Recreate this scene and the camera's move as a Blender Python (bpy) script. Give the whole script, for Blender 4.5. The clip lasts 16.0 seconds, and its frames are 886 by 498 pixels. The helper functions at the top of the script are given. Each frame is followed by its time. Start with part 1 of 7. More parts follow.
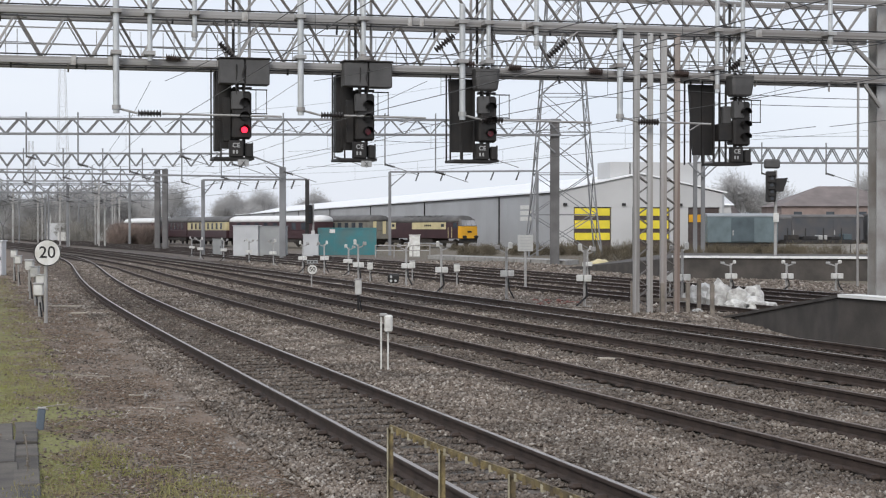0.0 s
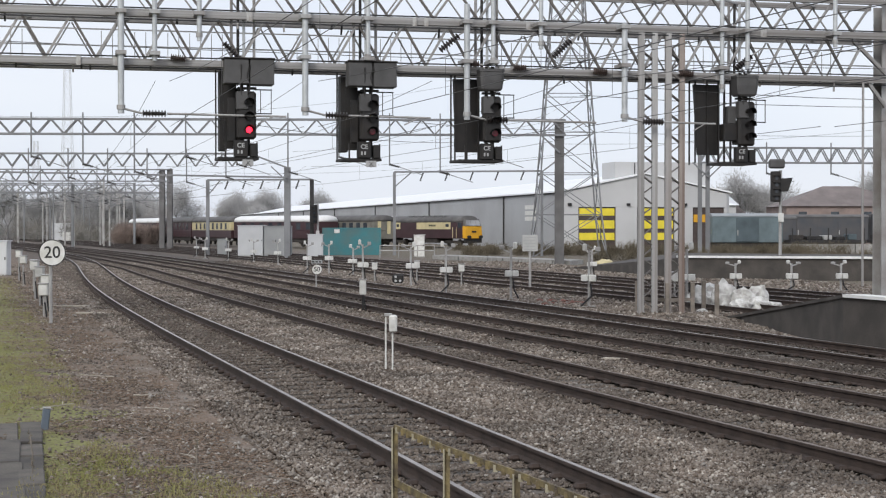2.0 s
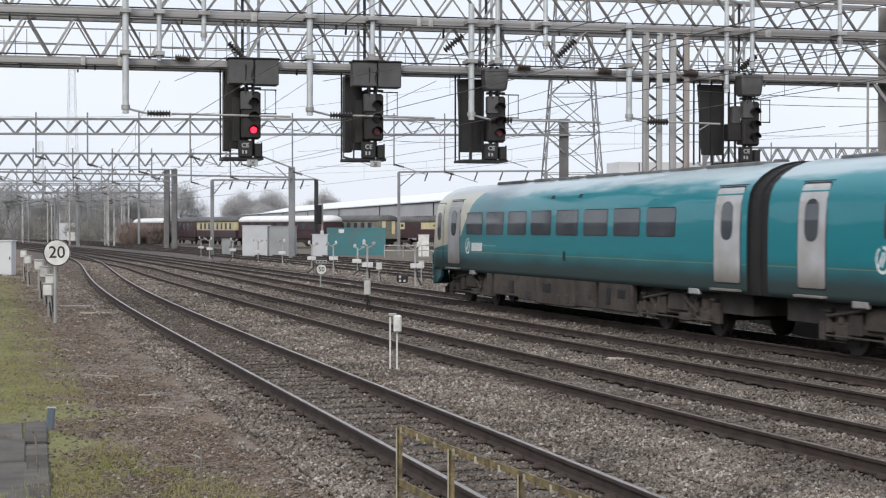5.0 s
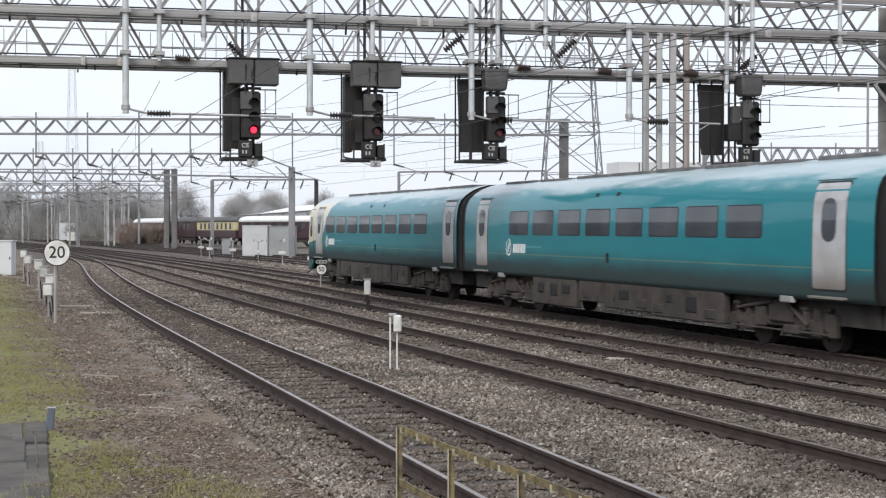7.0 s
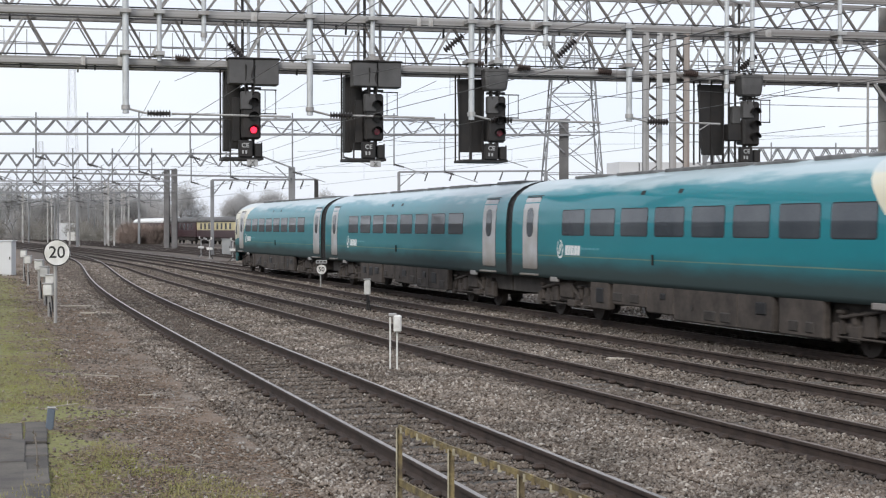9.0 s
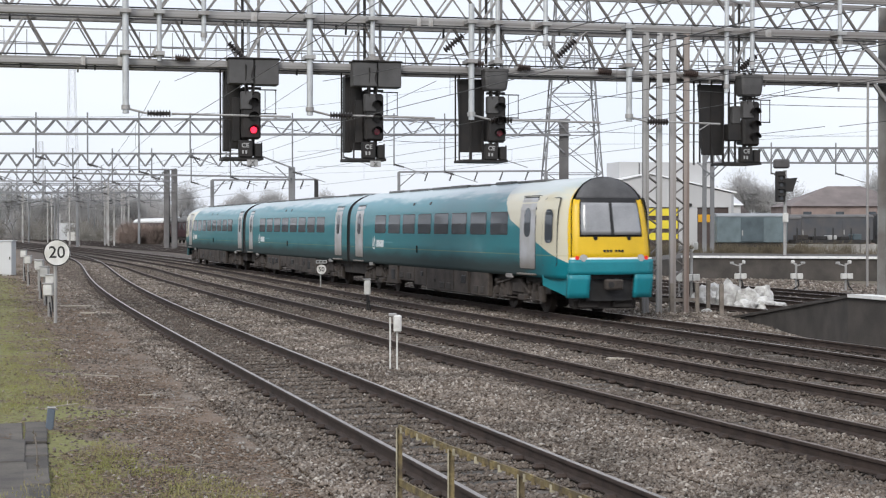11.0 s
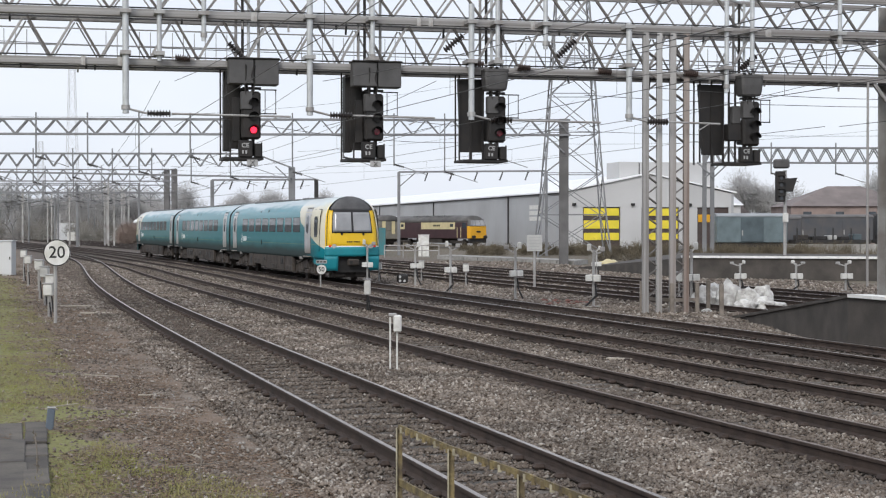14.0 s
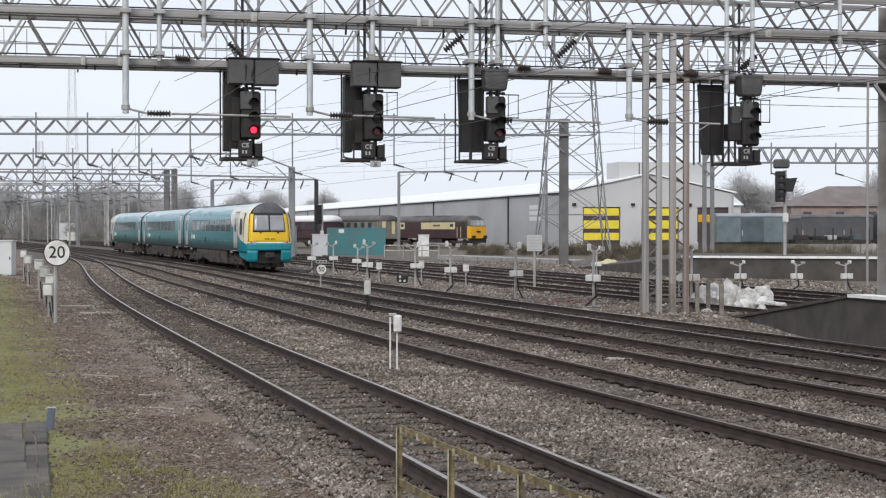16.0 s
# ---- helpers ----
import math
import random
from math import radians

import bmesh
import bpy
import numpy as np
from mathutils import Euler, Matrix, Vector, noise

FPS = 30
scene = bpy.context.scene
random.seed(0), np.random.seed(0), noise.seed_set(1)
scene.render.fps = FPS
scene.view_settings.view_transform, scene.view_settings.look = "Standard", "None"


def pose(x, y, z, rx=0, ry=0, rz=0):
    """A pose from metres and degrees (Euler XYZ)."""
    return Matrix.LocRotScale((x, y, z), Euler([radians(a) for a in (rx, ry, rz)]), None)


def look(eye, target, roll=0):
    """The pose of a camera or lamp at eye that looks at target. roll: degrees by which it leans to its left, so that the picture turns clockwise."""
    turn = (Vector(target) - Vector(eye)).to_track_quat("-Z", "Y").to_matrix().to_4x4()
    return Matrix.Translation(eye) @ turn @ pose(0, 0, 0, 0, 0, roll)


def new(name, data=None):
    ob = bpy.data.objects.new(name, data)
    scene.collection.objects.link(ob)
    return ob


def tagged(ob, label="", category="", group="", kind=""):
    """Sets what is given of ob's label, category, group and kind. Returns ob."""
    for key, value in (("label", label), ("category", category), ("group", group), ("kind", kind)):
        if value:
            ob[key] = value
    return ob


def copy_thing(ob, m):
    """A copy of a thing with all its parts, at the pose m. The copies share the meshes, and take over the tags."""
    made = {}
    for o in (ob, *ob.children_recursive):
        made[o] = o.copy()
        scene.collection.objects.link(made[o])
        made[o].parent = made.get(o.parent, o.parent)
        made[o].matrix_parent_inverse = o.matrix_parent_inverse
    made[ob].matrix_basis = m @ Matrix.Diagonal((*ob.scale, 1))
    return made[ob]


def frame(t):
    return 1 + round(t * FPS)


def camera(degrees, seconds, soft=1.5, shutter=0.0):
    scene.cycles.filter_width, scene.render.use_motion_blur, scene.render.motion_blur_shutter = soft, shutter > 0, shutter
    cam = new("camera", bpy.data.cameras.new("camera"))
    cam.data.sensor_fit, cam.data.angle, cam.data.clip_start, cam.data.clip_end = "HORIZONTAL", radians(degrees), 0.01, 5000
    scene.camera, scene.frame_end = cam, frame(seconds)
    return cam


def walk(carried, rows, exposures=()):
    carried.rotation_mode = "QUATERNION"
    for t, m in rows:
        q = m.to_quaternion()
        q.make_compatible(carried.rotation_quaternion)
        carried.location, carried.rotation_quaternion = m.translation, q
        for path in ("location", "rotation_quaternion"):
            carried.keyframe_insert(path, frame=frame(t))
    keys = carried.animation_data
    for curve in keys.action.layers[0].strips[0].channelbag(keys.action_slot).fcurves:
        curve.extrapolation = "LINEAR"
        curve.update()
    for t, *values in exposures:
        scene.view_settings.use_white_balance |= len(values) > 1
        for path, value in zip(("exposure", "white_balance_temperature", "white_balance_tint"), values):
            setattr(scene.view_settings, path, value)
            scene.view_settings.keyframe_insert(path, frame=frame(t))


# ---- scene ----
cam = camera(31.78, 16.0, soft=1.18, shutter=0.3)
PAN = ((0, 16), (0.5, 13), (1, 11), (1.5, 9.4), (2, 7.9), (2.5, 6.4), (3, 5), (3.5, 3.2), (4, 1.6), (4.6, 0.4), (5.2, 0), (6.3, 0), (16, 0))
walk(cam, [(t, pose(0, 0, 2.36, 90 - 0.789, 0, -0.0208 * p)) for t, p in PAN], exposures=[(0, 0.2), (4, 0.22), (6.4, 0.36), (12.5, 0.35), (13.5, 0.28), (16, 0.25)])

# ---- light: overcast winter day ----
world = bpy.data.worlds.new("world")
scene.world = world
world.use_nodes = True
wn, wl = world.node_tree.nodes, world.node_tree.links
bg = wn["Background"]
sky = wn.new("ShaderNodeTexSky")
sky.sky_type, sky.sun_disc = "NISHITA", False
sky.sun_elevation, sky.sun_rotation = radians(32), radians(200)
dim = wn.new("ShaderNodeMix")
dim.data_type, dim.blend_type = "RGBA", "MULTIPLY"
dim.inputs[0].default_value = 1.0
dim.inputs[7].default_value = (0.10, 0.10, 0.10, 1)
veil = wn.new("ShaderNodeMix")
veil.data_type = "RGBA"
veil.inputs[0].default_value = 0.86
# soft, uneven cloud cover
cloud = wn.new("ShaderNodeTexNoise")
cloud.inputs["Scale"].default_value, cloud.inputs["Detail"].default_value = 2.2, 4
stretch = wn.new("ShaderNodeMapping")
stretch.inputs["Scale"].default_value = (1, 1, 3.5)
grey = wn.new("ShaderNodeMix")
grey.data_type = "RGBA"
grey.inputs[6].default_value, grey.inputs[7].default_value = (0.70, 0.745, 0.855, 1), (0.81, 0.835, 0.905, 1)
spread = wn.new("ShaderNodeMapRange")
spread.inputs[1].default_value, spread.inputs[2].default_value = 0.35, 0.65
wl.new(wn.new("ShaderNodeTexCoord").outputs["Generated"], stretch.inputs[0])
wl.new(stretch.outputs[0], cloud.inputs["Vector"])
wl.new(cloud.outputs["Fac"], spread.inputs[0])
wl.new(spread.outputs[0], grey.inputs[0])
wl.new(grey.outputs[2], veil.inputs[7])
wl.new(sky.outputs[0], dim.inputs[6])
wl.new(dim.outputs[2], veil.inputs[6])
wl.new(veil.outputs[2], bg.inputs[0])
bg.inputs[1].default_value = 1.0
sun = new("sun", bpy.data.lights.new("sun", "SUN"))
sun.data.energy, sun.data.angle, sun.data.color = 1.75, radians(25), (1, 0.97, 0.92)
sun.matrix_world = look((-30, -50, 60), (0, 30, 0))


# ---- materials ----
def mat(name, col, rough=0.6, metal=0.0, var=0.25, scale=2.5, bump=0.15, fine=45.0, col2=None, each=0.0, world_space=False):
    m = bpy.data.materials.new(name)
    m.use_nodes = True
    n, l = m.node_tree.nodes, m.node_tree.links
    b = n["Principled BSDF"]
    b.inputs["Roughness"].default_value, b.inputs["Metallic"].default_value = rough, metal
    if world_space:
        co = n.new("ShaderNodeNewGeometry").outputs["Position"]
    else:
        co = n.new("ShaderNodeTexCoord").outputs["Object"]
    n1, n2 = n.new("ShaderNodeTexNoise"), n.new("ShaderNodeTexNoise")
    for k, s in ((n1, scale), (n2, fine)):
        k.inputs["Scale"].default_value, k.inputs["Detail"].default_value = s, 5
        l.new(co, k.inputs["Vector"])
    mx = n.new("ShaderNodeMix")
    mx.data_type = "RGBA"
    c2 = col2 or [c * (1 - 1.6 * var) for c in col]
    mx.inputs[6].default_value, mx.inputs[7].default_value = (*col, 1), (*c2, 1)
    rp = n.new("ShaderNodeMapRange")
    rp.inputs[1].default_value, rp.inputs[2].default_value = 0.35, 0.68
    l.new(n1.outputs["Fac"], rp.inputs[0])
    l.new(rp.outputs[0], mx.inputs[0])
    out = mx.outputs[2]
    mx2 = n.new("ShaderNodeMix")
    mx2.data_type, mx2.blend_type = "RGBA", "MULTIPLY"
    mx2.inputs[0].default_value = 1.0
    r2 = n.new("ShaderNodeMapRange")
    r2.inputs[3].default_value, r2.inputs[4].default_value = 1 - var, 1 + var
    l.new(n2.outputs["Fac"], r2.inputs[0])
    l.new(out, mx2.inputs[6])
    l.new(r2.outputs[0], mx2.inputs[7])
    out = mx2.outputs[2]
    if each:
        oi = n.new("ShaderNodeObjectInfo")
        r3 = n.new("ShaderNodeMapRange")
        r3.inputs[3].default_value, r3.inputs[4].default_value = 1 - each, 1 + each
        l.new(oi.outputs["Random"], r3.inputs[0])
        m3 = n.new("ShaderNodeMix")
        m3.data_type, m3.blend_type = "RGBA", "MULTIPLY"
        m3.inputs[0].default_value = 1.0
        l.new(out, m3.inputs[6])
        l.new(r3.outputs[0], m3.inputs[7])
        out = m3.outputs[2]
    l.new(out, b.inputs["Base Color"])
    if bump:
        bp = n.new("ShaderNodeBump")
        bp.inputs["Strength"].default_value, bp.inputs["Distance"].default_value = bump, 0.02
        l.new(n2.outputs["Fac"], bp.inputs["Height"])
        l.new(bp.outputs[0], b.inputs["Normal"])
    return m


def glow(name, col, strength):
    m = bpy.data.materials.new(name)
    m.use_nodes = True
    b = m.node_tree.nodes["Principled BSDF"]
    b.inputs["Base Color"].default_value = (*col, 1)
    b.inputs["Emission Color"].default_value, b.inputs["Emission Strength"].default_value = (*col, 1), strength
    return m


GALV = mat("galvanised_steel", (0.42, 0.42, 0.415), 0.5, 0.3, 0.25, 1.2, col2=(0.27, 0.25, 0.235))
RUSTY = mat("rusting_grey_paint", (0.33, 0.29, 0.265), 0.75, 0.05, 0.3, 1.1, col2=(0.15, 0.105, 0.085))
BOOM = mat("weathered_boom_steel", (0.36, 0.355, 0.35), 0.6, 0.15, 0.35, 1.6, col2=(0.16, 0.145, 0.135))
TUBE = mat("pale_galvanised_tube", (0.55, 0.57, 0.58), 0.4, 0.3, 0.12, 3)
LATT = mat("rust_streaked_paint", (0.37, 0.366, 0.36), 0.65, 0.1, 0.25, 0.9, col2=(0.24, 0.205, 0.19))
DARK = mat("dark_steel", (0.035, 0.033, 0.033), 0.6, 0.2, 0.3)
SIGBLK = mat("matt_black_paint", (0.012, 0.0115, 0.0115), 0.6, 0, 0.35, 3, col2=(0.022, 0.018, 0.016))
SIGGREY = mat("faded_black_hood", (0.085, 0.083, 0.083), 0.65, 0, 0.2, 2)
CERAM = mat("brown_ceramic", (0.036, 0.03, 0.029), 0.3, 0, 0.2)
WIRE = mat("wire", (0.09, 0.09, 0.09), 0.6, 0.3, 0.1, bump=0)
FARSTEEL = mat("far_galvanised_steel", (0.235, 0.24, 0.25), 0.6, 0.2, 0.2, 0.5, bump=0)
DULLST = mat("dull_brown_grey_steel", (0.155, 0.15, 0.15), 0.65, 0.1, 0.25, 0.8, bump=0)
PALEST = mat("pale_zinc_steel", (0.58, 0.59, 0.61), 0.6, 0.1, 0.1, 0.5, bump=0)
RAILTOP = mat("worn_rail_steel", (0.40, 0.365, 0.34), 0.38, 0.7, 0.15, 1.5)
RAILDULL = mat("dull_brown_rail_head", (0.13, 0.098, 0.08), 0.6, 0.3, 0.25, 1.2, col2=(0.20, 0.165, 0.145))
# rust brown taken darker, to include the shadows along the rails
RAILSIDE = mat("rusty_shaded_web", (0.05, 0.034, 0.027), 0.85, 0, 0.3, 4)
SLEEPER = mat("stained_sleeper", (0.12, 0.105, 0.09), 0.9, 0, 0.3, 3, each=0.25)
WHITE = mat("white_paint", (0.72, 0.72, 0.70), 0.5, 0, 0.1, 4, col2=(0.55, 0.54, 0.50))
CONC = mat("weathered_concrete", (0.34, 0.33, 0.31), 0.85, 0, 0.2, 3, each=0.12)
# stained concrete, darkened again for the shade on the platform walls
CONCD = mat("stained_shaded_concrete", (0.05, 0.045, 0.041), 0.9, 0, 0.4, 1.4, col2=(0.085, 0.075, 0.067))
BLACKT = mat("black_lettering", (0.015, 0.015, 0.015), 0.5, 0, 0.05, bump=0)
RED_ON = glow("lit_red_lens", (1.0, 0.02, 0.05), 2.6)
RED_DIM = mat("unlit_red_lens", (0.22, 0.015, 0.03), 0.25, 0, 0.1)


# ---- mesh helpers ----
def part(name, bm, material, parent, label="", smooth=False):
    me = bpy.data.meshes.new(name)
    bmesh.ops.recalc_face_normals(bm, faces=bm.faces)
    bm.to_mesh(me)
    bm.free()
    for m in (material if isinstance(material, (list, tuple)) else [material]):
        me.materials.append(m)
    if smooth:
        me.polygons.foreach_set("use_smooth", [True] * len(me.polygons))
    ob = new(name, me)
    ob.parent = parent
    if label:
        tagged(ob, label)
    return ob


def thing(name, m, label, category, group="", kind=""):
    ob = new(name)
    ob.matrix_world = m
    ob.empty_display_size = 0.2
    return tagged(ob, label, category, group, kind)


def box(bm, x0, x1, y0, y1, z0, z1, bev=0.0, m=None):
    r = bmesh.ops.create_cube(bm, size=1.0, matrix=(m or Matrix()) @ Matrix.Translation(((x0 + x1) / 2, (y0 + y1) / 2, (z0 + z1) / 2)) @ Matrix.Diagonal((x1 - x0, y1 - y0, z1 - z0, 1)))
    if bev:
        es = {e for v in r["verts"] for e in v.link_edges}
        bmesh.ops.bevel(bm, geom=list(es), offset=bev, segments=1, affect="EDGES")
    return bm


def along(p0, p1):
    p0, p1 = Vector(p0), Vector(p1)
    d = p1 - p0
    z = d.normalized()
    up = Vector((0, 0, 1)) if abs(z.z) < 0.98 else Vector((0, 1, 0))
    x = up.cross(z).normalized()
    y = z.cross(x)
    return Matrix((x, y, z)).transposed().to_4x4(), d.length, p0


def bar(bm, p0, p1, w, h=None):
    r, n, p = along(p0, p1)
    bmesh.ops.create_cube(bm, size=1.0, matrix=Matrix.Translation(p) @ r @ Matrix.Diagonal((w, h or w, n, 1)) @ Matrix.Translation((0, 0, 0.5)))
    return bm


def rod(bm, p0, p1, r0, r1=None, seg=10):
    r, n, p = along(p0, p1)
    bmesh.ops.create_cone(bm, cap_ends=True, segments=seg, radius1=r0, radius2=r0 if r1 is None else r1, depth=n, matrix=Matrix.Translation(p) @ r @ Matrix.Translation((0, 0, n / 2)))
    return bm


def quad_solid(bm, base, top):
    """A closed solid between two loops of equal length."""
    a, c = [bm.verts.new(p) for p in base], [bm.verts.new(p) for p in top]
    n = len(a)
    bm.faces.new(a[::-1])
    bm.faces.new(c)
    for i in range(n):
        bm.faces.new((a[i], a[(i + 1) % n], c[(i + 1) % n], c[i]))
    return bm


UNIT = bpy.data.meshes.new("strut")
_b = bmesh.new()
box(_b, -0.5, 0.5, -0.5, 0.5, 0, 1)
_b.to_mesh(UNIT)
_b.free()
STRUTS = {}


def strut(name, p0, p1, w, h, material, parent):
    """One straight steel member as an object of its own on a shared mesh."""
    if material.name not in STRUTS:
        STRUTS[material.name] = UNIT.copy()
        STRUTS[material.name].materials.append(material)
    r, n, p = along(p0, p1)
    ob = new(name, STRUTS[material.name])
    ob.parent = parent
    ob.matrix_basis = Matrix.Translation(p) @ r @ Matrix.Diagonal((w, h, n, 1))
    return ob


def h_column(name, x, y, z0, z1, w, material, parent, turn=0.0):
    bm = bmesh.new()
    t = w * 0.09
    m = pose(x, y, 0, 0, 0, turn)
    box(bm, -w / 2, w / 2, -w / 2, -w / 2 + t, z0, z1, m=m)
    box(bm, -w / 2, w / 2, w / 2 - t, w / 2, z0, z1, m=m)
    box(bm, -t / 2, t / 2, -w / 2 + t, w / 2 - t, z0, z1, m=m)
    box(bm, -w * 0.7, w * 0.7, -w * 0.7, w * 0.7, z0, z0 + 0.04, m=m)
    return part(name, bm, material, parent)


# ---- ground ----
GZ = -0.2


def ground_material():
    m = bpy.data.materials.new("ballast_soil_and_grass")
    m.use_nodes = True
    n, l = m.node_tree.nodes, m.node_tree.links
    b = n["Principled BSDF"]
    b.inputs["Roughness"].default_value = 0.95
    geo = n.new("ShaderNodeNewGeometry")
    sep = n.new("ShaderNodeSeparateXYZ")
    l.new(geo.outputs["Position"], sep.inputs[0])

    def math_node(op, a, c):
        k = n.new("ShaderNodeMath")
        k.operation = op
        for i, v in enumerate((a, c)):
            if isinstance(v, (int, float)):
                k.inputs[i].default_value = v
            else:
                l.new(v, k.inputs[i])
        return k.outputs[0]

    def noise_node(scale, detail=6):
        k = n.new("ShaderNodeTexNoise")
        k.inputs["Scale"].default_value, k.inputs["Detail"].default_value = scale, detail
        l.new(geo.outputs["Position"], k.inputs["Vector"])
        return k.outputs["Fac"]

    def mix(f, a, c):
        k = n.new("ShaderNodeMix")
        k.data_type = "RGBA"
        l.new(f, k.inputs[0])
        for i, v in ((6, a), (7, c)):
            if isinstance(v, tuple):
                k.inputs[i].default_value = (*v, 1)
            else:
                l.new(v, k.inputs[i])
        return k.outputs[2]

    def step(v, lo, hi):
        k = n.new("ShaderNodeMapRange")
        k.interpolation_type = "SMOOTHSTEP"
        k.inputs[1].default_value, k.inputs[2].default_value = lo, hi
        l.new(v, k.inputs[0])
        return k.outputs[0]

    big, mid, small = noise_node(0.35), noise_node(1.6), noise_node(14)
    vor = n.new("ShaderNodeTexVoronoi")
    vor.inputs["Scale"].default_value = 19
    l.new(geo.outputs["Position"], vor.inputs["Vector"])
    bw = n.new("ShaderNodeRGBToBW")
    l.new(vor.outputs["Color"], bw.inputs[0])
    stone = mix(bw.outputs[0], (0.13, 0.103, 0.082), (0.285, 0.242, 0.202))
    stone = mix(step(mid, 0.45, 0.7), stone, (0.16, 0.122, 0.092))
    # signed distance to the nearest track's line
    side = math_node("ADD", math_node("ADD", sep.outputs["X"], math_node("MULTIPLY", sep.outputs["Y"], 0.293)), -4.9)
    edge = math_node("ADD", side, math_node("MULTIPLY", math_node("SUBTRACT", big, 0.5), 4.0))
    edge = math_node("ADD", edge, math_node("MULTIPLY", math_node("SUBTRACT", mid, 0.5), 4.5))
    near = math_node("MULTIPLY", math_node("MINIMUM", math_node("MAXIMUM", math_node("SUBTRACT", 17.5, sep.outputs["Y"]), 0.0), 4.5), 0.4)
    turf = math_node("SUBTRACT", edge, near)
    soil = mix(small, (0.11, 0.075, 0.052), (0.27, 0.205, 0.155))
    soil = mix(step(mid, 0.5, 0.62), soil, stone)
    grass = mix(small, (0.15, 0.152, 0.052), (0.245, 0.24, 0.095))
    grass = mix(step(mid, 0.5, 0.64), grass, mix(small, (0.10, 0.078, 0.05), (0.20, 0.16, 0.105)))
    # brown rail dust and oil lie along each running line
    dust = None
    for at in (0.0, 4.25, 7.8, 11.5, 18.2, 22.0, 25.6):
        d = math_node("ABSOLUTE", math_node("SUBTRACT", side, at), 0.0)
        k = step(math_node("ADD", d, math_node("MULTIPLY", math_node("SUBTRACT", mid, 0.5), 0.5)), *((1.9, 1.1) if at == 11.5 else (1.25, 0.7)))
        dust = k if dust is None else math_node("MAXIMUM", dust, k)
        oil = k if at == 11.5 else (oil if at > 0 else k)
    stone = mix(math_node("MULTIPLY", dust, 0.52), stone, (0.085, 0.066, 0.053))
    stone = mix(math_node("MULTIPLY", oil, 0.5), stone, (0.04, 0.034, 0.03))
    # fresher, paler ballast tipped between the first two lines
    fresh = step(math_node("ADD", math_node("ABSOLUTE", math_node("SUBTRACT", side, 2.6), 0.0), math_node("MULTIPLY", math_node("SUBTRACT", mid, 0.5), 1.6)), 1.5, 0.6)
    stone = mix(math_node("MULTIPLY", fresh, 0.1), stone, (0.34, 0.3, 0.255))
    # darker, oil-stained junction further on
    stone = mix(math_node("MULTIPLY", step(sep.outputs["Y"], 65, 95), 0.6), stone, (0.10, 0.084, 0.073))
    col = mix(step(edge, -2.6, -1.5), soil, stone)
    col = mix(step(turf, -4.1, -3.4), grass, col)
    scrub = mix(mid, (0.09, 0.075, 0.05), (0.19, 0.165, 0.13))
    col = mix(step(edge, 27, 34), col, scrub)
    l.new(col, b.inputs["Base Color"])
    bp = n.new("ShaderNodeBump")
    bp.inputs["Strength"].default_value, bp.inputs["Distance"].default_value = 0.9, 0.04
    l.new(vor.outputs["Distance"], bp.inputs["Height"])
    l.new(bp.outputs[0], b.inputs["Normal"])
    return m


def track_x(k, y):
    """Centre line of running line k at distance y (metres)."""
    c = ((4.927, -7.849, -1.478, 0.733, -0.097), (11.031, -11.85, 1.95, -0.668, 0.095), (14.739, -10.92, 0.116, 0.346, -0.079), (17.488, -9.293, -0.277, 0.1, -0.012))
    if k >= 4:
        return track_x(3, y) + (6.7, 10.4, 14.0)[k - 4] + max(0, 60 - y) * 0.012

    def poly(q, v):
        u = v / 30
        return q[0] + q[1] * u + q[2] * u ** 2 + q[3] * u ** 3 + q[4] * u ** 4

    if y < 0:
        return poly(c[k], 0) + c[k][1] / 30 * y
    if k == 3:
        return poly(c[3], min(y, 165)) - 0.37 * max(0, y - 165)
    if y <= (110 if k == 0 else 90):
        return poly(c[k], y)
    if k == 0:
        return track_x(1, y) - (track_x(1, 110) - poly(c[0], 110)) * math.exp(-0.04 * (y - 110))
    run = track_x(3, y) - track_x(3, 90)
    return poly(c[k], 90) + run


def grid_sheet(name, xs, ys, zf, material, label, category):
    vs = [(x, y, zf(x, y)) for y in ys for x in xs]
    w = len(xs)
    fs = [(j * w + i, j * w + i + 1, (j + 1) * w + i + 1, (j + 1) * w + i) for j in range(len(ys) - 1) for i in range(w - 1)]
    me = bpy.data.meshes.new(name)
    me.from_pydata(vs, [], fs)
    me.materials.append(material)
    me.polygons.foreach_set("use_smooth", [True] * len(me.polygons))
    return tagged(new(name, me), label, category, kind="structure")


def ground_z(x, y):
    s = x + 0.293 * y - 4.9
    z = GZ + 0.05 * noise.noise((x * 0.5, y * 0.5, 0)) * (1 if s < -1.6 or s > 2 else 0.2)
    if -1.7 < s < -0.95 or 1.0 < s < 3.3:
        z += 0.035
    if s < -1.5:
        z += 0.05 * min(4, -1.5 - s)
    return z


XS = [-3000, -900, -300, -120] + [-60 + 2 * i for i in range(15)] + [-30 + 0.7 * i for i in range(80)] + [26 + 4 * i for i in range(10)] + [90, 200, 600, 3000]
YS = [-600, -100, -30] + [-10 + 1.0 * i for i in range(75)] + [65 + 5 * i for i in range(40)] + [300, 500, 1000, 4000]
GROUND = ground_material()
grid_sheet("ground", XS, YS, ground_z, GROUND, "grey ballast, brown soil and mossy grass ground", "ground")

# ---- tracks ----
RAIL = ((-0.075, -0.155), (0.075, -0.155), (0.075, -0.14), (0.012, -0.125), (0.01, -0.045), (0.036, -0.035), (0.036, -0.006), (0.028, 0), (-0.028, 0), (-0.036, -0.006), (-0.036, -0.035), (-0.01, -0.045), (-0.012, -0.125), (-0.075, -0.14))


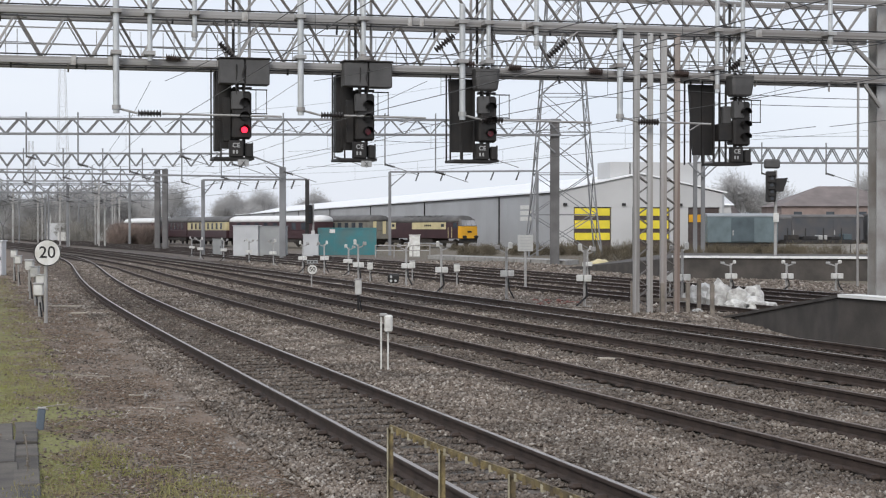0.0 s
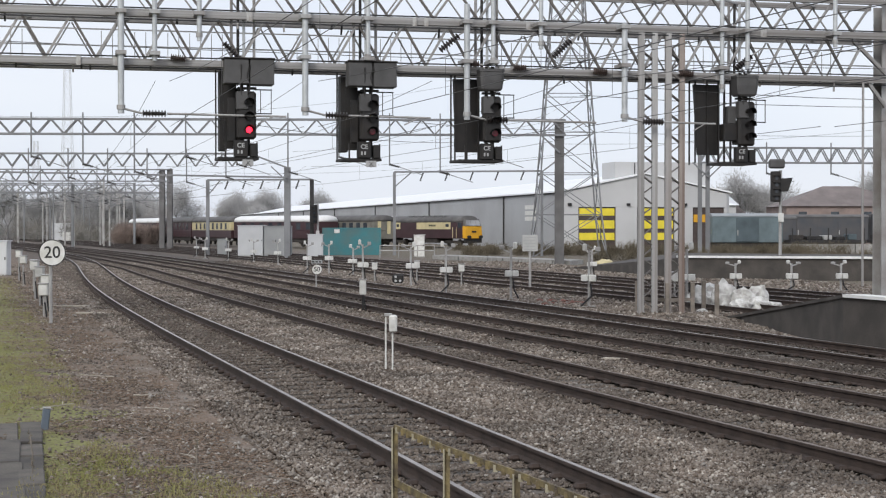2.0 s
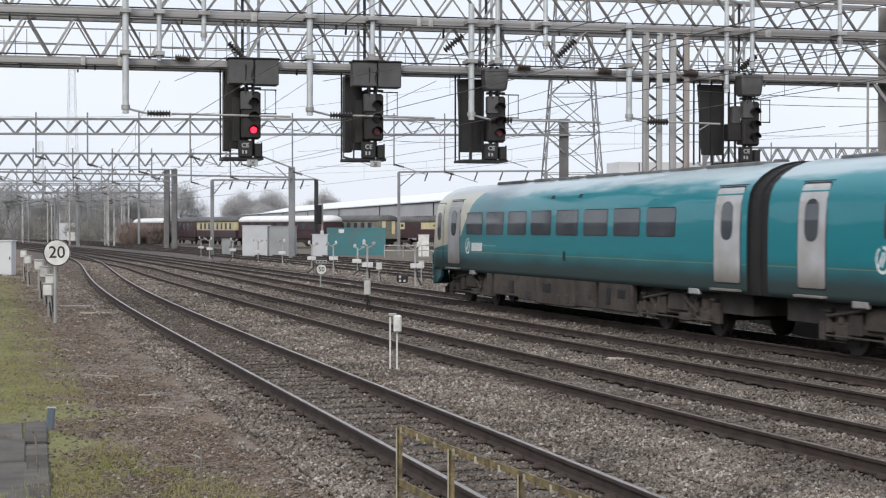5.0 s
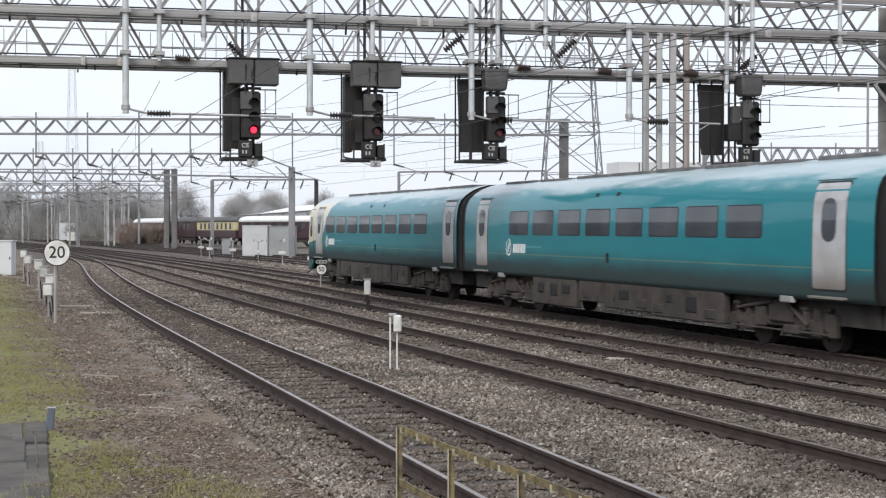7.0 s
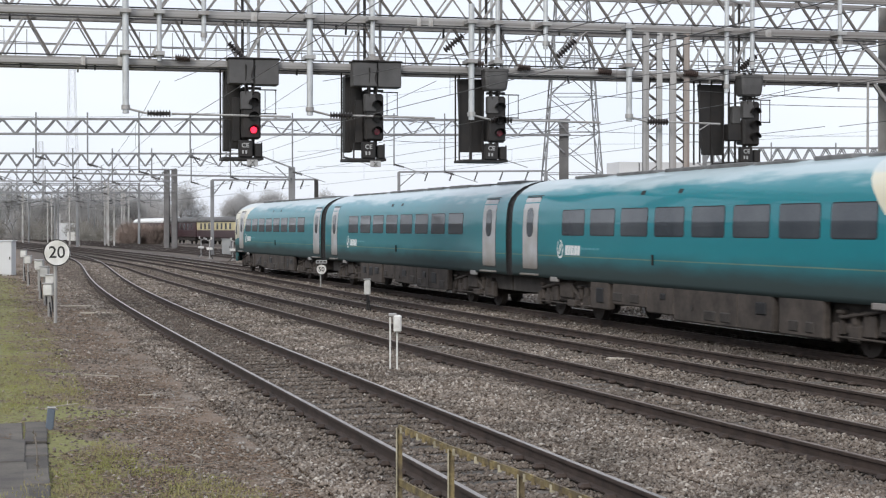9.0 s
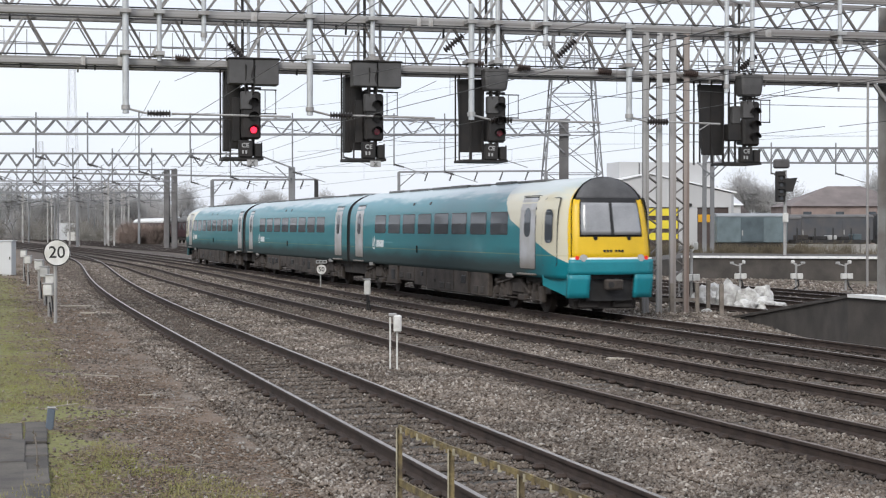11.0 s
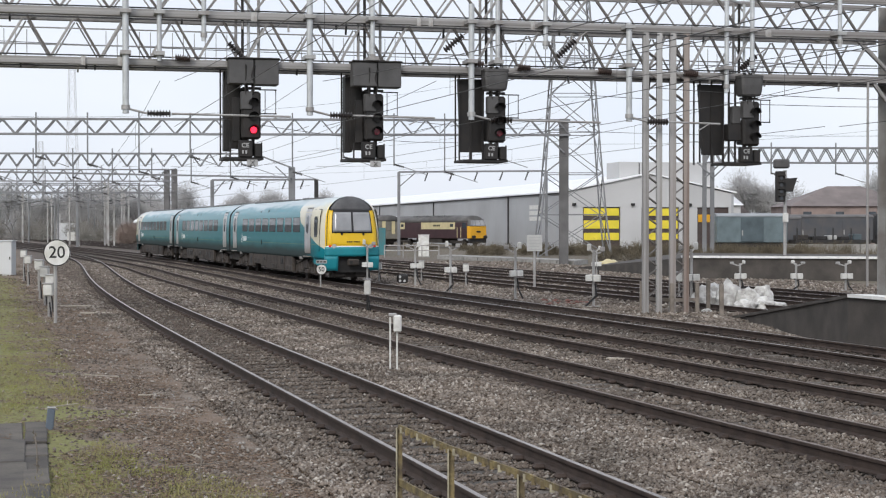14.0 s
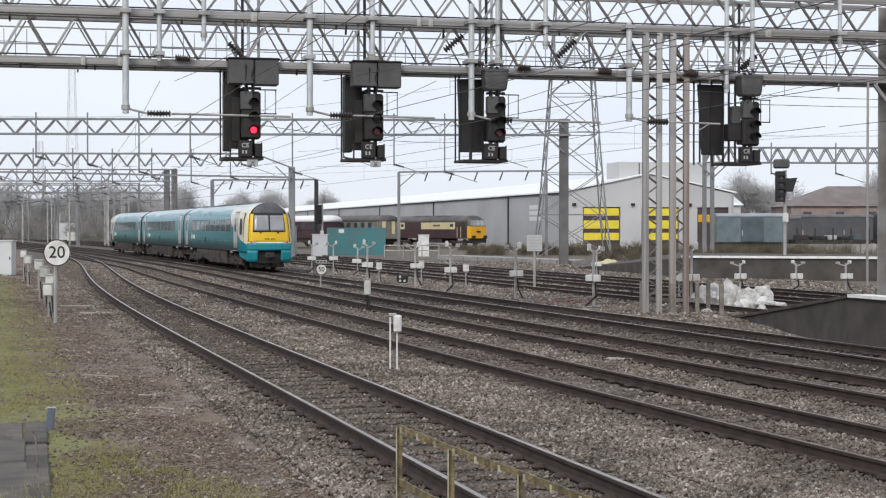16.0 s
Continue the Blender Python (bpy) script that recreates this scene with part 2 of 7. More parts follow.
def sweep(bm, pts, prof, top):
    rings = []
    for i, p in enumerate(pts):
        a, c = pts[max(0, i - 1)], pts[min(len(pts) - 1, i + 1)]
        t = Vector((c[0] - a[0], c[1] - a[1])).normalized()
        nx, ny = t.y, -t.x
        rings.append([bm.verts.new((p[0] + nx * u, p[1] + ny * u, p[2] + v)) for u, v in prof])
    k = len(prof)
    for a, c in zip(rings, rings[1:]):
        for i in range(k):
            fc = bm.faces.new((a[i], a[(i + 1) % k], c[(i + 1) % k], c[i]))
            fc.material_index = 1 if i in top else 0
    bm.faces.new(rings[0])
    bm.faces.new(rings[-1][::-1])
    return bm


def line_points(k, y0, y1, lat, step=2.0):
    out = []
    y = y0
    while y <= y1:
        d = (track_x(k, y + 0.5) - track_x(k, y - 0.5))
        q = 1 / math.sqrt(1 + d * d)
        out.append((track_x(k, y) + lat * q, y - lat * d * q, 0))
        y += step if y < 120 else step * 3
    return out


SLEEP = bpy.data.meshes.new("sleeper")
_b = bmesh.new()
box(_b, -1.3, 1.3, -0.13, 0.13, -0.3, -0.182, 0.015)
for _s in (-1, 1):
    for _o in (-0.11, 0.11):
        box(_b, _s * 0.752 + _o - 0.065, _s * 0.752 + _o + 0.065, -0.07, 0.07, -0.185, -0.115, 0.03)
for _f in _b.faces:
    if max(_v.co.z for _v in _f.verts) > -0.18:
        _f.material_index = 1
_b.to_mesh(SLEEP)
_b.free()
SLEEP.materials.append(SLEEPER)
SLEEP.materials.append(RAILSIDE)


SLEEPER_Y = []


def railway_track(k, y0, y1, sleepers):
    tr = thing("railway_track", Matrix(), "rust-brown steel rails on stained sleepers in grey ballast", "railway track", "running lines", "structure")
    for s in (-1, 1):
        part("rail", sweep(bmesh.new(), line_points(k, y0, y1, s * 0.752), RAIL, (7,)), (RAILSIDE, RAILDULL if k in (1, 2) else RAILTOP), tr)
    y = sleepers[0]
    SLEEPER_Y.append([])
    while y < sleepers[1]:
        SLEEPER_Y[-1].append(y)
        d = track_x(k, y + 0.5) - track_x(k, y - 0.5)
        ob = new("sleeper", SLEEP)
        ob.parent = tr
        ob.matrix_basis = pose(track_x(k, y), y, 0, 0, 0, math.degrees(math.atan(-d)))
        y += 0.65 / math.sqrt(1 + d * d)
    return tr


for _k, _s in enumerate(((8, 75), (14, 75), (18, 75), (22, 70), (30, 75), (40, 75), (45, 75))):
    railway_track(_k, -70 if _k == 3 else -15, 330, _s)

# ---- the train ----
def teal_livery(name, lim, front):
    """Teal paint with a cream cab end, and brown road grime on the lower body. lim: cab end's y, or None."""
    m = bpy.data.materials.new(name)
    m.use_nodes = True
    n, l = m.node_tree.nodes, m.node_tree.links
    b = n["Principled BSDF"]
    b.inputs["Roughness"].default_value = 0.32
    b.inputs["Coat Weight"].default_value, b.inputs["Coat Roughness"].default_value = 0.5, 0.05
    b.inputs["Specular IOR Level"].default_value = 0.25
    co = n.new("ShaderNodeTexCoord")
    sep = n.new("ShaderNodeSeparateXYZ")
    l.new(co.outputs["Object"], sep.inputs[0])
    no = n.new("ShaderNodeTexNoise")
    no.inputs["Scale"].default_value, no.inputs["Detail"].default_value = 1.3, 6
    mp = n.new("ShaderNodeMapping")
    mp.inputs["Scale"].default_value = (1, 0.5, 2.5)
    l.new(co.outputs["Object"], mp.inputs[0])
    l.new(mp.outputs[0], no.inputs["Vector"])

    def math_node(op, a, c, clamp=False):
        k = n.new("ShaderNodeMath")
        k.operation, k.use_clamp = op, clamp
        for i, v in enumerate((a, c)):
            if isinstance(v, (int, float)):
                k.inputs[i].default_value = v
            else:
                l.new(v, k.inputs[i])
        return k.outputs[0]

    def mix(f, a, c):
        k = n.new("ShaderNodeMix")
        k.data_type = "RGBA"
        l.new(f, k.inputs[0])
        for i, v in ((6, a), (7, c)):
            if isinstance(v, tuple):
                k.inputs[i].default_value = (*v, 1)
            else:
                l.new(v, k.inputs[i])
        return k.outputs[2]

    z = sep.outputs["Z"]
    teal = mix(no.outputs["Fac"], (0.002, 0.172, 0.215), (0.004, 0.208, 0.25))
    if lim is not None:
        b0, slope = front
        dist = math_node("SUBTRACT", lim, sep.outputs["Y"]) if lim > 0 else math_node("SUBTRACT", sep.outputs["Y"], lim)
        bound = math_node("ADD", math_node("MULTIPLY", math_node("MAXIMUM", math_node("SUBTRACT", z, 1.95), 0), slope), b0)
        inside = math_node("MULTIPLY", math_node("LESS_THAN", dist, bound), math_node("GREATER_THAN", z, math_node("ADD", math_node("MULTIPLY", dist, 0.1 if lim > 0 else 0.3), 1.6 if lim > 0 else 1.4)))
        teal = mix(inside, teal, (0.66, 0.62, 0.48))
        if lim < 0:
            wrap = math_node("MULTIPLY", math_node("LESS_THAN", dist, math_node("ADD", math_node("MULTIPLY", math_node("MAXIMUM", math_node("SUBTRACT", z, 1.6), 0), 0.13), 0.1)), math_node("GREATER_THAN", z, 1.5))
            teal = mix(wrap, teal, (0.75, 0.48, 0.015))
    # pale sky sheen painted in streaks along the roof
    sheen = n.new("ShaderNodeMapRange")
    sheen.interpolation_type = "SMOOTHSTEP"
    sheen.inputs[1].default_value, sheen.inputs[2].default_value = 3.2, 3.5
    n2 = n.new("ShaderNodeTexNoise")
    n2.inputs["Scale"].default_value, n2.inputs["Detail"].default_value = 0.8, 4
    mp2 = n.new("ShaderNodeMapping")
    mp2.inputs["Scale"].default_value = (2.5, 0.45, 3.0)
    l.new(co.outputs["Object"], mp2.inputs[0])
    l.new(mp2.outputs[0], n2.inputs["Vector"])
    l.new(math_node("ADD", z, math_node("MULTIPLY", math_node("SUBTRACT", n2.outputs["Fac"], 0.5), 0.9)), sheen.inputs[0])
    teal = mix(math_node("MULTIPLY", sheen.outputs[0], 0.8), teal, (0.46, 0.55, 0.58))
    # thin gold line
    line = math_node("MULTIPLY", math_node("GREATER_THAN", z, 1.60), math_node("LESS_THAN", z, 1.625))
    teal = mix(math_node("MULTIPLY", line, 0.35), teal, (0.45, 0.38, 0.12))
    g = n.new("ShaderNodeMapRange")
    g.interpolation_type = "SMOOTHSTEP"
    g.inputs[1].default_value, g.inputs[2].default_value = 1.88, 1.22
    l.new(math_node("ADD", z, math_node("MULTIPLY", math_node("SUBTRACT", no.outputs["Fac"], 0.5), 0.22)), g.inputs[0])
    dirt = math_node("MULTIPLY", g.outputs[0], 0.88)
    if lim is not None and lim < 0:
        dirt = math_node("MULTIPLY", dirt, math_node("MULTIPLY", math_node("SUBTRACT", dist, 0.4), 0.4, True))
    col = mix(dirt, teal, (0.042, 0.039, 0.034))
    l.new(col, b.inputs["Base Color"])
    rr = n.new("ShaderNodeMapRange")
    rr.inputs[3].default_value, rr.inputs[4].default_value = 0.34, 0.85
    l.new(g.outputs[0], rr.inputs[0])
    cw = n.new("ShaderNodeMapRange")
    cw.inputs[3].default_value, cw.inputs[4].default_value = 0.5, 0.0
    l.new(g.outputs[0], cw.inputs[0])
    l.new(cw.outputs[0], b.inputs["Coat Weight"])
    l.new(rr.outputs[0], b.inputs["Roughness"])
    # slightly rippled side panels, so that reflections wander
    n3 = n.new("ShaderNodeTexNoise")
    n3.inputs["Scale"].default_value, n3.inputs["Detail"].default_value = 1.6, 2
    mp3 = n.new("ShaderNodeMapping")
    mp3.inputs["Scale"].default_value = (1, 0.55, 1.6)
    l.new(co.outputs["Object"], mp3.inputs[0])
    l.new(mp3.outputs[0], n3.inputs["Vector"])
    bp = n.new("ShaderNodeBump")
    bp.inputs["Strength"].default_value, bp.inputs["Distance"].default_value = 0.5, 0.03
    l.new(n3.outputs["Fac"], bp.inputs["Height"])
    l.new(bp.outputs[0], b.inputs["Coat Normal"])
    return m


# dark tint, with paler mottling painted in for sky reflections
GLASS = mat("sky_mottled_glass", (0.034, 0.043, 0.055), 0.05, 0, 0.35, 0.45, bump=0, col2=(0.085, 0.095, 0.108))
# pale base colour stands in for the sky mirrored in the windscreen
SCREEN = mat("sky_toned_windscreen", (0.30, 0.305, 0.315), 0.06, 0, 0.25, 0.9, bump=0)
SCREEN.node_tree.nodes["Principled BSDF"].inputs["Coat Weight"].default_value = 1.0
SEAL = mat("black_rubber_seal", (0.012, 0.012, 0.013), 0.6, 0, 0.2)
DOORP = mat("pale_grey_door_paint", (0.50, 0.51, 0.54), 0.35, 0, 0.1, 1.5, col2=(0.36, 0.35, 0.33))
YELLOW = mat("warning_yellow_paint", (0.75, 0.48, 0.015), 0.38, 0, 0.07, 2)
# brown road dirt on the foot of the doors
_dn, _dl = DOORP.node_tree.nodes, DOORP.node_tree.links
_db, _dz, _dr, _dm = _dn["Principled BSDF"], _dn.new("ShaderNodeSeparateXYZ"), _dn.new("ShaderNodeMapRange"), _dn.new("ShaderNodeMix")
_dl.new(_dn.new("ShaderNodeTexCoord").outputs["Object"], _dz.inputs[0])
_dl.new(_dz.outputs["Z"], _dr.inputs[0])
_dr.interpolation_type = "SMOOTHSTEP"
_dr.inputs[1].default_value, _dr.inputs[2].default_value, _dr.inputs[4].default_value = 1.75, 1.2, 0.75
_dm.data_type = "RGBA"
_dm.inputs[7].default_value = (0.13, 0.105, 0.08, 1)
_dl.new(_dr.outputs[0], _dm.inputs[0])
_dl.new(_db.inputs["Base Color"].links[0].from_socket, _dm.inputs[6])
_dl.new(_dm.outputs[2], _db.inputs["Base Color"])
# leading nose: grimy teal darkened further for the shade there
NOSED = mat("shaded_grimy_teal", (0.012, 0.13, 0.15), 0.5, 0, 0.25, 2, col2=(0.03, 0.07, 0.07))
NOSE = mat("bright_teal_paint", (0.013, 0.24, 0.29), 0.4, 0, 0.1, 2)
GRIME = mat("brown_underframe_grime", (0.068, 0.056, 0.048), 0.9, 0, 0.5, 1.7, col2=(0.03, 0.025, 0.022), fine=9)
# grime colour raised a little, in place of flare over the darks
GRIMED = mat("dark_underframe_grime", (0.05, 0.043, 0.038), 0.8, 0, 0.35, 3)
ROOFG = mat("grey_roof_paint", (0.10, 0.10, 0.105), 0.6, 0, 0.25, 2)
ROOFS = mat("sooty_roof_equipment", (0.17, 0.17, 0.17), 0.7, 0, 0.3, 3)
STEEL = mat("grimy_wheel_steel", (0.06, 0.05, 0.044), 0.6, 0.3, 0.3)
LENS = mat("pale_lamp_lens", (0.45, 0.45, 0.45), 0.15, 0, 0.05, bump=0)
TAIL = glow("lit_tail_lamp", (0.6, 0.02, 0.015), 0.3)
FAINT = mat("faint_blue_green_vinyl", (0.10, 0.30, 0.34), 0.5, 0, 0.05, bump=0)
LOGOW = mat("white_vinyl", (0.75, 0.78, 0.78), 0.4, 0, 0.05, bump=0)

HALF = ((1.0, 1.36), (1.12, 1.385), (1.3, 1.395), (1.6, 1.40), (2.0, 1.40), (2.4, 1.395), (2.8, 1.372), (3.05, 1.325), (3.22, 1.24), (3.4, 1.06), (3.54, 0.84), (3.65, 0.56), (3.71, 0.26))


def half_width(z):
    return float(np.interp(z, [a for a, _ in HALF], [b for _, b in HALF]))


def side_panel(bm, s, y0, y1, z0, z1, off, r=0.05, seg=3, depth=0.02):
    """A rounded panel that lies on the body side s (-1 or 1) and follows its curve."""
    loop = []
    for cy, cz, a0 in ((y1 - r, z1 - r, 0), (y0 + r, z1 - r, 90), (y0 + r, z0 + r, 180), (y1 - r, z0 + r, 270)):
        for i in range(seg + 1):
            a = radians(a0 + 90 * i / seg)
            loop.append((cy + r * math.cos(a), cz + r * math.sin(a)))
    n = 6
    zs = [z0 + (z1 - z0) * i / n for i in range(n + 1)]

    def edge(z):
        ys = []
        for (ya, za), (yb, zb) in zip(loop, loop[1:] + loop[:1]):
            if min(za, zb) - 1e-6 <= z <= max(za, zb) + 1e-6:
                f = 0.5 if abs(zb - za) < 1e-9 else (z - za) / (zb - za)
                ys.append(ya + f * (yb - ya))
                if abs(zb - za) < 1e-9:
                    ys += [ya, yb]
        return min(ys), max(ys)

    zs = sorted(set(round(z, 4) for z in zs + [z for _, z in loop]))
    prev = None
    for z in zs:
        a, c = edge(min(max(z, z0 + 1e-5), z1 - 1e-5))
        x = half_width(z) + off
        row = [bm.verts.new((s * (x - depth), a, z)), bm.verts.new((s * x, a, z)), bm.verts.new((s * x, c, z)), bm.verts.new((s * (x - depth), c, z))]
        if prev:
            for i in range(3):
                bm.faces.new((prev[i], prev[i + 1], row[i + 1], row[i]))
        else:
            bm.faces.new(row)
        prev = row
    bm.faces.new(prev)
    return bm


RAKE_Z = (0.4, 1.0, 1.5, 1.62, 2.2, 3.18, 3.4, 3.6, 3.72)
RAKE_Y = (0.12, 0.0, 0.0, 0.01, 0.06, 0.27, 0.32, 0.40, 0.52)


def rake(z):
    return float(np.interp(z, RAKE_Z, RAKE_Y))


def nose_half(z):
    """Half width of the cab's front at height z."""
    return half_width(max(z, 1.3)) * (0.82 if z < 1.5 else 0.82 - 0.03 * (z - 1.5))


def body_shell(L, cab):
    """cab: +1 or -1 for the end that has a cab, or 0."""
    bm = bmesh.new()
    prof = [(-w, z) for z, w in HALF] + [(0, 3.72)] + [(w, z) for z, w in reversed(HALF)]
    ds = [0, 0.15, 0.35, 0.6, 1.0, 1.4, 1.8, 3.0] if cab else [0.35]
    ys = []
    for d in ds:
        ys.append((L / 2 - d, d if cab else None))
    k = 8
    for i in range(1, k):
        a, c = L / 2 - ds[-1], -L / 2 + 0.35
        ys.append((a + (c - a) * i / k, None))
    ys.append((-L / 2 + 0.35, None))
    rings = []
    for y, d in ys:
        ring = []
        for x, z in prof:
            if d is None or d >= 1.8:
                ring.append(bm.verts.new((x, y, z)))
            else:
                f, f1 = (1 - d / 1.8), max(0, 1 - d)
                hw = half_width(z)
                w = hw + (nose_half(z) - hw) * f1 ** 1.7 if hw > 0 else 0
                ring.append(bm.verts.new((x / hw * w if x else 0, y - rake(z) * f, z)))
        rings.append(ring)
    for a, c in zip(rings, rings[1:]):
        for i in range(len(prof) - 1):
            bm.faces.new((a[i], a[i + 1], c[i + 1], c[i]))
        bm.faces.new((a[-1], a[0], c[0], c[-1]))
    # end walls with edges of their own, black for the shade between cars
    for ring in ([rings[-1]] if cab else [rings[0], rings[-1]]):
        bm.faces.new([bm.verts.new(v.co) for v in ring]).material_index = 1
    if cab < 0:
        bmesh.ops.rotate(bm, verts=bm.verts, cent=(0, 0, 0), matrix=Matrix.Rotation(math.pi, 3, "Z"))
    return bm


def front_patch(L, z0, z1, f0, f1, off, nz=5, nx=8, thick=0.03):
    """A piece of the cab's front between heights z0, z1 and fractions f0, f1 of its width, off metres proud."""
    bm = bmesh.new()
    g = []
    for j in range(nz + 1):
        z = z0 + (z1 - z0) * j / nz
        row = []
        for i in range(nx + 1):
            f = f0 + (f1 - f0) * i / nx
            x = f * nose_half(z)
            y = L / 2 - rake(z) + 0.14 * (1 - f * f) + off
            row.append((bm.verts.new((x, y, z)), bm.verts.new((x, y - thick, z))))
        g.append(row)
    for j in range(nz):
        for i in range(nx):
            for k in (0, 1):
                bm.faces.new((g[j][i][k], g[j][i + 1][k], g[j + 1][i + 1][k], g[j + 1][i][k]))
    for j in range(nz):
        for i in (0, nx):
            bm.faces.new((g[j][i][0], g[j][i][1], g[j + 1][i][1], g[j + 1][i][0]))
    for i in range(nx):
        for j in (0, nz):
            bm.faces.new((g[j][i][0], g[j][i][1], g[j][i + 1][1], g[j][i + 1][0]))
    return bm


WHEELS = []
L1, L2, CUT_A, CUT_B = 23.71, 23.03, 1.6, 1.0


def bogie(car, y):
    fr = bmesh.new()
    for s in (-1, 1):
        box(fr, s * 1.06 - 0.07, s * 1.06 + 0.07, y - 1.75, y + 1.75, 0.42, 0.62, 0.03)
        for o in (-1.3, 1.3):
            box(fr, s * 1.08 - 0.11, s * 1.08 + 0.11, y + o - 0.2, y + o + 0.2, 0.28, 0.6, 0.04)
            rod(fr, (s * 1.1, y + o, 0.6), (s * 1.1, y + o, 0.82), 0.11)
        box(fr, s * 1.1 - 0.1, s * 1.1 + 0.1, y - 0.45, y + 0.45, 0.5, 0.95, 0.04)
        rod(fr, (s * 1.18, y - 1.0, 0.5), (s * 1.18, y - 0.35, 0.85), 0.045)
        box(fr, s * 1.15 - 0.04, s * 1.15 + 0.04, y + 0.6, y + 1.0, 0.4, 0.8, 0.02)
        for o in (-1.72, -0.9, 0.9, 1.72):
            rod(fr, (s * 1.12, y + o, 0.42), (s * 1.12, y + o, 0.8), 0.085, seg=8)
            box(fr, s * 1.12 - 0.1, s * 1.12 + 0.1, y + o - 0.12, y + o + 0.12, 0.78, 0.86, 0.02)
        rod(fr, (s * 1.2, y + 0.3, 0.9), (s * 1.2, y + 1.7, 0.72), 0.035)
        rod(fr, (s * 1.18, y - 1.9, 0.36), (s * 1.18, y + 1.9, 0.36), 0.022)
        box(fr, s * 1.16 - 0.09, s * 1.16 + 0.09, y - 0.75, y - 0.2, 0.3, 0.48, 0.03)
        box(fr, s * 1.14 - 0.07, s * 1.14 + 0.07, y - 2.0, y - 1.75, 0.3, 0.75, 0.03)
        box(fr, s * 1.14 - 0.07, s * 1.14 + 0.07, y + 1.8, y + 2.0, 0.25, 0.62, 0.03)
    box(fr, -1.0, 1.0, y - 0.3, y + 0.3, 0.45, 0.75)
    bg_ = part("bogie", fr, GRIME, car, "grimy brown bogie frame with springs")
    for o in (-1.3, 1.3):
        bm = bmesh.new()
        for s in (-1, 1):
            rod(bm, (s * 0.69, 0, 0), (s * 0.82, 0, 0), 0.42, seg=24)
            rod(bm, (s * 0.66, 0, 0), (s * 0.69, 0, 0), 0.45, seg=24)
            for a in range(4):
                c, d = math.cos(a * math.pi / 2), math.sin(a * math.pi / 2)
                rod(bm, (s * 0.82, c * 0.25, d * 0.25), (s * 0.835, c * 0.25, d * 0.25), 0.05, seg=6)
        rod(bm, (-0.7, 0, 0), (0.7, 0, 0), 0.08)
        w = part("wheelset", bm, STEEL, bg_)
        w.location = (0, y + o, 0.42)
        WHEELS.append(w)


def logo_marks(car, s, y, L):
    bm = bmesh.new()
    zc = 1.80
    # ring emblem, open at the upper right, with a slanting stroke through it
    for i in range(24):
        a, c = radians(15 * i), radians(15 * (i + 1))
        if i in (4, 5):
            continue
        q = []
        for r_, t in ((0.195, a), (0.25, a), (0.25, c), (0.195, c)):
            zz = zc + r_ * math.sin(t)
            q.append(bm.verts.new((s * (half_width(zz) + 0.006), y + r_ * math.cos(t) * 0.85, zz)))
        bm.faces.new(q)
    d = -1 if s < 0 else 1
    for o in (-0.045, 0.05):
        bar(bm, (s * 1.404, y - d * (0.09 - o), zc - 0.13), (s * 1.404, y + d * (0.07 + o), zc + 0.13), 0.006, 0.045)
    part("emblem", bm, LOGOW, car, "white ring emblem")
    # the operator's name as plain slanting bars
    c = y + d * 0.34
    for w in (0.17, 0.13, 0.13, 0.05, 0.15, 0.17):
        bm = bmesh.new()
        z0, z1, k = zc - 0.15, zc + 0.1, 0.04 * d
        e = c + d * w
        base = [(s * 1.401, c, z0), (s * 1.401, e, z0), (s * 1.401, e + k, z1), (s * 1.401, c + k, z1)]
        quad_solid(bm, base, [(p[0] + s * 0.006, p[1], p[2]) for p in base])
        part("lettering_bar", bm, LOGOW, car)
        c = e + d * 0.035
    # faint second line of small lettering
    for i in range(5):
        bm = bmesh.new()
        o = y + d * (1.5 + 0.24 * i)
        box(bm, s * 1.401 - 0.003, s * 1.401 + 0.004, o - 0.09, o + 0.09, zc + 0.0, zc + 0.05)
        part("small_lettering_bar", bm, FAINT, car)


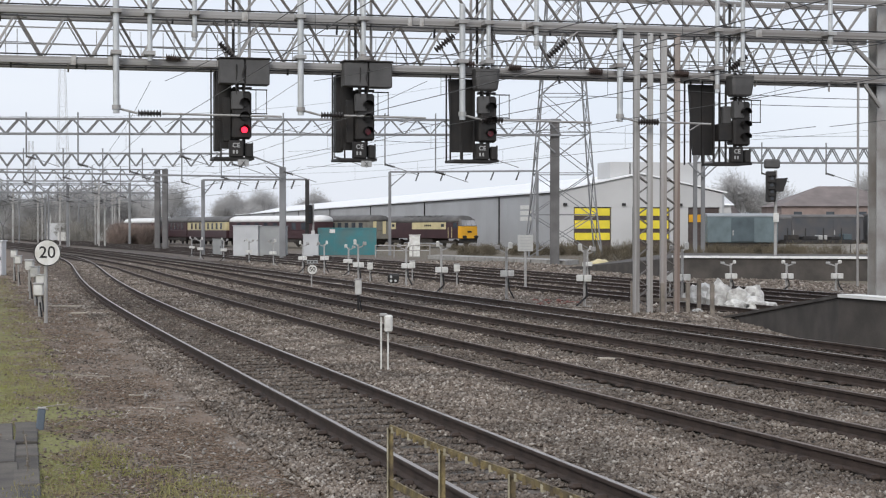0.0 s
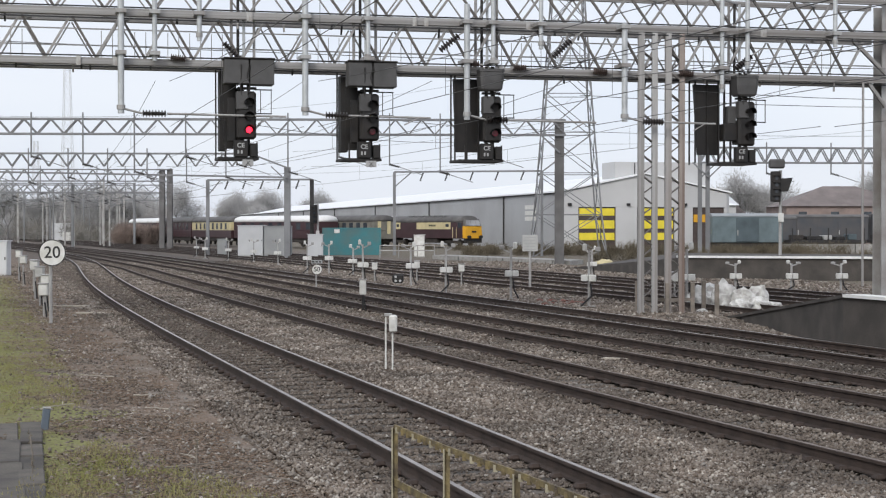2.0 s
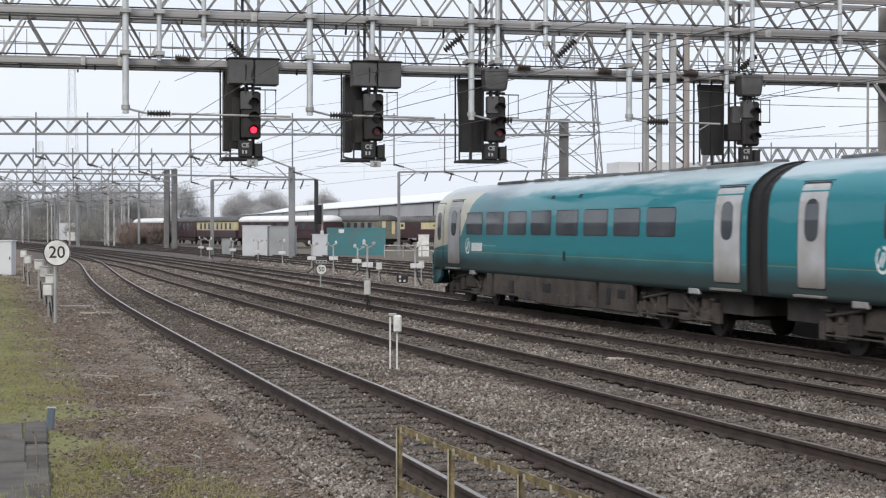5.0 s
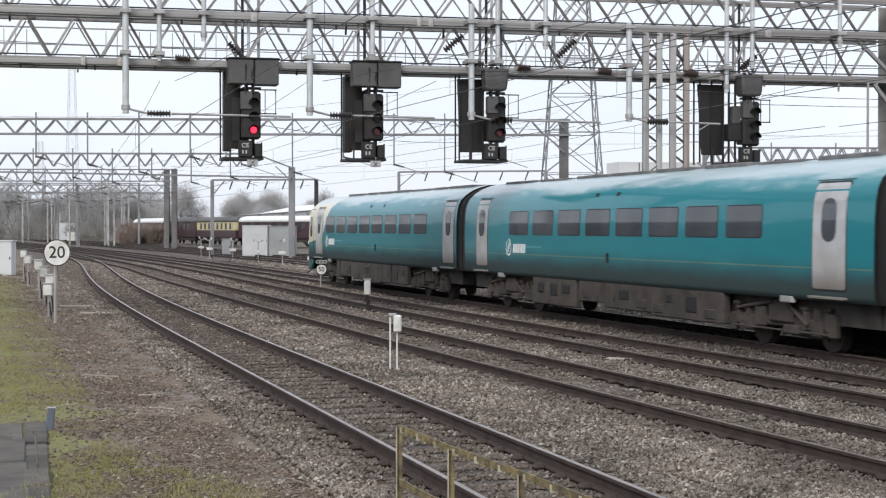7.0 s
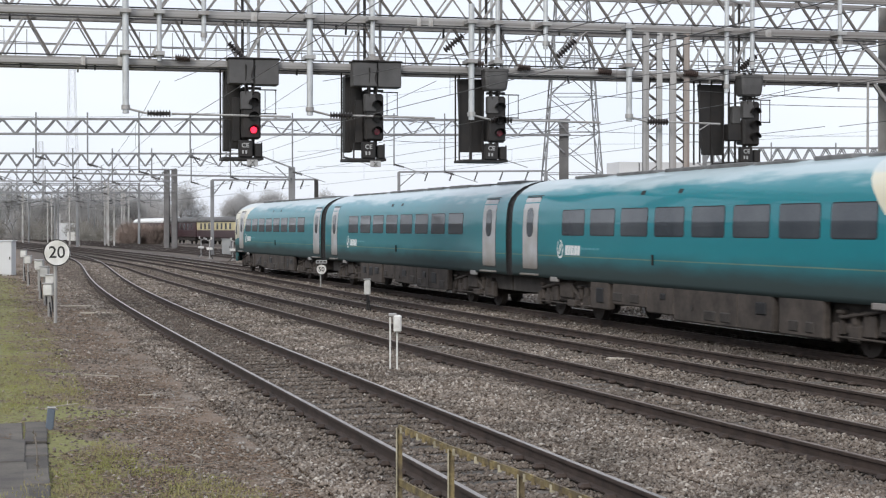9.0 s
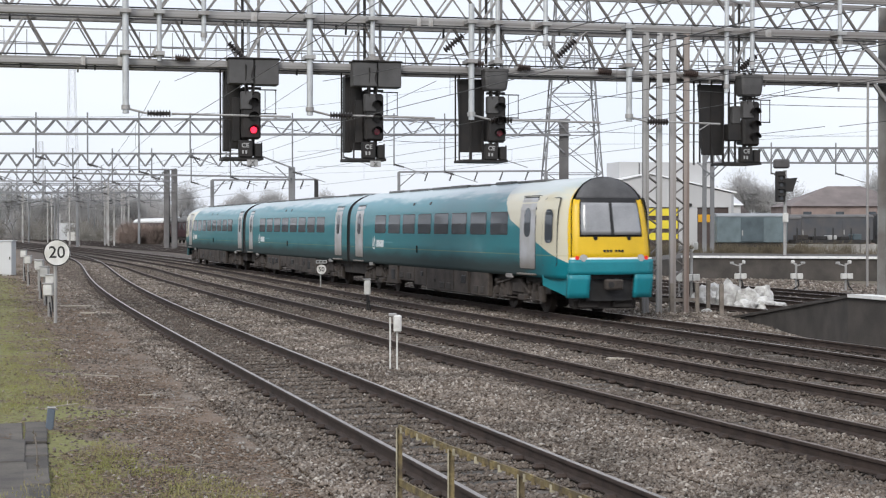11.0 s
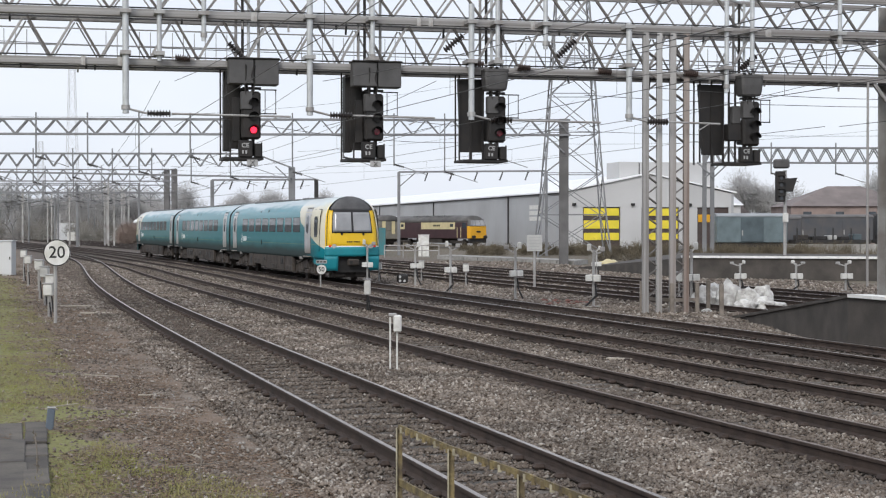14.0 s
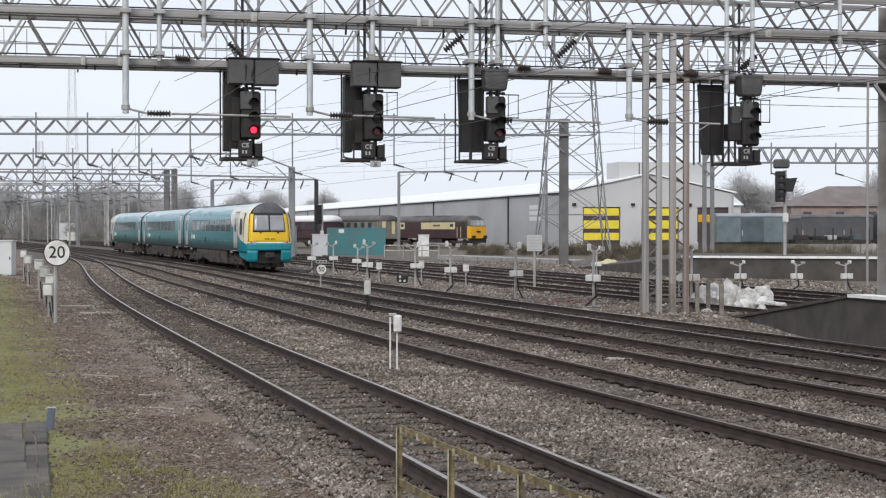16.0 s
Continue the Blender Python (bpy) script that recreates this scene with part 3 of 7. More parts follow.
def rail_car(cab, L, slope, name, label, logo, cut=0.0):
    car = thing(name, Matrix(), label, "train car", "three-car train")
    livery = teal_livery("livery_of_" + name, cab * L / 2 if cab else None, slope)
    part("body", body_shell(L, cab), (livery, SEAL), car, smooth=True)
    flip = -1 if cab < 0 else 1

    def yl(d):  # metres from the leading (or cab) end
        return flip * (L / 2 - d + cut)

    if cab:
        wins = [5.7 + 1.853 * i for i in range(8)]
        doors = [(3.88, 5.05), (L1 - 1.72, L1 - 0.62)]
        if cab < 0:
            wins = [5.15 + 1.853 * i for i in range(8)]
            doors = [(2.95, 4.1), (L1 - 2.35, L1 - 1.25)]
    else:
        wins = [4.35 + 1.85 * i for i in range(8)]
        doors = [(1.5, 2.45), (L - 2.35, L - 1.25)]
    for s in (-1, 1):
        for w in wins:
            a, c = sorted((yl(w), yl(w + 1.46)))
            wf = part("window_frame", side_panel(bmesh.new(), s, a - 0.022, c + 0.022, 2.148, 2.822, 0.003, 0.08), SEAL, car)
            part("pane", side_panel(bmesh.new(), s, a, c, 2.17, 2.8, 0.007, 0.06), GLASS, wf)
        ds = list(doors)
        if cab:
            a, c = sorted((yl(2.6 if cab > 0 else 1.55), yl(3.35 if cab > 0 else 2.4)))

            def on_taper(bm_):
                for v in bm_.verts:
                    f_ = max(0, 1 - (L / 2 - abs(v.co.y)))
                    v.co.x -= s * (half_width(v.co.z) - nose_half(v.co.z)) * f_ ** 1.7
                return bm_

            part("door_seal", on_taper(side_panel(bmesh.new(), s, a - 0.025, c + 0.025, 1.33, 3.165, 0.005, 0.06)), SEAL, car)
            cd = part("cab_door", on_taper(side_panel(bmesh.new(), s, a, c, 1.36, 3.14, 0.012, 0.06)), livery, car)
            part("pane", on_taper(side_panel(bmesh.new(), s, a + 0.2, c - 0.2, 1.95, 2.85, 0.02, 0.15)), GLASS, cd)
        for d0, d1 in ds:
            a, c = sorted((yl(d0), yl(d1)))
            sl = part("door_seal", side_panel(bmesh.new(), s, a - 0.035, c + 0.035, 1.2, 3.215, 0.005, 0.08), SEAL, car)
            dr = part("door", side_panel(bmesh.new(), s, a, c, 1.23, 3.18, 0.014, 0.06), DOORP, car, "pale grey sliding door with an oval window")
            m_ = (a + c) / 2
            part("pane", side_panel(bmesh.new(), s, m_ - 0.24, m_ + 0.24, 2.1, 2.9, 0.022, 0.2), GLASS, dr)
            bm = bmesh.new()
            box(bm, s * 1.38 - 0.12, s * 1.38 + 0.1, a - 0.03, c + 0.03, 1.05, 1.1, 0.01)
            part("door_step", bm, DOORP, car)
            bm = bmesh.new()
            o_ = a - 1.35 if m_ > 0 else c + 0.75
            box(bm, s * 1.33 - 0.05, s * 1.33 + 0.04, o_, o_ + 0.5, 0.92, 1.06, 0.02)
            part("step_bracket", bm, GALV, car)
            bm = bmesh.new()
            x_ = half_width(3.24)
            box(bm, s * x_ - 0.02, s * x_ + 0.015, a - 0.08, c + 0.08, 3.23, 3.25, 0.005)
            part("rain_strip", bm, ROOFG, car)
        # small fittings high on the side
        for d in ((L * 0.57, L * 0.655) if cab else (L * 0.45, L * 0.505)):
            bm = bmesh.new()
            side_panel(bm, s, yl(d) - 0.1, yl(d) + 0.1, 3.12, 3.22, 0.01, 0.03)
            part("side_vent", bm, SEAL, car)
        bm = bmesh.new()
        d = L * (0.62 if cab else 0.49)
        rod(bm, (s * 1.42, yl(d), 1.5), (s * 1.42, yl(d), 1.74), 0.03)
        part("side_lamp", bm, SEAL, car)
        # underframe boxes of uneven depth with dark openings between them
        y, i, rq = -L / 2 + 5.9, 0, random.Random(int(L * 10) + s + 5 * cab)
        while y < L / 2 - 6.2:
            w = min((2.1, 1.3, 2.6, 1.7)[i % 4] * rq.uniform(0.8, 1.15), L / 2 - 5.9 - y)
            zb = rq.choice((0.3, 0.34, 0.4, 0.5))
            bm = bmesh.new()
            box(bm, s * 1.27 - 0.095, s * 1.27 + rq.uniform(0.06, 0.09), y + 0.01, y + w - rq.choice((0.01, 0.01, 0.22)), zb, 1.03, 0.03)
            sk = part("underframe_module", bm, GRIME, car, "grime-covered brown underframe box")
            o = y + rq.uniform(0.12, 0.4)
            while o < y + w - 0.6:
                ow, kind = rq.uniform(0.2, 0.55), rq.random()
                bm = bmesh.new()
                if kind < 0.6:
                    # no hole is cut: a black plate paints the opening's inner shade
                    box(bm, s * 1.357 - 0.03, s * 1.357 + 0.01, o, o + ow, zb + 0.1 + 0.25 * rq.random(), 0.88, 0.025)
                    part("black_opening_plate", bm, SEAL, sk)
                elif kind < 0.85:
                    box(bm, s * 1.357 - 0.03, s * 1.357 + 0.02, o, o + ow, zb + 0.08, zb + 0.3, 0.025)
                    part("cover_plate", bm, GRIMED, sk)
                else:
                    rod(bm, (s * 1.33, o + 0.1, 0.62), (s * 1.385, o + 0.1, 0.62), 0.07, seg=10)
                    part("filler_cap", bm, GRIMED, sk)
                o += ow + rq.uniform(0.15, 0.5)
            y += w
            i += 1
        logo_marks(car, s, yl(logo) if s < 0 else -yl(logo), L)
    bm = bmesh.new()
    box(bm, -1.1, 1.1, -L / 2 + 0.6, L / 2 - (2.2 if cab > 0 else 0.6), 0.55, 1.05)
    if cab < 0:
        bmesh.ops.translate(bm, verts=bm.verts, vec=(0, 0.9, 0))
    part("underframe", bm, GRIMED, car)
    # roof gear
    y = -L / 2 + (3.5 if cab < 0 else 1.6)
    while y < L / 2 - (4.5 if cab > 0 else 2.5):
        n_ = random.uniform(1.0, 2.6)
        bm = bmesh.new()
        box(bm, -0.45, 0.45, y, y + n_, 3.6, 3.735 + random.uniform(0, 0.03), 0.02)
        part("roof_unit", bm, ROOFS, car)
        y += n_ + random.uniform(0.15, 0.8)
    bogie(car, L / 2 - 3.9)
    bogie(car, -L / 2 + 3.9)
    # gangway bellows at the coupled ends
    for e in ((1, -1) if not cab else (-cab,)):
        bm = bmesh.new()
        for i in range(4):
            c = e * (L / 2 - 0.31 + 0.09 * i)
            loops = []
            for o, k in ((-0.045, 0.9), (-0.02, 0.955), (0.02, 0.955), (0.045, 0.9)):
                prof = [(-w_ * k, 1.0 + (z_ - 1.0) * (k + 0.03)) for z_, w_ in HALF] + [(w_ * k, 1.0 + (z_ - 1.0) * (k + 0.03)) for z_, w_ in reversed(HALF)]
                loops.append([bm.verts.new((x_, c + o, z_)) for x_, z_ in prof])
            for p_, q_ in zip(loops, loops[1:]):
                for j in range(len(p_)):
                    bm.faces.new((p_[j], p_[(j + 1) % len(p_)], q_[(j + 1) % len(p_)], q_[j]))
            bm.faces.new(loops[0])
            bm.faces.new(loops[-1])
            part("bellows_fold", bm, SEAL, car)
            bm = bmesh.new()
        bm.free()
    if cab:
        turn = Matrix.Rotation(math.pi, 4, "Z") if cab < 0 else Matrix()

        def fit_on(name_, bm_, m_, label_="", parent_=None, smooth=False):
            bmesh.ops.transform(bm_, matrix=turn, verts=bm_.verts)
            return part(name_, bm_, m_, parent_ or car, label_, smooth)

        fit_on("front_panel", front_patch(L, 1.5, 3.12, -0.97, 0.97, 0.0, 8, 12), YELLOW, "bright yellow cab front", smooth=True)
        fit_on("windscreen_surround", front_patch(L, 2.12, 3.14, -0.8, 0.8, 0.012, 8, 10), SEAL, smooth=True)
        ws = fit_on("windscreen", front_patch(L, 2.17, 3.02, -0.765, 0.765, 0.022, 8, 10), SCREEN, "large tinted windscreen", smooth=True)
        bm = front_patch(L, 2.17, 3.02, -0.04, 0.04, 0.03, 6, 2)
        fit_on("windscreen_pillar", bm, SEAL, "", ws)
        fit_on("front_sill", front_patch(L, 1.49, 1.57, -1.02, 1.02, 0.012, 2, 12), LOGOW, "pale strip below the yellow front", smooth=True)
        fit_on("front_roof_dome", front_patch(L, 3.1, 3.715, -0.92, 0.92, 0.004, 6, 10), ROOFG, "dark grey domed cab roof", smooth=True)
        fit_on("front_apron", front_patch(L, 1.12, 1.52, -1.06, 1.06, 0.03, 4, 12), NOSE if cab < 0 else NOSED, "teal lower cab front", smooth=True)
        for f0, f1 in ((-1.06, -0.56), (0.56, 1.06)):
            fit_on("front_apron", front_patch(L, 0.5, 1.14, f0, f1, 0.028, 4, 5, 0.12), NOSE if cab < 0 else NOSED, "teal lower cab front", smooth=True)
        for s in (-1, 1):
            y0, nb = L / 2 - 0.15, 0.5
            bm = quad_solid(bmesh.new(), [(s * 1.02, y0 + 0.05, nb), (s * 1.29, y0 - 1.3, 0.8), (s * 1.32, y0 - 1.3, 1.5), (s * 1.08, y0 + 0.05, 1.5)], [(s * 1.12, y0 + 0.05, nb), (s * 1.37, y0 - 1.3, 0.8), (s * 1.4, y0 - 1.3, 1.5), (s * 1.16, y0 + 0.05, 1.5)])
            fit_on("nose_side", bm, NOSE if cab < 0 else NOSED)
        bm = bmesh.new()
        box(bm, -0.66, 0.66, L / 2 - 0.9, L / 2 - 0.12, 0.42, 1.14)
        fit_on("coupler_recess", bm, DARK)
        bm = bmesh.new()
        rod(bm, (0, L / 2 - 0.5, 0.85), (0, L / 2 + 0.1, 0.85), 0.11)
        box(bm, -0.24, 0.24, L / 2 + 0.05, L / 2 + 0.28, 0.72, 1.0, 0.04)
        cp = fit_on("coupler", bm, GRIME, "grey steel coupler head")
        for x in (-0.11, 0.12):
            bm = bmesh.new()
            rod(bm, (x, L / 2 + 0.28, 0.86), (x, L / 2 + 0.3, 0.86), 0.085, seg=14)
            fit_on("coupler_face", bm, DARK if x > 0 else STEEL, "", cp)
        for s in (-1, 1):
            bm = bmesh.new()
            rod(bm, (s * 0.82, L / 2 - 0.05, 1.56), (s * 0.82, L / 2 + 0.105, 1.56), 0.095, seg=14)
            fit_on("headlamp", bm, LENS)
            bm = bmesh.new()
            rod(bm, (s * 0.99, L / 2 - 0.1, 1.56), (s * 0.99, L / 2 + 0.07, 1.56), 0.055, seg=12)
            fit_on("tail_lamp", bm, TAIL if cab < 0 else RED_DIM, "lit red tail lamp" if cab < 0 else "red tail lamp lens")
            bm = bmesh.new()
            rod(bm, (s * 0.48, L / 2 + 0.07, 2.1), (s * 0.1, L / 2 - 0.16, 2.8), 0.016, seg=6)
            rod(bm, (s * 0.48, L / 2 - 0.06, 2.1), (s * 0.48, L / 2 + 0.1, 2.08), 0.055, seg=8)
            fit_on("wiper", bm, SEAL)
        for i in range(6):
            bm = bmesh.new()
            x = -0.27 + 0.09 * i + (0.06 if i > 2 else 0)
            box(bm, x - 0.028, x + 0.028, L / 2 + 0.05, L / 2 + 0.145, 1.72, 1.775)
            fit_on("number_bar", bm, BLACKT)
        bm = bmesh.new()
        for s in (-0.5, 0.5):
            box(bm, s - 0.3, s + 0.3, L / 2 - 1.0, L / 2 - 0.3, 0.22, 0.5, 0.03)
        box(bm, -0.9, 0.9, L / 2 - 0.5, L / 2 - 0.4, 0.2, 0.42)
        fit_on("lifeguard", bm, GRIMED)
    return car


CARS = [rail_car(1, L1 - CUT_A, (5.0 - CUT_A, 0.95), "leading_car", "teal diesel train car with a cream cab end, grimy below", 5.84, CUT_A),
        rail_car(0, L2, (0, 0), "middle_car", "teal diesel train middle car with pale grey doors", 4.3),
        rail_car(-1, L1 - CUT_B, (3.3, 1.0), "trailing_car", "teal diesel train car with a yellow cab front", L1 - 4.0, CUT_B)]


def run(t):
    """Metres run by the train since 11 s; it slows a little as it leaves."""
    q = t - 11
    return 9.285 * q - 0.0045 * q * q - (0.15 * q * q / (q + 1) if q > 0 else 0)


def train_rows(back):
    """Rows for a car whose centre runs back metres behind the train's front."""
    ys = [-130 + 0.25 * i for i in range(1400)]
    xs = [track_x(3, y) for y in ys]
    s = [0.0]
    for i in range(1, len(ys)):
        s.append(s[-1] + math.hypot(xs[i] - xs[i - 1], 0.25))
    s5 = float(np.interp(5, ys, s))
    rows = []
    for i in range(41):
        t = 0.4 * i
        head = 107.158 + run(t) + s5 - back
        pts = []
        for o in (-7.95, 7.95):
            y = float(np.interp(head + o, s, ys))
            pts.append((track_x(3, y), y))
        (xa, ya), (xb, yb) = pts
        rows.append((t, pose((xa + xb) / 2, (ya + yb) / 2, 0, 0, 0, math.degrees(math.atan2(-(xb - xa), yb - ya)))))
    return rows

# ---- main signal gantry ----
CABL = mat("grey_white_plate_paint", (0.42, 0.42, 0.42), 0.6, 0, 0.1, bump=0)
SEALB = mat("black_cable_sheath", (0.025, 0.025, 0.027), 0.6, 0, 0.2, bump=0)
GO, GD, GN = Vector((-11.7, 41.0, 0)), Vector((0.9726, 0.2323, 0)), Vector((-0.2323, 0.9726, 0))


def lettering(text, size, m, parent, material=BLACKT):
    c = bpy.data.curves.new("lettering", "FONT")
    c.body, c.size, c.extrude, c.align_x, c.align_y = text, size, 0.002, "CENTER", "CENTER"
    c.offset = 0.004
    c.materials.append(material)
    ob = new("lettering", c)
    ob.parent = parent
    ob.matrix_basis = m
    return tagged(ob, "black painted figures " + text)


def on_gantry(s, off, z):
    """s metres along the boom, off metres behind its near face."""
    p = GO + GD * s + GN * off
    return (p.x, p.y, z)


TURN = math.degrees(math.atan2(GD.y, GD.x))


LACE = mat("darkened_lacing_steel", (0.17, 0.155, 0.145), 0.7, 0.1, 0.3, 2)
DARKS = mat("brown_lacing_paint", (0.12, 0.11, 0.105), 0.7, 0.1, 0.3, 2)


def main_gantry():
    g = thing("signal_gantry", Matrix(), "grey galvanised lattice steel gantry spanning the tracks", "gantry")
    s0, s1 = -8.0, 26.1
    for off in (0.0, 1.3):
        for z, w in ((6.8, 0.2), (8.12, 0.22), (9.14, 0.16)):
            strut("chord", on_gantry(s0, off, z), on_gantry(s1, off, z), w, w * 0.9, BOOM, g)
        n = int((s1 - s0) / 1.29)
        w = 0.064 if off == 0 else 0.04
        # lower panel hangs its peaks from the middle chord, upper panel stands on it
        for z0, z1, at in ((6.9, 7.98, -0.31), (8.22, 9.06, -0.08)):
            for i in range(n):
                a = s0 + at + 1.29 * i
                # one diagonal of each pair painted darker, as if turned from the light
                strut("brace", on_gantry(a, off, z1), on_gantry(a + 0.62, off, z0), w, w, LACE if off == 0 else BOOM, g)
                strut("brace", on_gantry(a + 1.24, off, z1), on_gantry(a + 0.62, off, z0), w, w, GALV if z0 < 7 else BOOM, g)
    for i in range(14):
        a = s0 + 2.58 * i
        for z in (6.8, 8.1, 9.14):
            strut("cross_brace", on_gantry(a, 0, z), on_gantry(a + 1.29, 1.3, z), 0.06, 0.06, GALV, g)
    # walkway with handrail inside the boom
    strut("walkway", on_gantry(s0, 0.65, 6.85), on_gantry(s1, 0.65, 6.85), 0.7, 0.05, DARK, g)
    for z in (7.35, 7.8):
        strut("handrail", on_gantry(s0, 1.15, z), on_gantry(s1, 1.15, z), 0.035, 0.035, GALV, g)
    for i in range(110):
        a = s0 + 0.3 * i
        if (i // 6) % 3 != 2:
            strut("mesh_bar", on_gantry(a, 1.17, 6.85), on_gantry(a, 1.17, 7.75), 0.018, 0.018, GALV, g)
    # pair of lattice legs
    for s, m1, m2 in ((18.04, BOOM, GALV), (18.88, LATT, RUSTY)):
        for off in (-0.1, 0.2):
            back = 0.1 if off > 0 else 0
            for d in (0, 0.42):
                strut("leg_angle", on_gantry(s + d + back, off, GZ), on_gantry(s + d + back, off, 8.0), 0.18 if d == 0 else 0.16, 0.1, m1 if d == 0 else m2, g)
            for i in range(26):
                z = GZ + 0.2 + 0.3 * i
                d0, d1 = (0, 0.42) if i % 2 else (0.42, 0)
                strut("leg_lacing", on_gantry(s + d0 + back, off, z), on_gantry(s + d1 + back, off, z + 0.3), 0.055, 0.03, DARKS if off > 0 else LACE, g)
    h_column("column", *on_gantry(26.2, 0.5, 0)[:2], GZ, 9.1, 0.55, GALV, g, TURN)
    h_column("column", *on_gantry(-8.0, 0.5, 0)[:2], GZ, 9.1, 0.55, GALV, g, TURN)
    for s, d in ((25.9, -1.1),):
        strut("knee_brace", on_gantry(s, 0, 7.0), on_gantry(s + d, 0, 8.0), 0.1, 0.1, BOOM, g)
        strut("knee_brace", on_gantry(s, 0, 6.0), on_gantry(s + d * 0.5, 0, 6.7), 0.1, 0.1, BOOM, g)
    # cables clipped along the chords and small hangers beneath
    for z, off in ((6.94, -0.1), (8.25, -0.1), (6.66, 0.02), (7.94, -0.13)):
        strut("cable_run", on_gantry(s0, off, z), on_gantry(s1, off, z), 0.035, 0.035, SEALB, g)
    hang = random.Random(3)
    for i in range(34):
        a = hang.uniform(0, 25.5)
        z = hang.choice((6.7, 7.98))
        strut("hanger", on_gantry(a, hang.uniform(-0.12, 0.2), z - hang.uniform(0.08, 0.3)), on_gantry(a, 0, z), 0.05, 0.05, hang.choice((GALV, SEALB)), g)
    for i in range(16):
        a, z = hang.uniform(-1, 25.5), hang.choice((6.8, 8.1))
        strut("clip_plate", on_gantry(a, -0.13, z - 0.12), on_gantry(a, -0.13, z + 0.12), 0.12, 0.03, GALV, g)
    strut("earth_rod", on_gantry(25.0, -0.3, 0.6), on_gantry(25.0, -0.3, 6.7), 0.06, 0.06, BOOM, g)
    return g


def insulator(bm, p0, p1, r, n):
    m, ln, o = along(p0, p1)
    rings = []
    for i in range(n):
        for f, k in ((0.1, 0.45), (0.3, 1.0), (0.5, 0.9), (0.7, 0.45)):
            z = ln * (i + f) / n
            rings.append([bm.verts.new(o + m.to_3x3() @ Vector((r * k * math.cos(t), r * k * math.sin(t), z))) for t in [2 * math.pi * j / 10 for j in range(10)]])
    for a, c in zip(rings, rings[1:]):
        for j in range(10):
            bm.faces.new((a[j], a[(j + 1) % 10], c[(j + 1) % 10], c[j]))
    bm.faces.new(rings[0])
    bm.faces.new(rings[-1])
    return bm


def drop_tube(s, z0, z1, arm=0.0, rad=0.085):
    t = thing("drop_tube", Matrix(), "pale galvanised drop tube hanging from the gantry boom", "overhead fitting", "drop tubes")
    part("tube", rod(bmesh.new(), on_gantry(s, -0.45, z0), on_gantry(s, -0.45, z1), rad, seg=14), TUBE, t)
    for z in (7.0, 8.1):
        if z0 < z < z1:
            bm = bmesh.new()
            bar(bm, on_gantry(s, -0.6, z), on_gantry(s, 0.05, z), 0.28, 0.1)
            part("clamp", bm, GALV, t)
    part("end_collar", rod(bmesh.new(), on_gantry(s, -0.45, z0 + 0.1), on_gantry(s, -0.45, z0 + 0.22), rad * 1.35, seg=14), GALV, t)
    if arm:
        z = z0 + 0.06
        part("link", rod(bmesh.new(), on_gantry(s, -0.45, z0 + 0.14), on_gantry(s + 0.55, -0.45, z - 0.05), 0.03, seg=8), GALV, t)
        part("insulator", insulator(bmesh.new(), on_gantry(s + 0.55, -0.45, z - 0.05), on_gantry(s + 1.2, -0.45, z - 0.05), 0.1, 8), CERAM, t)
        part("registration_arm", rod(bmesh.new(), on_gantry(s + 1.2, -0.45, z - 0.05), on_gantry(s + 1.2 + arm, -0.45, z - 0.08), 0.03, seg=8), GALV, t)
        part("steady_arm", rod(bmesh.new(), on_gantry(s + 0.9 + arm, -0.45, z - 0.06), on_gantry(s + 0.4 + arm, -0.75, z - 0.3), 0.018, seg=6), GALV, t)


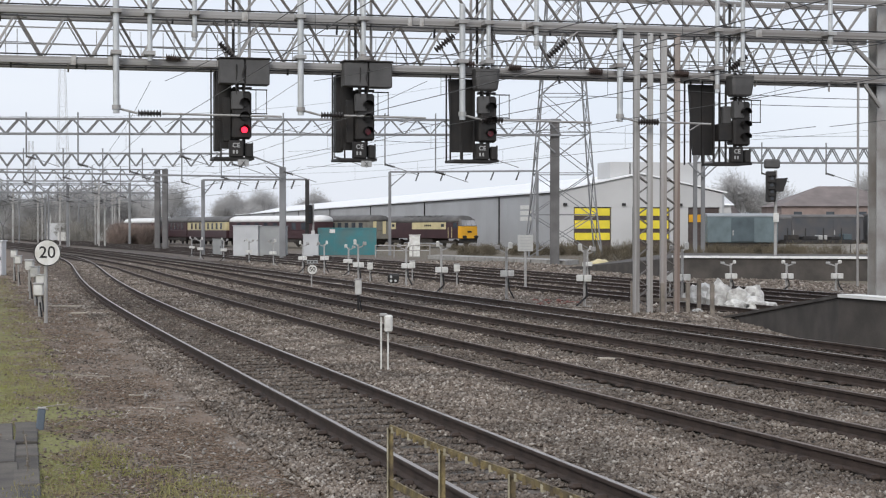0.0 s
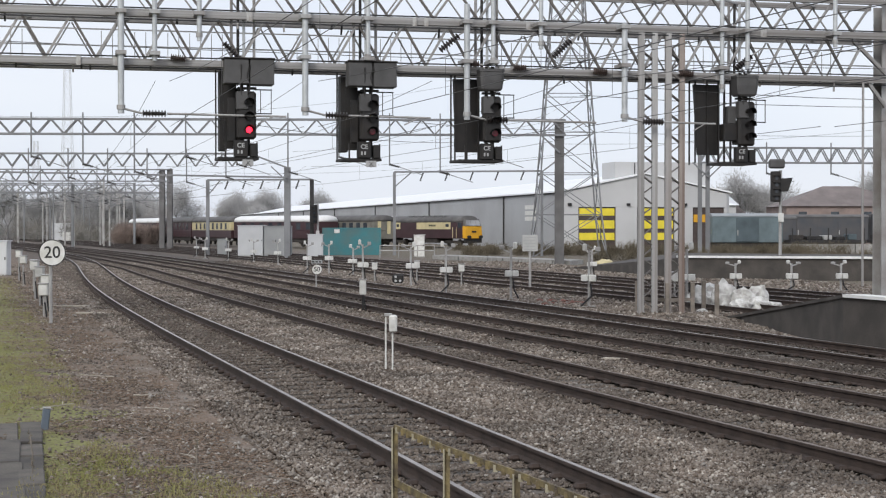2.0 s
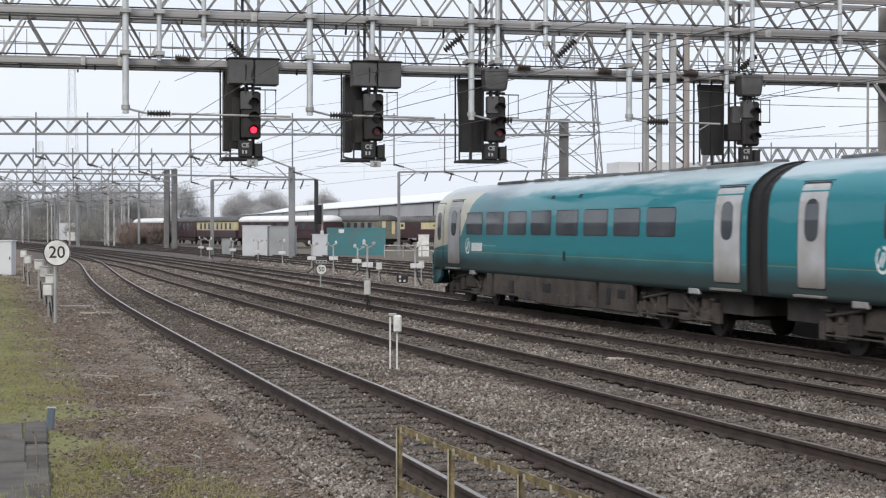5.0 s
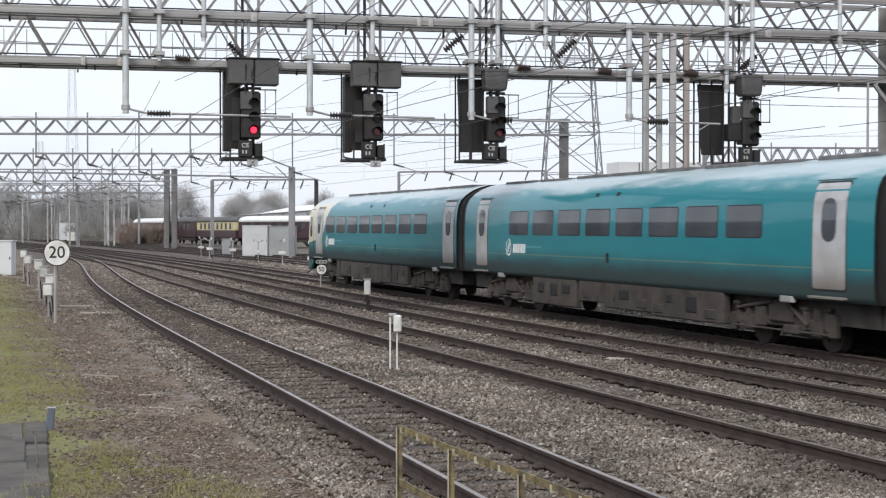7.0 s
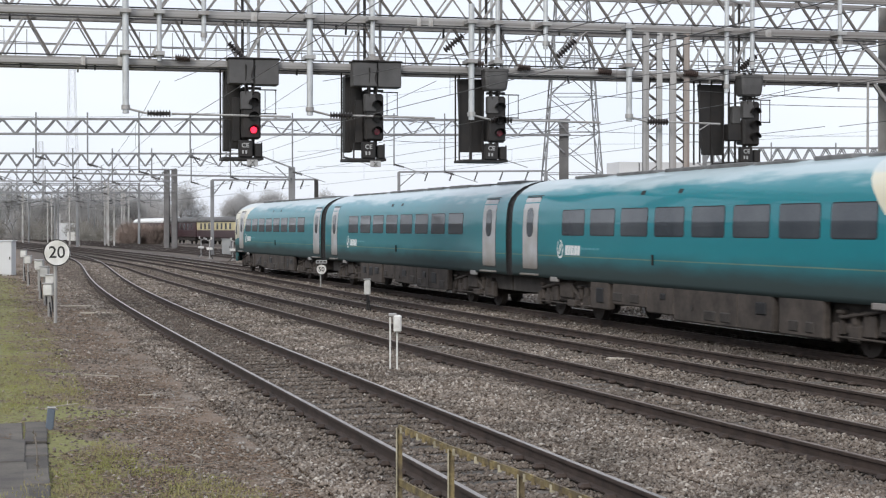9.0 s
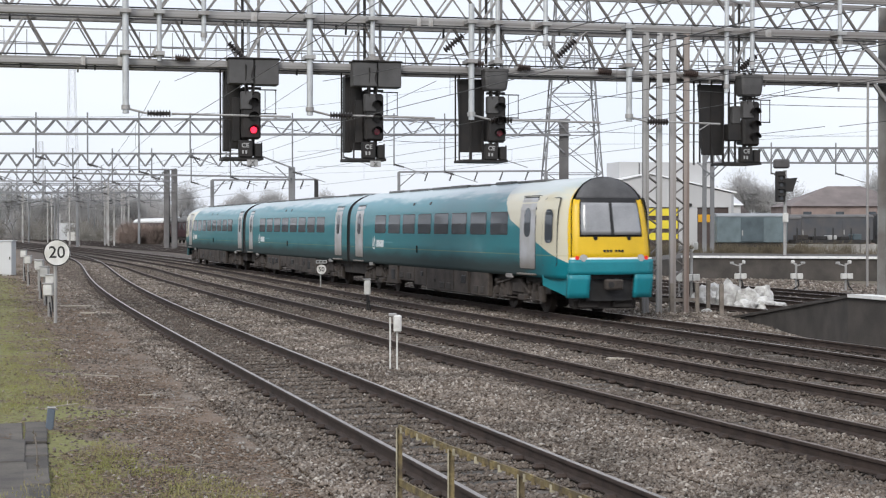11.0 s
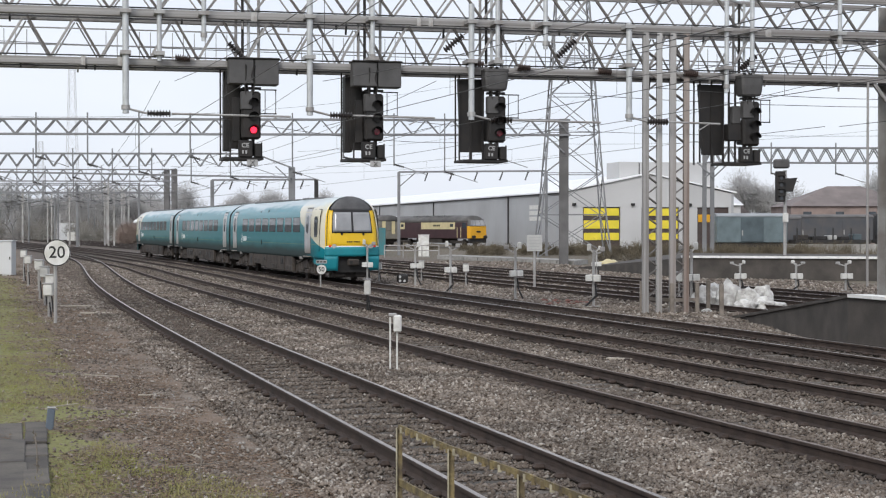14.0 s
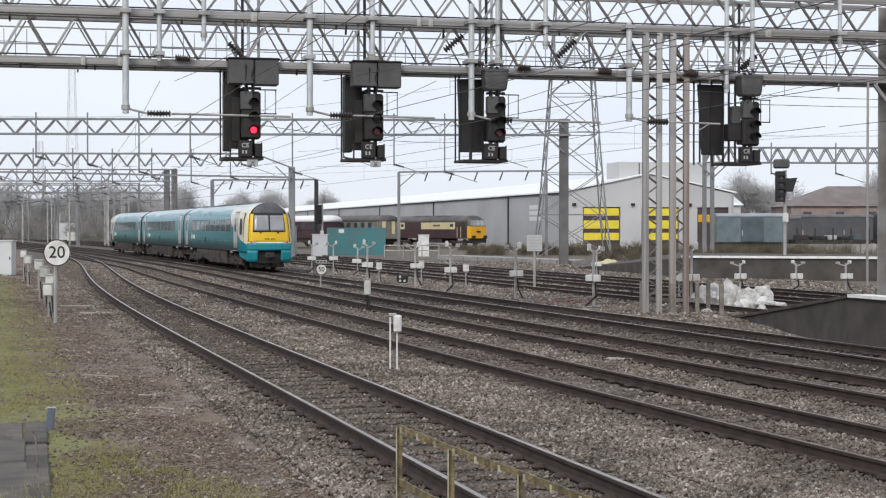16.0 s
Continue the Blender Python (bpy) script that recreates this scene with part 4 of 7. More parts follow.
def signal(s, zt, lens, kind, label, back=0.0):
    g = thing("railway_signal", Matrix(), label, "railway signal", "signals on the gantry")
    o = -0.35

    def bx(name, a, c, off0, off1, z0, z1, m, lab="", par=None, bev=0.02):
        bm = bmesh.new()
        box(bm, a, c, off0, off1, z0, z1, bev)
        bmesh.ops.transform(bm, matrix=Matrix.Translation(GO) @ Matrix.Rotation(radians(TURN), 4, "Z"), verts=bm.verts)
        return part(name, bm, m, par or g, lab)

    zb = 4.22
    if kind == "twin":
        # maintenance cage back sheet, hood boxes and head
        bx("back_sheet", s + back, s + 0.2 + back, 0.35, 0.85, zb + 0.25, zt, SIGBLK, "tall matt black back sheet")
        bx("back_sheet", s + 0.2, s + 0.55, 0.3, 0.36, zb + 0.3, zt - 0.1, SIGBLK)
        bx("cage_sheet", s + 0.2, s + 0.78, 0.37, 0.41, zb + 0.35, 6.2, SIGBLK)
        bx("cage_door", s + 0.28, s + 0.5, -0.1, -0.02, 4.7, 5.9, SIGBLK)
        bx("hood_box", s + 0.15, s + 0.82, -0.5, 0.0, 6.24, 6.9, SIGGREY, "faded black equipment box")
        bx("hood_box", s + 0.85, s + 1.5, -0.5, 0.0, 6.22, 6.92, SIGGREY, "faded black equipment box")
        bx("hood_lid", s + 0.12, s + 1.53, -0.54, 0.04, 6.9, 6.95, SIGBLK)
        hx = s + 0.5
    else:
        w = 0.78 if kind == "side" else 0.74
        lean = 0.14 if kind == "side" else 0.08
        pts = [(s + lean, zb + 0.28), (s + w, zb + 0.28), (s + w, zt), (s, zt)]
        bm = quad_solid(bmesh.new(), [on_gantry(p, 0.3, z) for p, z in pts], [on_gantry(p, 0.4, z) for p, z in pts])
        part("back_sheet", bm, SIGBLK, g, "tall matt black back sheet")
        for p in (s + 0.02, s + w * 0.5, s + w - 0.02):
            bx("sheet_frame", p, p + 0.04, 0.25, 0.3, zb + 0.05, zt + 0.1, SIGBLK, bev=0.0)
        hx = s + (0.7 if kind == "single" else 1.12)
        bm = bmesh.new()
        rings = [[bm.verts.new(on_gantry(hx + 0.23 + u * k, -0.25 + v * k, z)) for u, v in ((-0.33, -0.25), (-0.25, -0.3), (0.25, -0.3), (0.33, -0.25), (0.33, 0.22), (-0.33, 0.22))] for k, z in ((0.78, 6.2), (0.9, 6.25), (1.0, 6.5), (1.02, 6.72), (1.06, 6.73), (1.06, 6.8))]
        for p, q in zip(rings, rings[1:]):
            for j in range(6):
                bm.faces.new((p[j], p[(j + 1) % 6], q[(j + 1) % 6], q[j]))
        bm.faces.new(rings[0])
        bm.faces.new(rings[-1])
        part("hood_box", bm, SIGGREY, g, "faded black tub-shaped equipment box")
        if kind == "side":
            bx("relay_box", s + 0.72, s + 1.2, -0.25, 0.1, 4.9, 5.4, SIGBLK)
            bx("relay_box", s + 0.88, s + 1.13, -0.2, 0.1, 5.4, 5.92, SIGGREY)
            for p in (0.62, 0.8, 1.0):
                bx("frame_post", s + p, s + p + 0.05, -0.05, 0.0, zb, 6.65, SIGBLK, bev=0.0)
    bx("bracket", hx + 0.05, hx + 0.55, -0.2, 0.0, 6.12, 6.18, SIGBLK, bev=0.0)
    bx("stem", hx + 0.12, hx + 0.2, -0.15, -0.05, 4.3, 6.9, SIGBLK, bev=0.0)
    bx("stem", hx + 0.3, hx + 0.38, -0.15, -0.05, 4.3, 6.9, SIGBLK, bev=0.0)
    head = bx("signal_head", hx, hx + 0.52, -0.42, -0.18, 4.75, 6.05, SIGBLK, "black signal head with hooded lenses", bev=0.06)
    bx("head_top", hx - 0.02, hx + 0.3, -0.46, -0.2, 5.55, 6.04, SIGGREY, "", head)
    bx("head_back", hx + 0.02, hx + 0.3, -0.2, 0.15, 4.8, 5.5, SIGBLK, "", head)
    for i, z in enumerate((5.72, 5.35, 5.0)):
        a, c = on_gantry(hx + 0.32, -0.44, z), on_gantry(hx + 0.32, -0.47, z)
        mat_ = lens if i == 2 else SIGBLK
        part("lens", rod(bmesh.new(), a, c, 0.085, seg=18), mat_, head, "lit red lens" if mat_ is RED_ON else "")
        bm = bmesh.new()
        rim = [[bm.verts.new(on_gantry(hx + 0.32 + 0.135 * math.cos(t), -0.42 + dep, z + 0.135 * math.sin(t))) for dep in (0.0, -0.24)] for t in [radians(-10 + 200 * k / 9) for k in range(10)]]
        for p, q in zip(rim, rim[1:]):
            bm.faces.new((p[0], q[0], q[1], p[1]))
        r_ = bmesh.ops.solidify(bm, geom=bm.faces[:], thickness=0.012)
        part("lens_hood", bm, SIGBLK, head)
    # hangers up through the boom, and loose black cables at the head
    for p, m in ((hx - 0.1, BOOM), (hx + 0.08, SIGBLK), (hx + 0.24, TUBE), (hx + 0.52, BOOM)):
        part("hanger_post", rod(bmesh.new(), on_gantry(p, 0.1, 6.8), on_gantry(p, 0.1, 8.95), 0.04, seg=8), m, g)
    for i in range(2):
        o = hx + 0.1 + 0.2 * i
        bm = bmesh.new()
        p = [on_gantry(o + 0.05 * math.sin(3 * k + i), -0.53 + 0.03 * k, 6.75 - 0.28 * k) for k in range(4)]
        for a_, c_ in zip(p, p[1:]):
            rod(bm, a_, c_, 0.02, seg=5)
        part("loose_cable", bm, SIGBLK, g)
    bx("ladder", s + 0.62, s + 0.66, -0.06, -0.02, zb, 6.6, SIGBLK, bev=0.0)
    for z in (6.1, 5.45):
        bx("side_bar", hx + 0.5, hx + 0.98, -0.14, -0.11, z, z + 0.03, SIGBLK, bev=0.0)
    for a in (hx + 0.66, hx + 0.95):
        bx("side_bar", a, a + 0.02, -0.14, -0.12, 5.45, 6.1, SIGGREY, bev=0.0)
    # service platform and rail
    bx("platform", s + (0.6 if kind == "side" else 0.0), hx + 0.6, -0.35, 0.75, zb - 0.02, zb + 0.05, SIGBLK, "black maintenance platform", bev=0.0)
    for a, off in ((s + 0.03, 0.7), (s + 0.2, -0.3), (hx + 0.55, -0.3), (hx + 0.55, 0.7)):
        bx("platform_post", a - 0.02, a + 0.02, off - 0.02, off + 0.02, zb, zb + (2.5 if a < s + 0.1 else 0.45), SIGBLK, bev=0.0)
    bx("lower_box", hx - 0.08, hx + 0.3, -0.4, -0.2, zb + 0.05, zb + 0.5, SIGBLK)
    bx("lower_box", hx + 0.36, hx + 0.54, -0.4, -0.15, zb + 0.05, zb + 0.42, SIGBLK)
    lettering("CE", 0.17, Matrix.Translation(on_gantry(hx + 0.1, -0.416, zb + 0.36)) @ Matrix.Rotation(radians(TURN), 4, "Z") @ Matrix.Rotation(math.pi / 2, 4, "X"), g, CABL).name = "plate_lettering"
    if kind == "twin":
        px = bx("cross_plate", hx + 0.14, hx + 0.44, -0.42, -0.4, zb - 0.19, zb - 0.02, CABL, "white plate with a dark cross", bev=0.008)
        for e in (-1, 1):
            part("cross_bar", bar(bmesh.new(), on_gantry(hx + 0.29 - 0.06 * e, -0.425, zb - 0.175), on_gantry(hx + 0.29 + 0.06 * e, -0.425, zb - 0.035), 0.03, 0.008), BLACKT, px)
    for j in range(1):
        for i in range(2):
            bx("plate_mark", hx + 0.01 + 0.09 * i, hx + 0.055 + 0.09 * i, -0.412, -0.4, zb + 0.14 + 0.15 * j, zb + 0.235 + 0.15 * j, CABL, bev=0.0)
    return g


main_gantry()
for _s, _a, _b2, _c in ((3.27, 5.39, 9.0, 3.2), (8.19, 5.42, 9.0, 2.3), (12.74, 5.37, 8.6, 2.6), (17.4, 5.39, 8.2, 1.6)):
    drop_tube(_s, _a, _b2, _c)
for _s, _a in ((5.33, 7.36), (4.15, 6.8), (9.93, 6.9), (13.5, 6.9), (14.9, 7.4), (20.4, 6.3), (21.2, 7.0), (24.0, 7.7)):
    drop_tube(_s, _a, 9.1, 0, 0.065)
signal(5.84, 6.65, RED_ON, "twin", "black hanging railway signal showing a red light", 0.1)
signal(9.23, 6.62, RED_DIM, "twin", "black hanging railway signal with a dim red lens", 0.08)
signal(12.53, 6.58, RED_DIM, "single", "black hanging railway signal, unlit, beside a drop tube")
signal(19.83, 6.58, SIGBLK, "side", "black hanging railway signal, unlit, behind the lattice legs")


RUSTC = mat("rust_stained_ceramic", (0.085, 0.06, 0.052), 0.5, 0, 0.3, 5)


def boom_insulators():
    for s, z, d in ((4.58, 6.93, 0.42), (9.95, 6.95, 0.4), (12.75, 6.98, 0.42), (14.16, 6.9, 0.38), (16.55, 6.85, 0.42), (19.17, 6.85, 0.45)):
        t = thing("boom_insulator", Matrix(), "brown ribbed insulator strapped to the gantry boom", "insulator", "boom insulators")
        part("ribs", insulator(bmesh.new(), on_gantry(s, -0.2, z), on_gantry(s + d, -0.2, z - 0.03), 0.1, 7), RUSTC, t)
        part("strap", bar(bmesh.new(), on_gantry(s - 0.1, -0.2, z), on_gantry(s + d + 0.1, -0.2, z - 0.03), 0.04), GALV, t)
    for s, z, d, e in ((6.0, 7.35, 0.5, -0.5), (12.0, 7.3, 0.55, 0.45), (15.3, 7.2, 0.55, 0.5), (20.9, 7.0, 0.5, 0.4)):
        t = thing("strain_insulator", Matrix(), "dark slanting strain insulator in the gantry boom", "insulator", "strain insulators")
        part("ribs", insulator(bmesh.new(), on_gantry(s, -0.3, z), on_gantry(s + d, -0.3, z + e), 0.1, 8), CERAM, t)
        part("link", rod(bmesh.new(), on_gantry(s + d, -0.3, z + e), on_gantry(s + d * 1.6, -0.3, z + e * 1.5), 0.02, seg=6), GALV, t)


boom_insulators()


# ---- further gantries ----
def far_gantry(x0, y0, x1, y1, z0, z1, bay, cols, width=0.45, drops=(), knee=True, hip=0, steel=None):
    g = thing("overhead_line_gantry", Matrix(), "grey lattice gantry carrying the overhead wires", "gantry", "overhead line gantries")
    a, c = Vector((x0, y0, 0)), Vector((x1, y1, 0))
    n = max(2, int((c - a).length / bay))
    d = (c - a) / n
    nrm = Vector((-d.y, d.x, 0)).normalized()
    up, flat = Vector((0, 0, 1)), c - d * hip
    for o in (0, 0.45):
        strut("chord", a + nrm * o + up * z0, c + nrm * o + up * (z0 - (0.9 if hip else 0)), 0.13, 0.13, FARSTEEL, g)
        strut("chord", a + nrm * o + up * z1, flat + nrm * o + up * z1, 0.13, 0.13, FARSTEEL, g)
        if hip:
            strut("sloping_chord", flat + nrm * o + up * z1, c + nrm * o + up * (z0 - 0.1), 0.13, 0.13, FARSTEEL, g)
    bm = bmesh.new()
    for o in (0, 0.45):
        for i in range(n - hip):
            p = a + d * i + nrm * o
            bar(bm, p + Vector((0, 0, z0)), p + d * 0.5 + Vector((0, 0, z1)), 0.08)
            bar(bm, p + d * 0.5 + Vector((0, 0, z1)), p + d + Vector((0, 0, z0)), 0.08)
    tagged(part("lacing", bm, FARSTEEL, g), kind="stuff")
    for f in cols:
        p = a + (c - a) * f
        h_column("column", p.x, p.y + 0.45, GZ, z0 - 0.05 if hip and f > 0.9 else z1 + 0.1, width, steel or FARSTEEL, g)
        if knee:
            for s in (-1, 1):
                if 0 <= f + s * 0.02 <= 1.0:
                    q = p + d.normalized() * s * 1.3
                    strut("knee_brace", (p.x, p.y, z0 - 1.2), (q.x, q.y, z0), 0.1, 0.1, FARSTEEL, g)
    for f, zl in drops:
        p = a + (c - a) * f
        strut("drop_tube", (p.x, p.y - 0.3, zl), (p.x, p.y - 0.3, z1 + 0.4), 0.09, 0.09, FARSTEEL, g)
        part("insulator", insulator(bmesh.new(), (p.x, p.y - 0.3, zl + 0.1), (p.x + 0.7, p.y - 0.3, zl - 0.1), 0.1, 6), CERAM, g)
        strut("registration_arm", (p.x + 0.7, p.y - 0.3, zl - 0.1), (p.x + 2.2, p.y - 0.3, zl - 0.6), 0.05, 0.05, FARSTEEL, g)
    return g


far_gantry(-48, 103, 8.6, 105.3, 8.62, 9.62, 1.75, (0.0, 0.993), 0.6, [(0.19 + 0.06 * i, 7.0 - 0.5 * (i % 3)) for i in range(13)], steel=DULLST)
far_gantry(-62, 127, -12.5, 128.3, 7.4, 8.45, 1.5, (0.0, 1.0), 0.5, [(0.25 + 0.065 * i, 6.4 - 0.4 * (i % 2)) for i in range(11)], hip=2)
far_gantry(-90, 178, -31.3, 181, 7.75, 9.1, 1.9, (0.0, 0.985, 1.0), 0.6, [(0.42 + 0.055 * i, 6.3 - 0.4 * (i % 2)) for i in range(10)], steel=DULLST)
far_gantry(-110, 228, -45, 230, 7.6, 8.9, 2.0, (0.0, 0.55, 1.0), 0.32, [(0.4 + 0.055 * i, 6.3) for i in range(11)])
far_gantry(-130, 285, -50, 288, 7.4, 8.7, 2.2, (0.0, 0.5, 1.0), 0.34, [(0.4 + 0.055 * i, 6.2) for i in range(11)])
far_gantry(-150, 345, -68, 350, 7.4, 8.6, 2.4, (0.0, 0.5, 0.8, 1.0), 0.36)
far_gantry(-170, 405, -88, 410, 7.2, 8.4, 2.4, (0.3, 0.6, 1.0), 0.36)
far_gantry(-78, 205, -36, 207, 7.0, 8.0, 2.2, (0.3, 0.7, 1.0), 0.3, [(0.2 + 0.1 * i, 5.8) for i in range(8)])
far_gantry(20.9, 124, 42, 126, 7.55, 8.75, 1.25, (0.0, 0.03, 1.0), 0.3, [(0.25, 6.6), (0.5, 6.6), (0.68, 6.6)])


def light_portal(x0, y0, x1, y1, z, material, w=0.22, second=None):
    g = thing("portal_frame", Matrix(), "slim steel portal frame for the overhead wires", "gantry", "portal frames")
    h_column("column", x0, y0, GZ, z, w * 1.2, material, g)
    h_column("column", x1, y1, GZ, z - 0.02, w * (1.4 if second else 1), second or material, g)
    strut("beam", (x0, y0, z), (x1, y1, z - 0.05), 0.16, 0.16, material, g)
    f = 0.12
    strut("knee_brace", (x0, y0, z - 1.4), (x0 + (x1 - x0) * f, y0, z), 0.1, 0.1, material, g)
    for i in range(5):
        q = 0.2 + 0.17 * i
        x, y = x0 + (x1 - x0) * q, y0 + (y1 - y0) * q
        part("insulator", insulator(bmesh.new(), (x, y, z - 0.1), (x - 0.3, y, z - 0.9), 0.1, 5), CERAM, g)


light_portal(-4.08, 144, 9.3, 140, 7.5, FARSTEEL)
light_portal(-20.6, 139, -11.04, 135.7, 6.6, FARSTEEL, 0.24, DARK)


# ---- lattice tower and masts ----
def lattice_tower(cx, cy, wb, wt, h, n, t, name, label, steel=FARSTEEL):
    g = thing(name, Matrix(), label, "lattice tower")

    def corner(i, z):
        w = wb + (wt - wb) * (z / h) ** 0.8
        return Vector((cx + w / 2 * (1 if i in (0, 1) else -1), cy + w / 2 * (1 if i in (1, 2) else -1), z + GZ))

    zs = [h * (1 - (1 - i / n) ** 1.15) for i in range(n + 1)]
    for i in range(4):
        for a, c in zip(zs, zs[1:]):
            strut("leg", corner(i, a), corner(i, c), t * 1.3, t * 1.3, steel, g)
            j = (i + 1) % 4
            strut("cross_brace", corner(i, a), corner(j, c), t * 0.7, t * 0.7, steel, g)
            strut("cross_brace", corner(j, a), corner(i, c), t * 0.7, t * 0.7, steel, g)
            strut("girt", corner(i, c), corner(j, c), t * 0.7, t * 0.7, steel, g)


lattice_tower(11.4, 138, 6.4, 2.4, 26, 8, 0.1, "lattice_pylon", "grey steel lattice pylon behind the tracks")
lattice_tower(-85.7, 360, 3.6, 1.2, 41, 13, 0.06, "lighting_tower", "thin grey lattice lighting tower", PALEST)
lattice_tower(-93, 360, 2.2, 0.9, 22.5, 8, 0.055, "lighting_tower", "short thin grey lattice lighting tower", PALEST)


def wire(pts, r, label="overhead electric wire hanging between the gantries"):
    c = bpy.data.curves.new("overhead_wire", "CURVE")
    c.dimensions, c.bevel_depth, c.bevel_resolution = "3D", r, 0
    s = c.splines.new("POLY")
    s.points.add(len(pts) - 1)
    for p, q in zip(s.points, pts):
        p.co = (*q, 1)
    c.materials.append(WIRE)
    return tagged(new("overhead_wire", c), label, "wire", "overhead wires")


def catenary(k, lat, ys, zc=5.15, zm=6.4, sag=0.7):
    for y0, y1 in zip(ys, ys[1:]):
        p0 = (track_x(k, y0) + lat - 0.2, y0)
        p1 = (track_x(k, y1) + lat + 0.2, y1)
        up, lo = [], []
        n = 10
        for i in range(n + 1):
            f = i / n
            x, y = p0[0] + (p1[0] - p0[0]) * f, p0[1] + (p1[1] - p0[1]) * f
            up.append((x, y, zm - sag * 4 * f * (1 - f)))
            lo.append((x, y, zc))
        r = 0.008 if y1 < 140 else 0.015
        wire(up, r)
        wire(lo, r)
        for i in (2, 4, 6, 8):
            wire([up[i], lo[i]], r * 0.6, "thin dropper wire between contact and catenary wires")


for _k in range(5):
    catenary(_k, 0.0, (-8, 43, 103, 128, 180, 229, 286))
# feeder and cross-span wires
for _p, _q, _sg in (((-13, 43.5, 7.6), (30, 48, 7.2), 0.3), ((-20, 20, 9.5), (-30, 104, 9.9), 0.6), ((6, 44, 6.3), (40, 70, 9.5), 0.8), ((4, 44, 6.1), (40, 70, 9.2), 0.8),
                    ((-12, 128, 8.6), (11, 138, 12), 0.5), ((8, 105, 8.0), (45, 120, 11.5), 0.8), ((-6, 42, 5.3), (9, 105, 9.5), 1.0), ((-1, 43, 5.3), (12, 138, 14), 1.0), ((-30, 104, 9.8), (11, 138, 17), 1.5), ((-31, 180, 9), (12, 138, 9), 1.0), ((2, 60, 6.2), (45, 90, 8.6), 0.6)):
    a_, c_ = Vector(_p), Vector(_q)
    wire([tuple(a_ + (c_ - a_) * (i / 12) - Vector((0, 0, _sg * 4 * (i / 12) * (1 - i / 12)))) for i in range(13)], 0.0095, "thin slack feeder wire across the tracks")


def cantilever_mast(x, y, h, reach):
    g = thing("catenary_mast", Matrix(), "slim grey mast with an overhead wire cantilever", "mast", "catenary masts")
    h_column("mast", x, y, GZ, h, 0.2, GALV if int(y) % 3 else FARSTEEL, g)
    strut("arm", (x, y, h - 1.2), (x + reach, y, h - 1.6), 0.08, 0.08, FARSTEEL, g)
    strut("stay", (x, y, h - 0.1), (x + reach * 0.8, y, h - 1.5), 0.06, 0.06, FARSTEEL, g)
    part("insulator", insulator(bmesh.new(), (x + reach * 0.1, y, h - 1.25), (x + reach * 0.3, y, h - 1.33), 0.11, 5), CERAM, g)


_r = random.Random(8)
for _i in range(64):
    _y = 205 + 4.6 * _i
    cantilever_mast(-_y * _r.uniform(0.19, 0.30), _y, _r.uniform(7.2, 9.0), _r.choice((-2.6, 2.6)))

# ---- maintenance shed ----
CLAD = mat("grey_steel_cladding", (0.40, 0.41, 0.42), 0.55, 0.1, 0.08, 0.15, col2=(0.33, 0.33, 0.34), bump=0.03)
GABLE = mat("pale_grey_cladding", (0.52, 0.52, 0.52), 0.55, 0, 0.08, 0.2, col2=(0.45, 0.45, 0.45), bump=0.03)
ROOFW = mat("pale_sheet_roof", (0.84, 0.85, 0.86), 0.4, 0.0, 0.06, 0.3, bump=0.02)
DOORY = mat("yellow_door_panel", (0.80, 0.66, 0.05), 0.45, 0, 0.08, 1)
YEL2 = mat("orange_yellow_paint", (0.70, 0.36, 0.02), 0.45, 0, 0.12, 1)
BROWN = mat("brown_door_panel", (0.075, 0.055, 0.05), 0.6, 0, 0.2)
# distance haze put into the colour: brick and roof tiles lightened
BRICK = mat("red_brickwork", (0.27, 0.21, 0.19), 0.85, 0, 0.2, 0.6, fine=9)
STOCK = mat("blocker_brickwork", (0.33, 0.31, 0.295), 0.85, 0, 0.2, 0.6, fine=9)
SLATE = mat("brown_roof_tiles", (0.20, 0.17, 0.162), 0.8, 0, 0.2, 0.5)
SU, SW = Vector((-0.2317, 0.9728, 0)), Vector((0.9728, 0.2317, 0))


